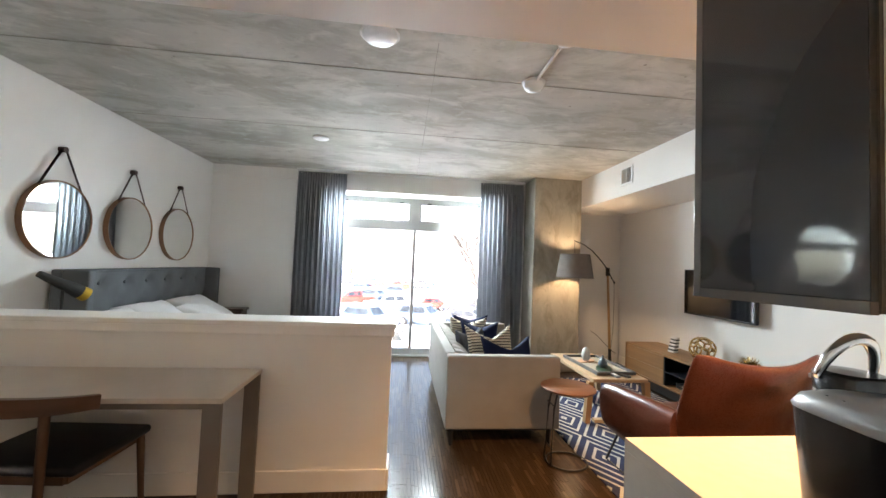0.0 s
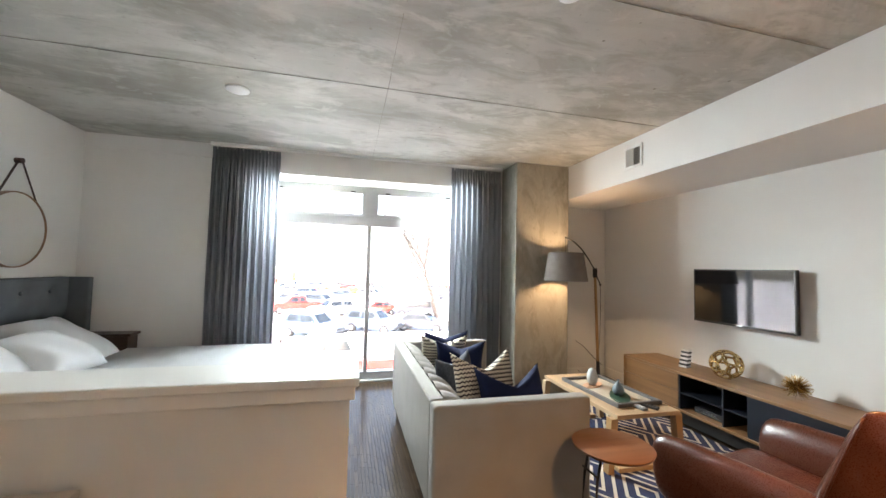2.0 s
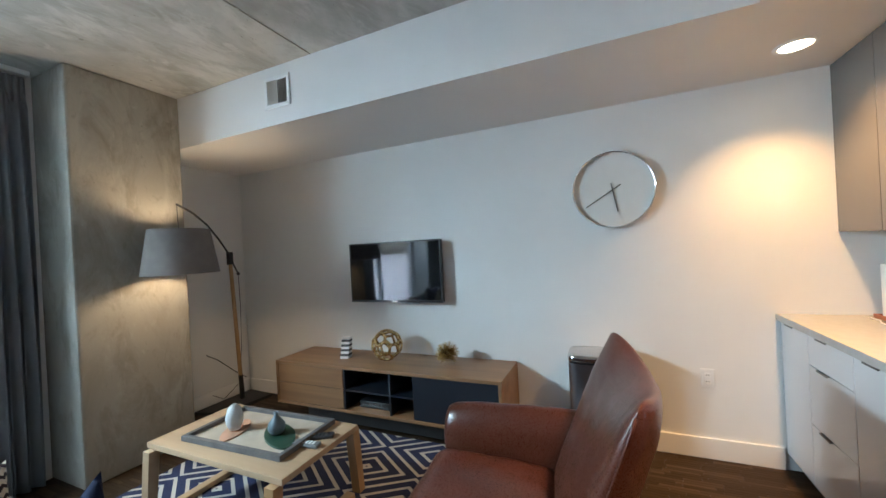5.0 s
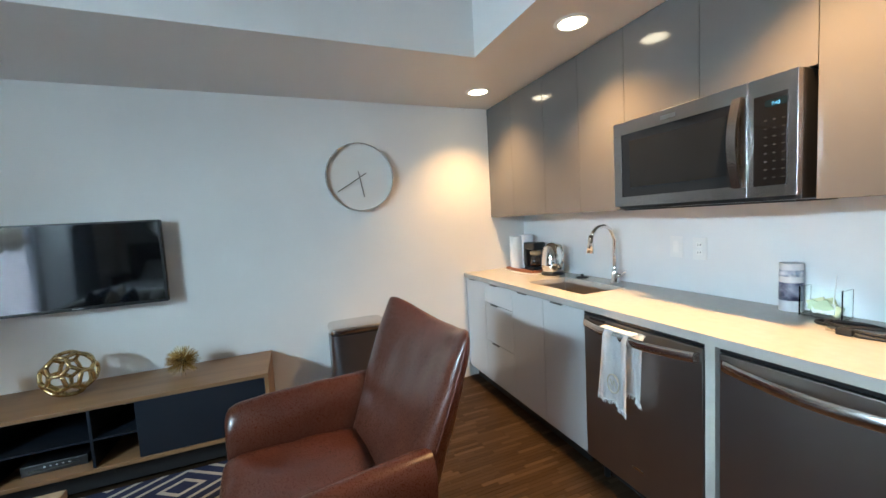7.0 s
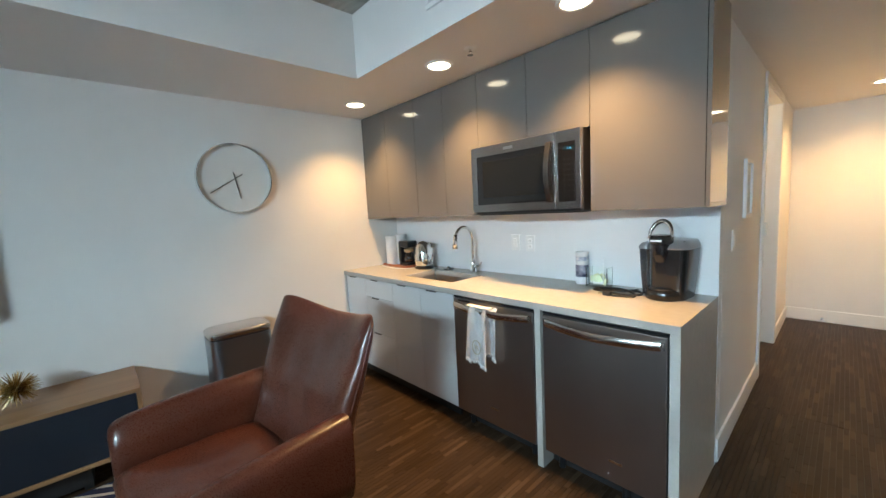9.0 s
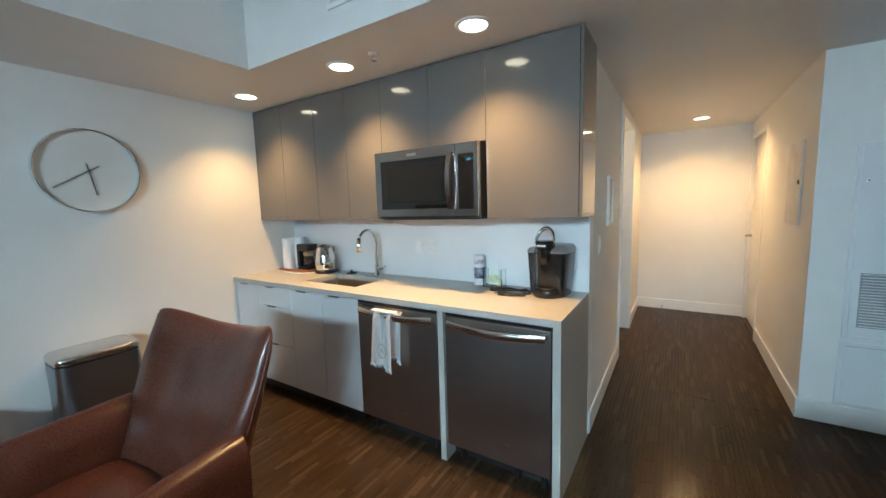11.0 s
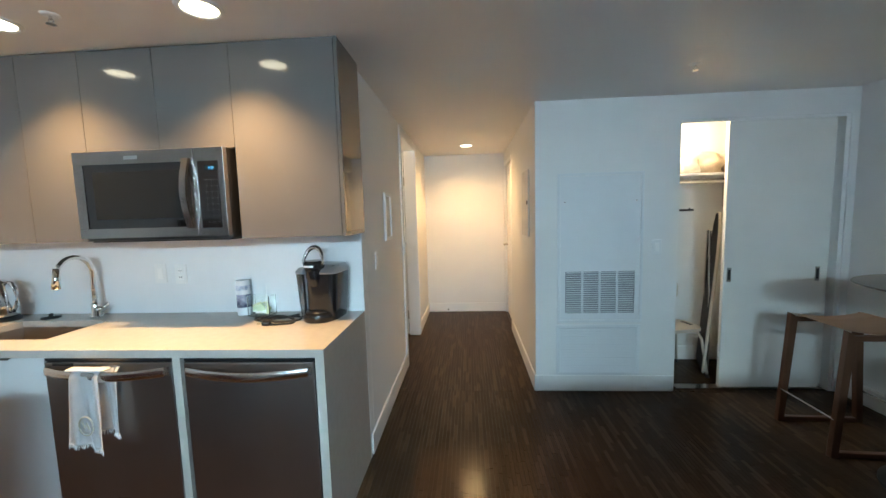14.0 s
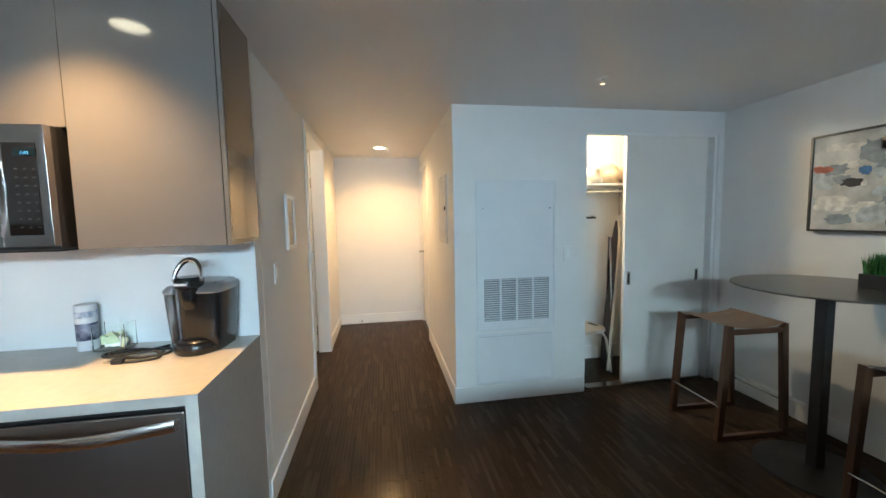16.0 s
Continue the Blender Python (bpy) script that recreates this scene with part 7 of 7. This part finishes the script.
            tube(bm, (wx_, s * 0.93, 0.34), (wx_, s * 0.94, 0.34), 0.20, sides=14)
            part("rim", bm, STEEL_LITE, w)
    for s in (-1, 1):
        boxes("headlight", [(prof[1][0] - 0.01, prof[1][0] + 0.12, s * 0.68 - 0.16, s * 0.68 + 0.16, 0.64, 0.78)], LAMPS, t)
    if snow:
        bm = bmesh.new()
        box(bm, cab[1][0] + 0.02, cab[2][0] - 0.02, -0.60, 0.60, cab[1][1] - 0.03, cab[1][1] + 0.05, bevel=0.035)
        part("roof_snow", bm, SNOW, t)
        bm = bmesh.new()
        box(bm, prof[2][0] + 0.1, cab[0][0] - 0.1, -0.72, 0.72, waist - 0.12, waist + 0.03, bevel=0.05)
        part("bonnet_snow", bm, SNOW, t)
    return t


PAINTS = {n_: mat("car_" + n_, c_, 0.25, scale=3, vary=0.05, bump=0, coat=0.6) for n_, c_ in (("white", (0.66, 0.67, 0.68)), ("silver", (0.42, 0.43, 0.45)), ("blue", (0.10, 0.15, 0.22)), ("red", (0.50, 0.03, 0.02)), ("dark", (0.06, 0.065, 0.08)), ("orange", (0.55, 0.16, 0.03)))}
near = car(-0.12, 11.75, -6, PAINTS["white"], "suv", False, "white compact SUV with a round door sign")
bm = bmesh.new()
tube(bm, (0.0, 0.0, 0.0), (0.0, 0.012, 0.0), 0.30, sides=36)
sg = part("round_sign", bm, PAINTS["white"], near)
sg.matrix_local = pose(0.85, -0.915, 0.86)
bm = bmesh.new()
for a0, a1, c_ in ((20, 170, 0),):
    pipe(bm, [(0.24 * math.cos(radians(a)), -0.008, 0.24 * math.sin(radians(a))) for a in range(a0, a1, 10)], 0.03, 6)
part("sign_arc", bm, PAINTS["red"], sg)
bm = bmesh.new()
pipe(bm, [(0.24 * math.cos(radians(a)), -0.008, 0.24 * math.sin(radians(a))) for a in range(200, 350, 10)], 0.03, 6)
part("sign_arc", bm, mat("sky_blue_print", (0.10, 0.30, 0.60), 0.4), sg)
for x_, y_, tn, c_, k_, sn, lb in (
        (-0.55, 16.6, 146, "blue", "suv", True, "dark blue SUV dusted with snow"),
        (1.75, 17.6, 148, "blue", "suv", True, "blue-grey SUV with a snowy bonnet"),
        (3.9, 17.6, 150, "dark", "sedan", True, "dark sedan under fresh snow"),
        (-2.3, 24.4, 22, "red", "pickup", False, "bright red pickup truck"),
        (-5.6, 22.3, -20, "silver", "sedan", True, "silver sedan in the car park"),
        (-0.1, 22.4, 28, "white", "suv", False, "white SUV in the second row"),
        (2.3, 23.2, 8, "red", "sedan", True, "red sedan with a snowy roof"),
        (4.4, 22.3, -14, "dark", "suv", True, "dark SUV in the second row"),
        (7.4, 21.3, -16, "red", "sedan", True, "red hatchback behind the tree"),
        (-6.5, 28.5, -18, "white", "sedan", True, "white sedan in the third row"),
        (-3.4, 29.2, -20, "blue", "sedan", True, "blue sedan in the third row"),
        (-0.2, 31.0, 12, "blue", "suv", True, "blue SUV in the third row"),
        (3.0, 30.4, -16, "white", "sedan", True, "snow-covered sedan in the third row"),
        (6.3, 30.0, -20, "silver", "suv", True, "silver SUV in the third row"),
        (-9.0, 36.0, -18, "dark", "suv", True, "dark SUV far across the car park"),
        (-4.5, 37.5, -20, "silver", "suv", True, "silver SUV far across the car park"),
        (0.8, 37.0, 6, "orange", "sedan", False, "orange car far across the car park"),
        (5.5, 38.0, -20, "blue", "sedan", True, "blue car far across the car park"),
        (10.2, 36.0, -18, "white", "suv", True, "white SUV far across the car park"),
        (12.0, 28.5, -18, "silver", "sedan", True, "silver sedan beside the tree")):
    car(x_, y_, tn, PAINTS[c_], k_, sn, lb)
rng = random.Random(33)
for row_y, first in ((26.8, -11.2), (33.6, -12.5), (41.5, -14.0), (46.0, -12.0)):
    for k in range(9 if row_y > 40 else 5):
        c_ = rng.choice(("white", "silver", "blue", "dark", "dark", "red"))
        k_ = rng.choice(("suv", "sedan", "suv"))
        car(first + k * (3.0 if row_y > 40 else 5.1) + rng.uniform(-0.25, 0.25), row_y + rng.uniform(-0.3, 0.3), rng.choice((-20, 155, 150)) + rng.uniform(-5, 5), PAINTS[c_], k_, True, c_ + " " + ("SUV" if k_ == "suv" else "sedan") + " dusted with snow in the far rows")

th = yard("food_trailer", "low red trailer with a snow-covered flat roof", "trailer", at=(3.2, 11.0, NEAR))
boxes("body", [(-2.3, 3.8, -0.9, 1.6, 0.2, 0.70)], PAINTS["white"], th, bevel=0.04)
boxes("red_panel", [(-2.28, 3.78, -0.915, -0.90, 0.22, 0.62)], PAINTS["red"], th)
boxes("roof_snow", [(-2.4, 3.9, -1.0, 1.8, 0.70, 0.78)], SNOW, th, bevel=0.05)
for wx_ in (-1.2, 1.4):
    bm = bmesh.new()
    tube(bm, (wx_, -0.92, 0.16), (wx_, -0.7, 0.16), 0.16, sides=18)
    part("wheel", bm, TYRE, th)
    bm = bmesh.new()
    tube(bm, (wx_, 1.3, 0.16), (wx_, 1.55, 0.16), 0.16, sides=18)
    part("wheel", bm, TYRE, th)

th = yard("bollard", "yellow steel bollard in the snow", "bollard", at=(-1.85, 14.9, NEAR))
bm = bmesh.new()
tube(bm, (0, 0, 0), (0, 0, 0.8), 0.045, sides=16)
part("post", bm, mat("safety_yellow", (0.60, 0.42, 0.02), 0.5), th)
th = yard("parking_meter", "grey parking pay meter on a post", "parking meter", at=(-1.05, 12.4, NEAR))
bm = bmesh.new()
tube(bm, (0, 0, 0), (0, 0, 0.75), 0.04)
part("post", bm, BLACK_MATT, th)
boxes("head", [(-0.14, 0.14, -0.1, 0.1, 0.70, 1.0)], PAINTS["silver"], th, bevel=0.03)
th = yard("utility_pole", "tall wooden utility pole in the car park", "pole", at=(-0.9, 27.5, NEAR))
bm = bmesh.new()
tube(bm, (0, 0, 0), (0, 0, 6.0), 0.06, 0.045)
part("post", bm, mat("weathered_pole", (0.16, 0.13, 0.11), 0.8), th)

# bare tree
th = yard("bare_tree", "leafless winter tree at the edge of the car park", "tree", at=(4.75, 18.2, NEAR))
rng = random.Random(11)
bm = bmesh.new()


def limb(base, way, length, r, depth):
    pts = [base]
    d_ = way.normalized()
    for k in range(5):
        d_ = (d_ + Vector((rng.gauss(0, 0.11), rng.gauss(0, 0.11), rng.gauss(0.03, 0.06)))).normalized()
        pts.append(pts[-1] + d_ * length / 5)
    pipe(bm, pts, lambda u: max(0.009, r * (1 - 0.55 * u)), 6 if depth < 2 else 4)
    if depth < 4:
        for k in range(4 if depth else 6):
            i = rng.randint(2, 5)
            side = Vector((rng.gauss(0, 1), rng.gauss(0, 1), rng.uniform(0.1, 0.9))).normalized()
            limb(pts[i], d_ * 0.62 + side * 0.85, length * rng.uniform(0.5, 0.72), r * 0.48, depth + 1)


limb(Vector((0, 0, 0)), Vector((-0.12, 0, 1)), 2.9, 0.13, 0)
part("trunk", bm, mat("grey_bark", (0.07, 0.06, 0.055), 0.9, scale=12, vary=0.3, bump=0.6), th)

# city behind
FACADE = [mat("pale_concrete_facade", (0.55, 0.55, 0.55), 0.8, scale=0.2), mat("grey_panel_facade", (0.40, 0.42, 0.44), 0.6, scale=0.2), mat("brick_facade", (0.40, 0.30, 0.25), 0.8, scale=0.4)]
PANE = mat("far_window", (0.12, 0.17, 0.22), 0.15, bump=0)
BLUEGLASS = mat("blue_curtain_wall", (0.20, 0.34, 0.46), 0.15, bump=0)


def building(x, y, w, depth, floors, bays, m, label, ribbon=False, storey=3.2, glass=None):
    t = thing("building", label, "building", "city buildings", at=(1.8 * x, 1.75 * y, GROUND))
    h = floors * storey + 1.0
    boxes("wall", [(-w / 2, w / 2, 0, depth, 0, h)], m, t)
    boxes("roof", [(-w / 2 - 0.3, w / 2 + 0.3, -0.3, depth + 0.3, h, h + 0.6)], SNOW, t)
    for f in range(floors):
        z = f * storey + 1.3
        if ribbon:
            boxes("window", [(-w / 2 + 0.6, w / 2 - 0.6, -0.06, 0.02, z, z + 1.5)], PANE, t)
        else:
            for b_ in range(bays):
                bx = -w / 2 + (b_ + 0.5) * w / bays
                boxes("window", [(bx - w / bays * 0.3, bx + w / bays * 0.3, -0.06, 0.02, z, z + 1.7)], glass or PANE, t)


building(-24, 95, 16, 14, 14, 6, FACADE[0], "tall pale apartment tower with rows of windows")
building(-9, 120, 22, 16, 6, 8, FACADE[1], "grey office block with window bands", ribbon=True)
building(4, 130, 14, 14, 5, 5, FACADE[0], "pale mid-rise block with blue glass", glass=BLUEGLASS)
building(-14, 108, 5, 8, 7, 1, FACADE[1], "narrow block with a blue glass front", glass=BLUEGLASS)
building(34, 115, 36, 20, 8, 8, FACADE[0], "long parking structure with open decks", ribbon=True)
building(12, 90, 12, 10, 2, 4, FACADE[2], "low brick shop building behind the car park", storey=3.0)
building(-20, 75, 18, 8, 2, 6, FACADE[2], "low brown building behind the car park", storey=3.0)
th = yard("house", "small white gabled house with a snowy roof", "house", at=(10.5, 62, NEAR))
boxes("wall", [(-3, 3, 0, 7, 0, 3.2)], PAINTS["white"], th)
bm = bmesh.new()
vs = [[bm.verts.new(p) for p in ((-3.5, yy, 3.1), (3.5, yy, 3.1), (0, yy, 5.6))] for yy in (-0.4, 7.4)]
bm.faces.new(vs[0][::-1])
bm.faces.new(vs[1])
for k in range(3):
    bm.faces.new((vs[0][k], vs[0][(k + 1) % 3], vs[1][(k + 1) % 3], vs[1][k]))
part("roof", bm, mat("grey_shingle", (0.30, 0.30, 0.32), 0.9), th)
for wx_ in (-1.6, 1.6):
    boxes("window", [(wx_ - 0.5, wx_ + 0.5, -0.05, 0.02, 1.2, 2.4)], PANE, th)
th = yard("play_arch", "colourful painted arch over a kiosk", "arch", at=(-8.2, 48, NEAR))
bm = bmesh.new()
pipe(bm, [(2.0 * math.cos(radians(a)), 0, 0.2 + 2.2 * math.sin(radians(a))) for a in range(0, 181, 12)], 0.2, 8)
part("arch", bm, mat("arch_blue", (0.06, 0.18, 0.50), 0.5), th)
boxes("kiosk", [(-0.9, 0.9, 0.4, 1.8, 0, 1.1)], PAINTS["red"], th)
boxes("sign", [(2.5, 2.9, 0, 0.2, 0, 1.9)], PAINTS["orange"], th)
boxes("yellow_post", [(-2.9, -2.6, 0, 0.2, 0, 1.2)], mat("arch_yellow", (0.60, 0.42, 0.04), 0.5), th)


# ---- floor strips ----
STRIP = mat("dark_floor_strip", (0.042, 0.026, 0.0155), 0.36, scale=10, vary=0.0, bump=0.05, fine=120, stretch=(1, 0.08, 1), coat=0.2, spec=0.02, colour2=(0.062, 0.039, 0.023))
STRIP.node_tree.nodes["Principled BSDF"].inputs["Coat Roughness"].default_value = 0.18


def strip_tone(m, socket):
    """Each strip takes its own shade of brown."""
    n_, l_ = m.node_tree.nodes, m.node_tree.links
    b_ = n_["Principled BSDF"]
    ramp = n_.new("ShaderNodeValToRGB")
    ramp.color_ramp.elements[0].position, ramp.color_ramp.elements[0].color = 0.0, (0.026, 0.0165, 0.010, 1)
    ramp.color_ramp.elements[1].position, ramp.color_ramp.elements[1].color = 1.0, (0.086, 0.056, 0.033, 1)
    mid = ramp.color_ramp.elements.new(0.72)
    mid.color = (0.045, 0.029, 0.0175, 1)
    l_.new(socket, ramp.inputs[0])
    mx = n_.new("ShaderNodeMix")
    mx.data_type = "RGBA"
    mx.inputs[0].default_value = 0.65
    l_.new(b_.inputs["Base Color"].links[0].from_socket, mx.inputs[6])
    l_.new(ramp.outputs[0], mx.inputs[7])
    l_.new(mx.outputs[2], b_.inputs["Base Color"])


STRIP_ONE = STRIP.copy()
strip_tone(STRIP, STRIP.node_tree.nodes.new("ShaderNodeNewGeometry").outputs["Random Per Island"])
strip_tone(STRIP_ONE, STRIP_ONE.node_tree.nodes.new("ShaderNodeObjectInfo").outputs["Random"])
SW, SL = 0.024, 0.19
rng = random.Random(9)
one = bmesh.new()
box(one, 0.0006, SW - 0.0006, 0.0007, SL - 0.0007, -0.006, 0.0)
strip_me = bpy.data.meshes.new("strip")
one.to_mesh(strip_me)
one.free()
strip_me.materials.append(STRIP_ONE)
verts, faces = [], []
singles = 0
AREAS = ((-2.2, 4.05, -0.17, 6.05), (0.22, 1.49, -2.66, -0.17), (-2.12, 0.10, -0.85, -0.17), (1.49, 2.7, -2.6, -0.6))
for ax0, ax1, ay0, ay1 in AREAS:
    nx_ = int((ax1 - ax0) / SW)
    for i in range(nx_ + 1):
        x0 = ax0 + i * SW
        y0 = ay0 - rng.uniform(0, SL)
        while y0 < ay1:
            a_, b_ = max(y0, ay0), min(y0 + SL, ay1)
            inside = west(a_) - 0.02 < x0 < 4.05
            if inside and 0.45 < x0 < 0.97 and 1.3 < a_ < 6.0 and 2.75 < a_ < 4.6 and b_ - a_ > SL - 0.001 and singles < 300:
                s = new("strip", strip_me)
                s.parent = floor
                s.matrix_local = Matrix.Translation((x0, a_, 0))
                singles += 1
            elif inside and b_ - a_ > 0.02:
                k = len(verts)
                e0, e1 = x0 + 0.0006, min(x0 + SW, ax1) - 0.0006
                f0, f1 = a_ + 0.0007, b_ - 0.0007
                verts += [(e0, f0, -0.006), (e1, f0, -0.006), (e1, f1, -0.006), (e0, f1, -0.006), (e0, f0, 0), (e1, f0, 0), (e1, f1, 0), (e0, f1, 0)]
                faces += [(k + 4, k + 5, k + 6, k + 7), (k, k + 1, k + 5, k + 4), (k + 1, k + 2, k + 6, k + 5), (k + 2, k + 3, k + 7, k + 6), (k + 3, k, k + 4, k + 7)]
            y0 += SL
me = bpy.data.meshes.new("strips")
me.from_pydata(verts, [], faces)
me.materials.append(STRIP)
rest = tagged(new("strips", me), "narrow dark hardwood floor strips", kind="stuff")
rest.parent = floor
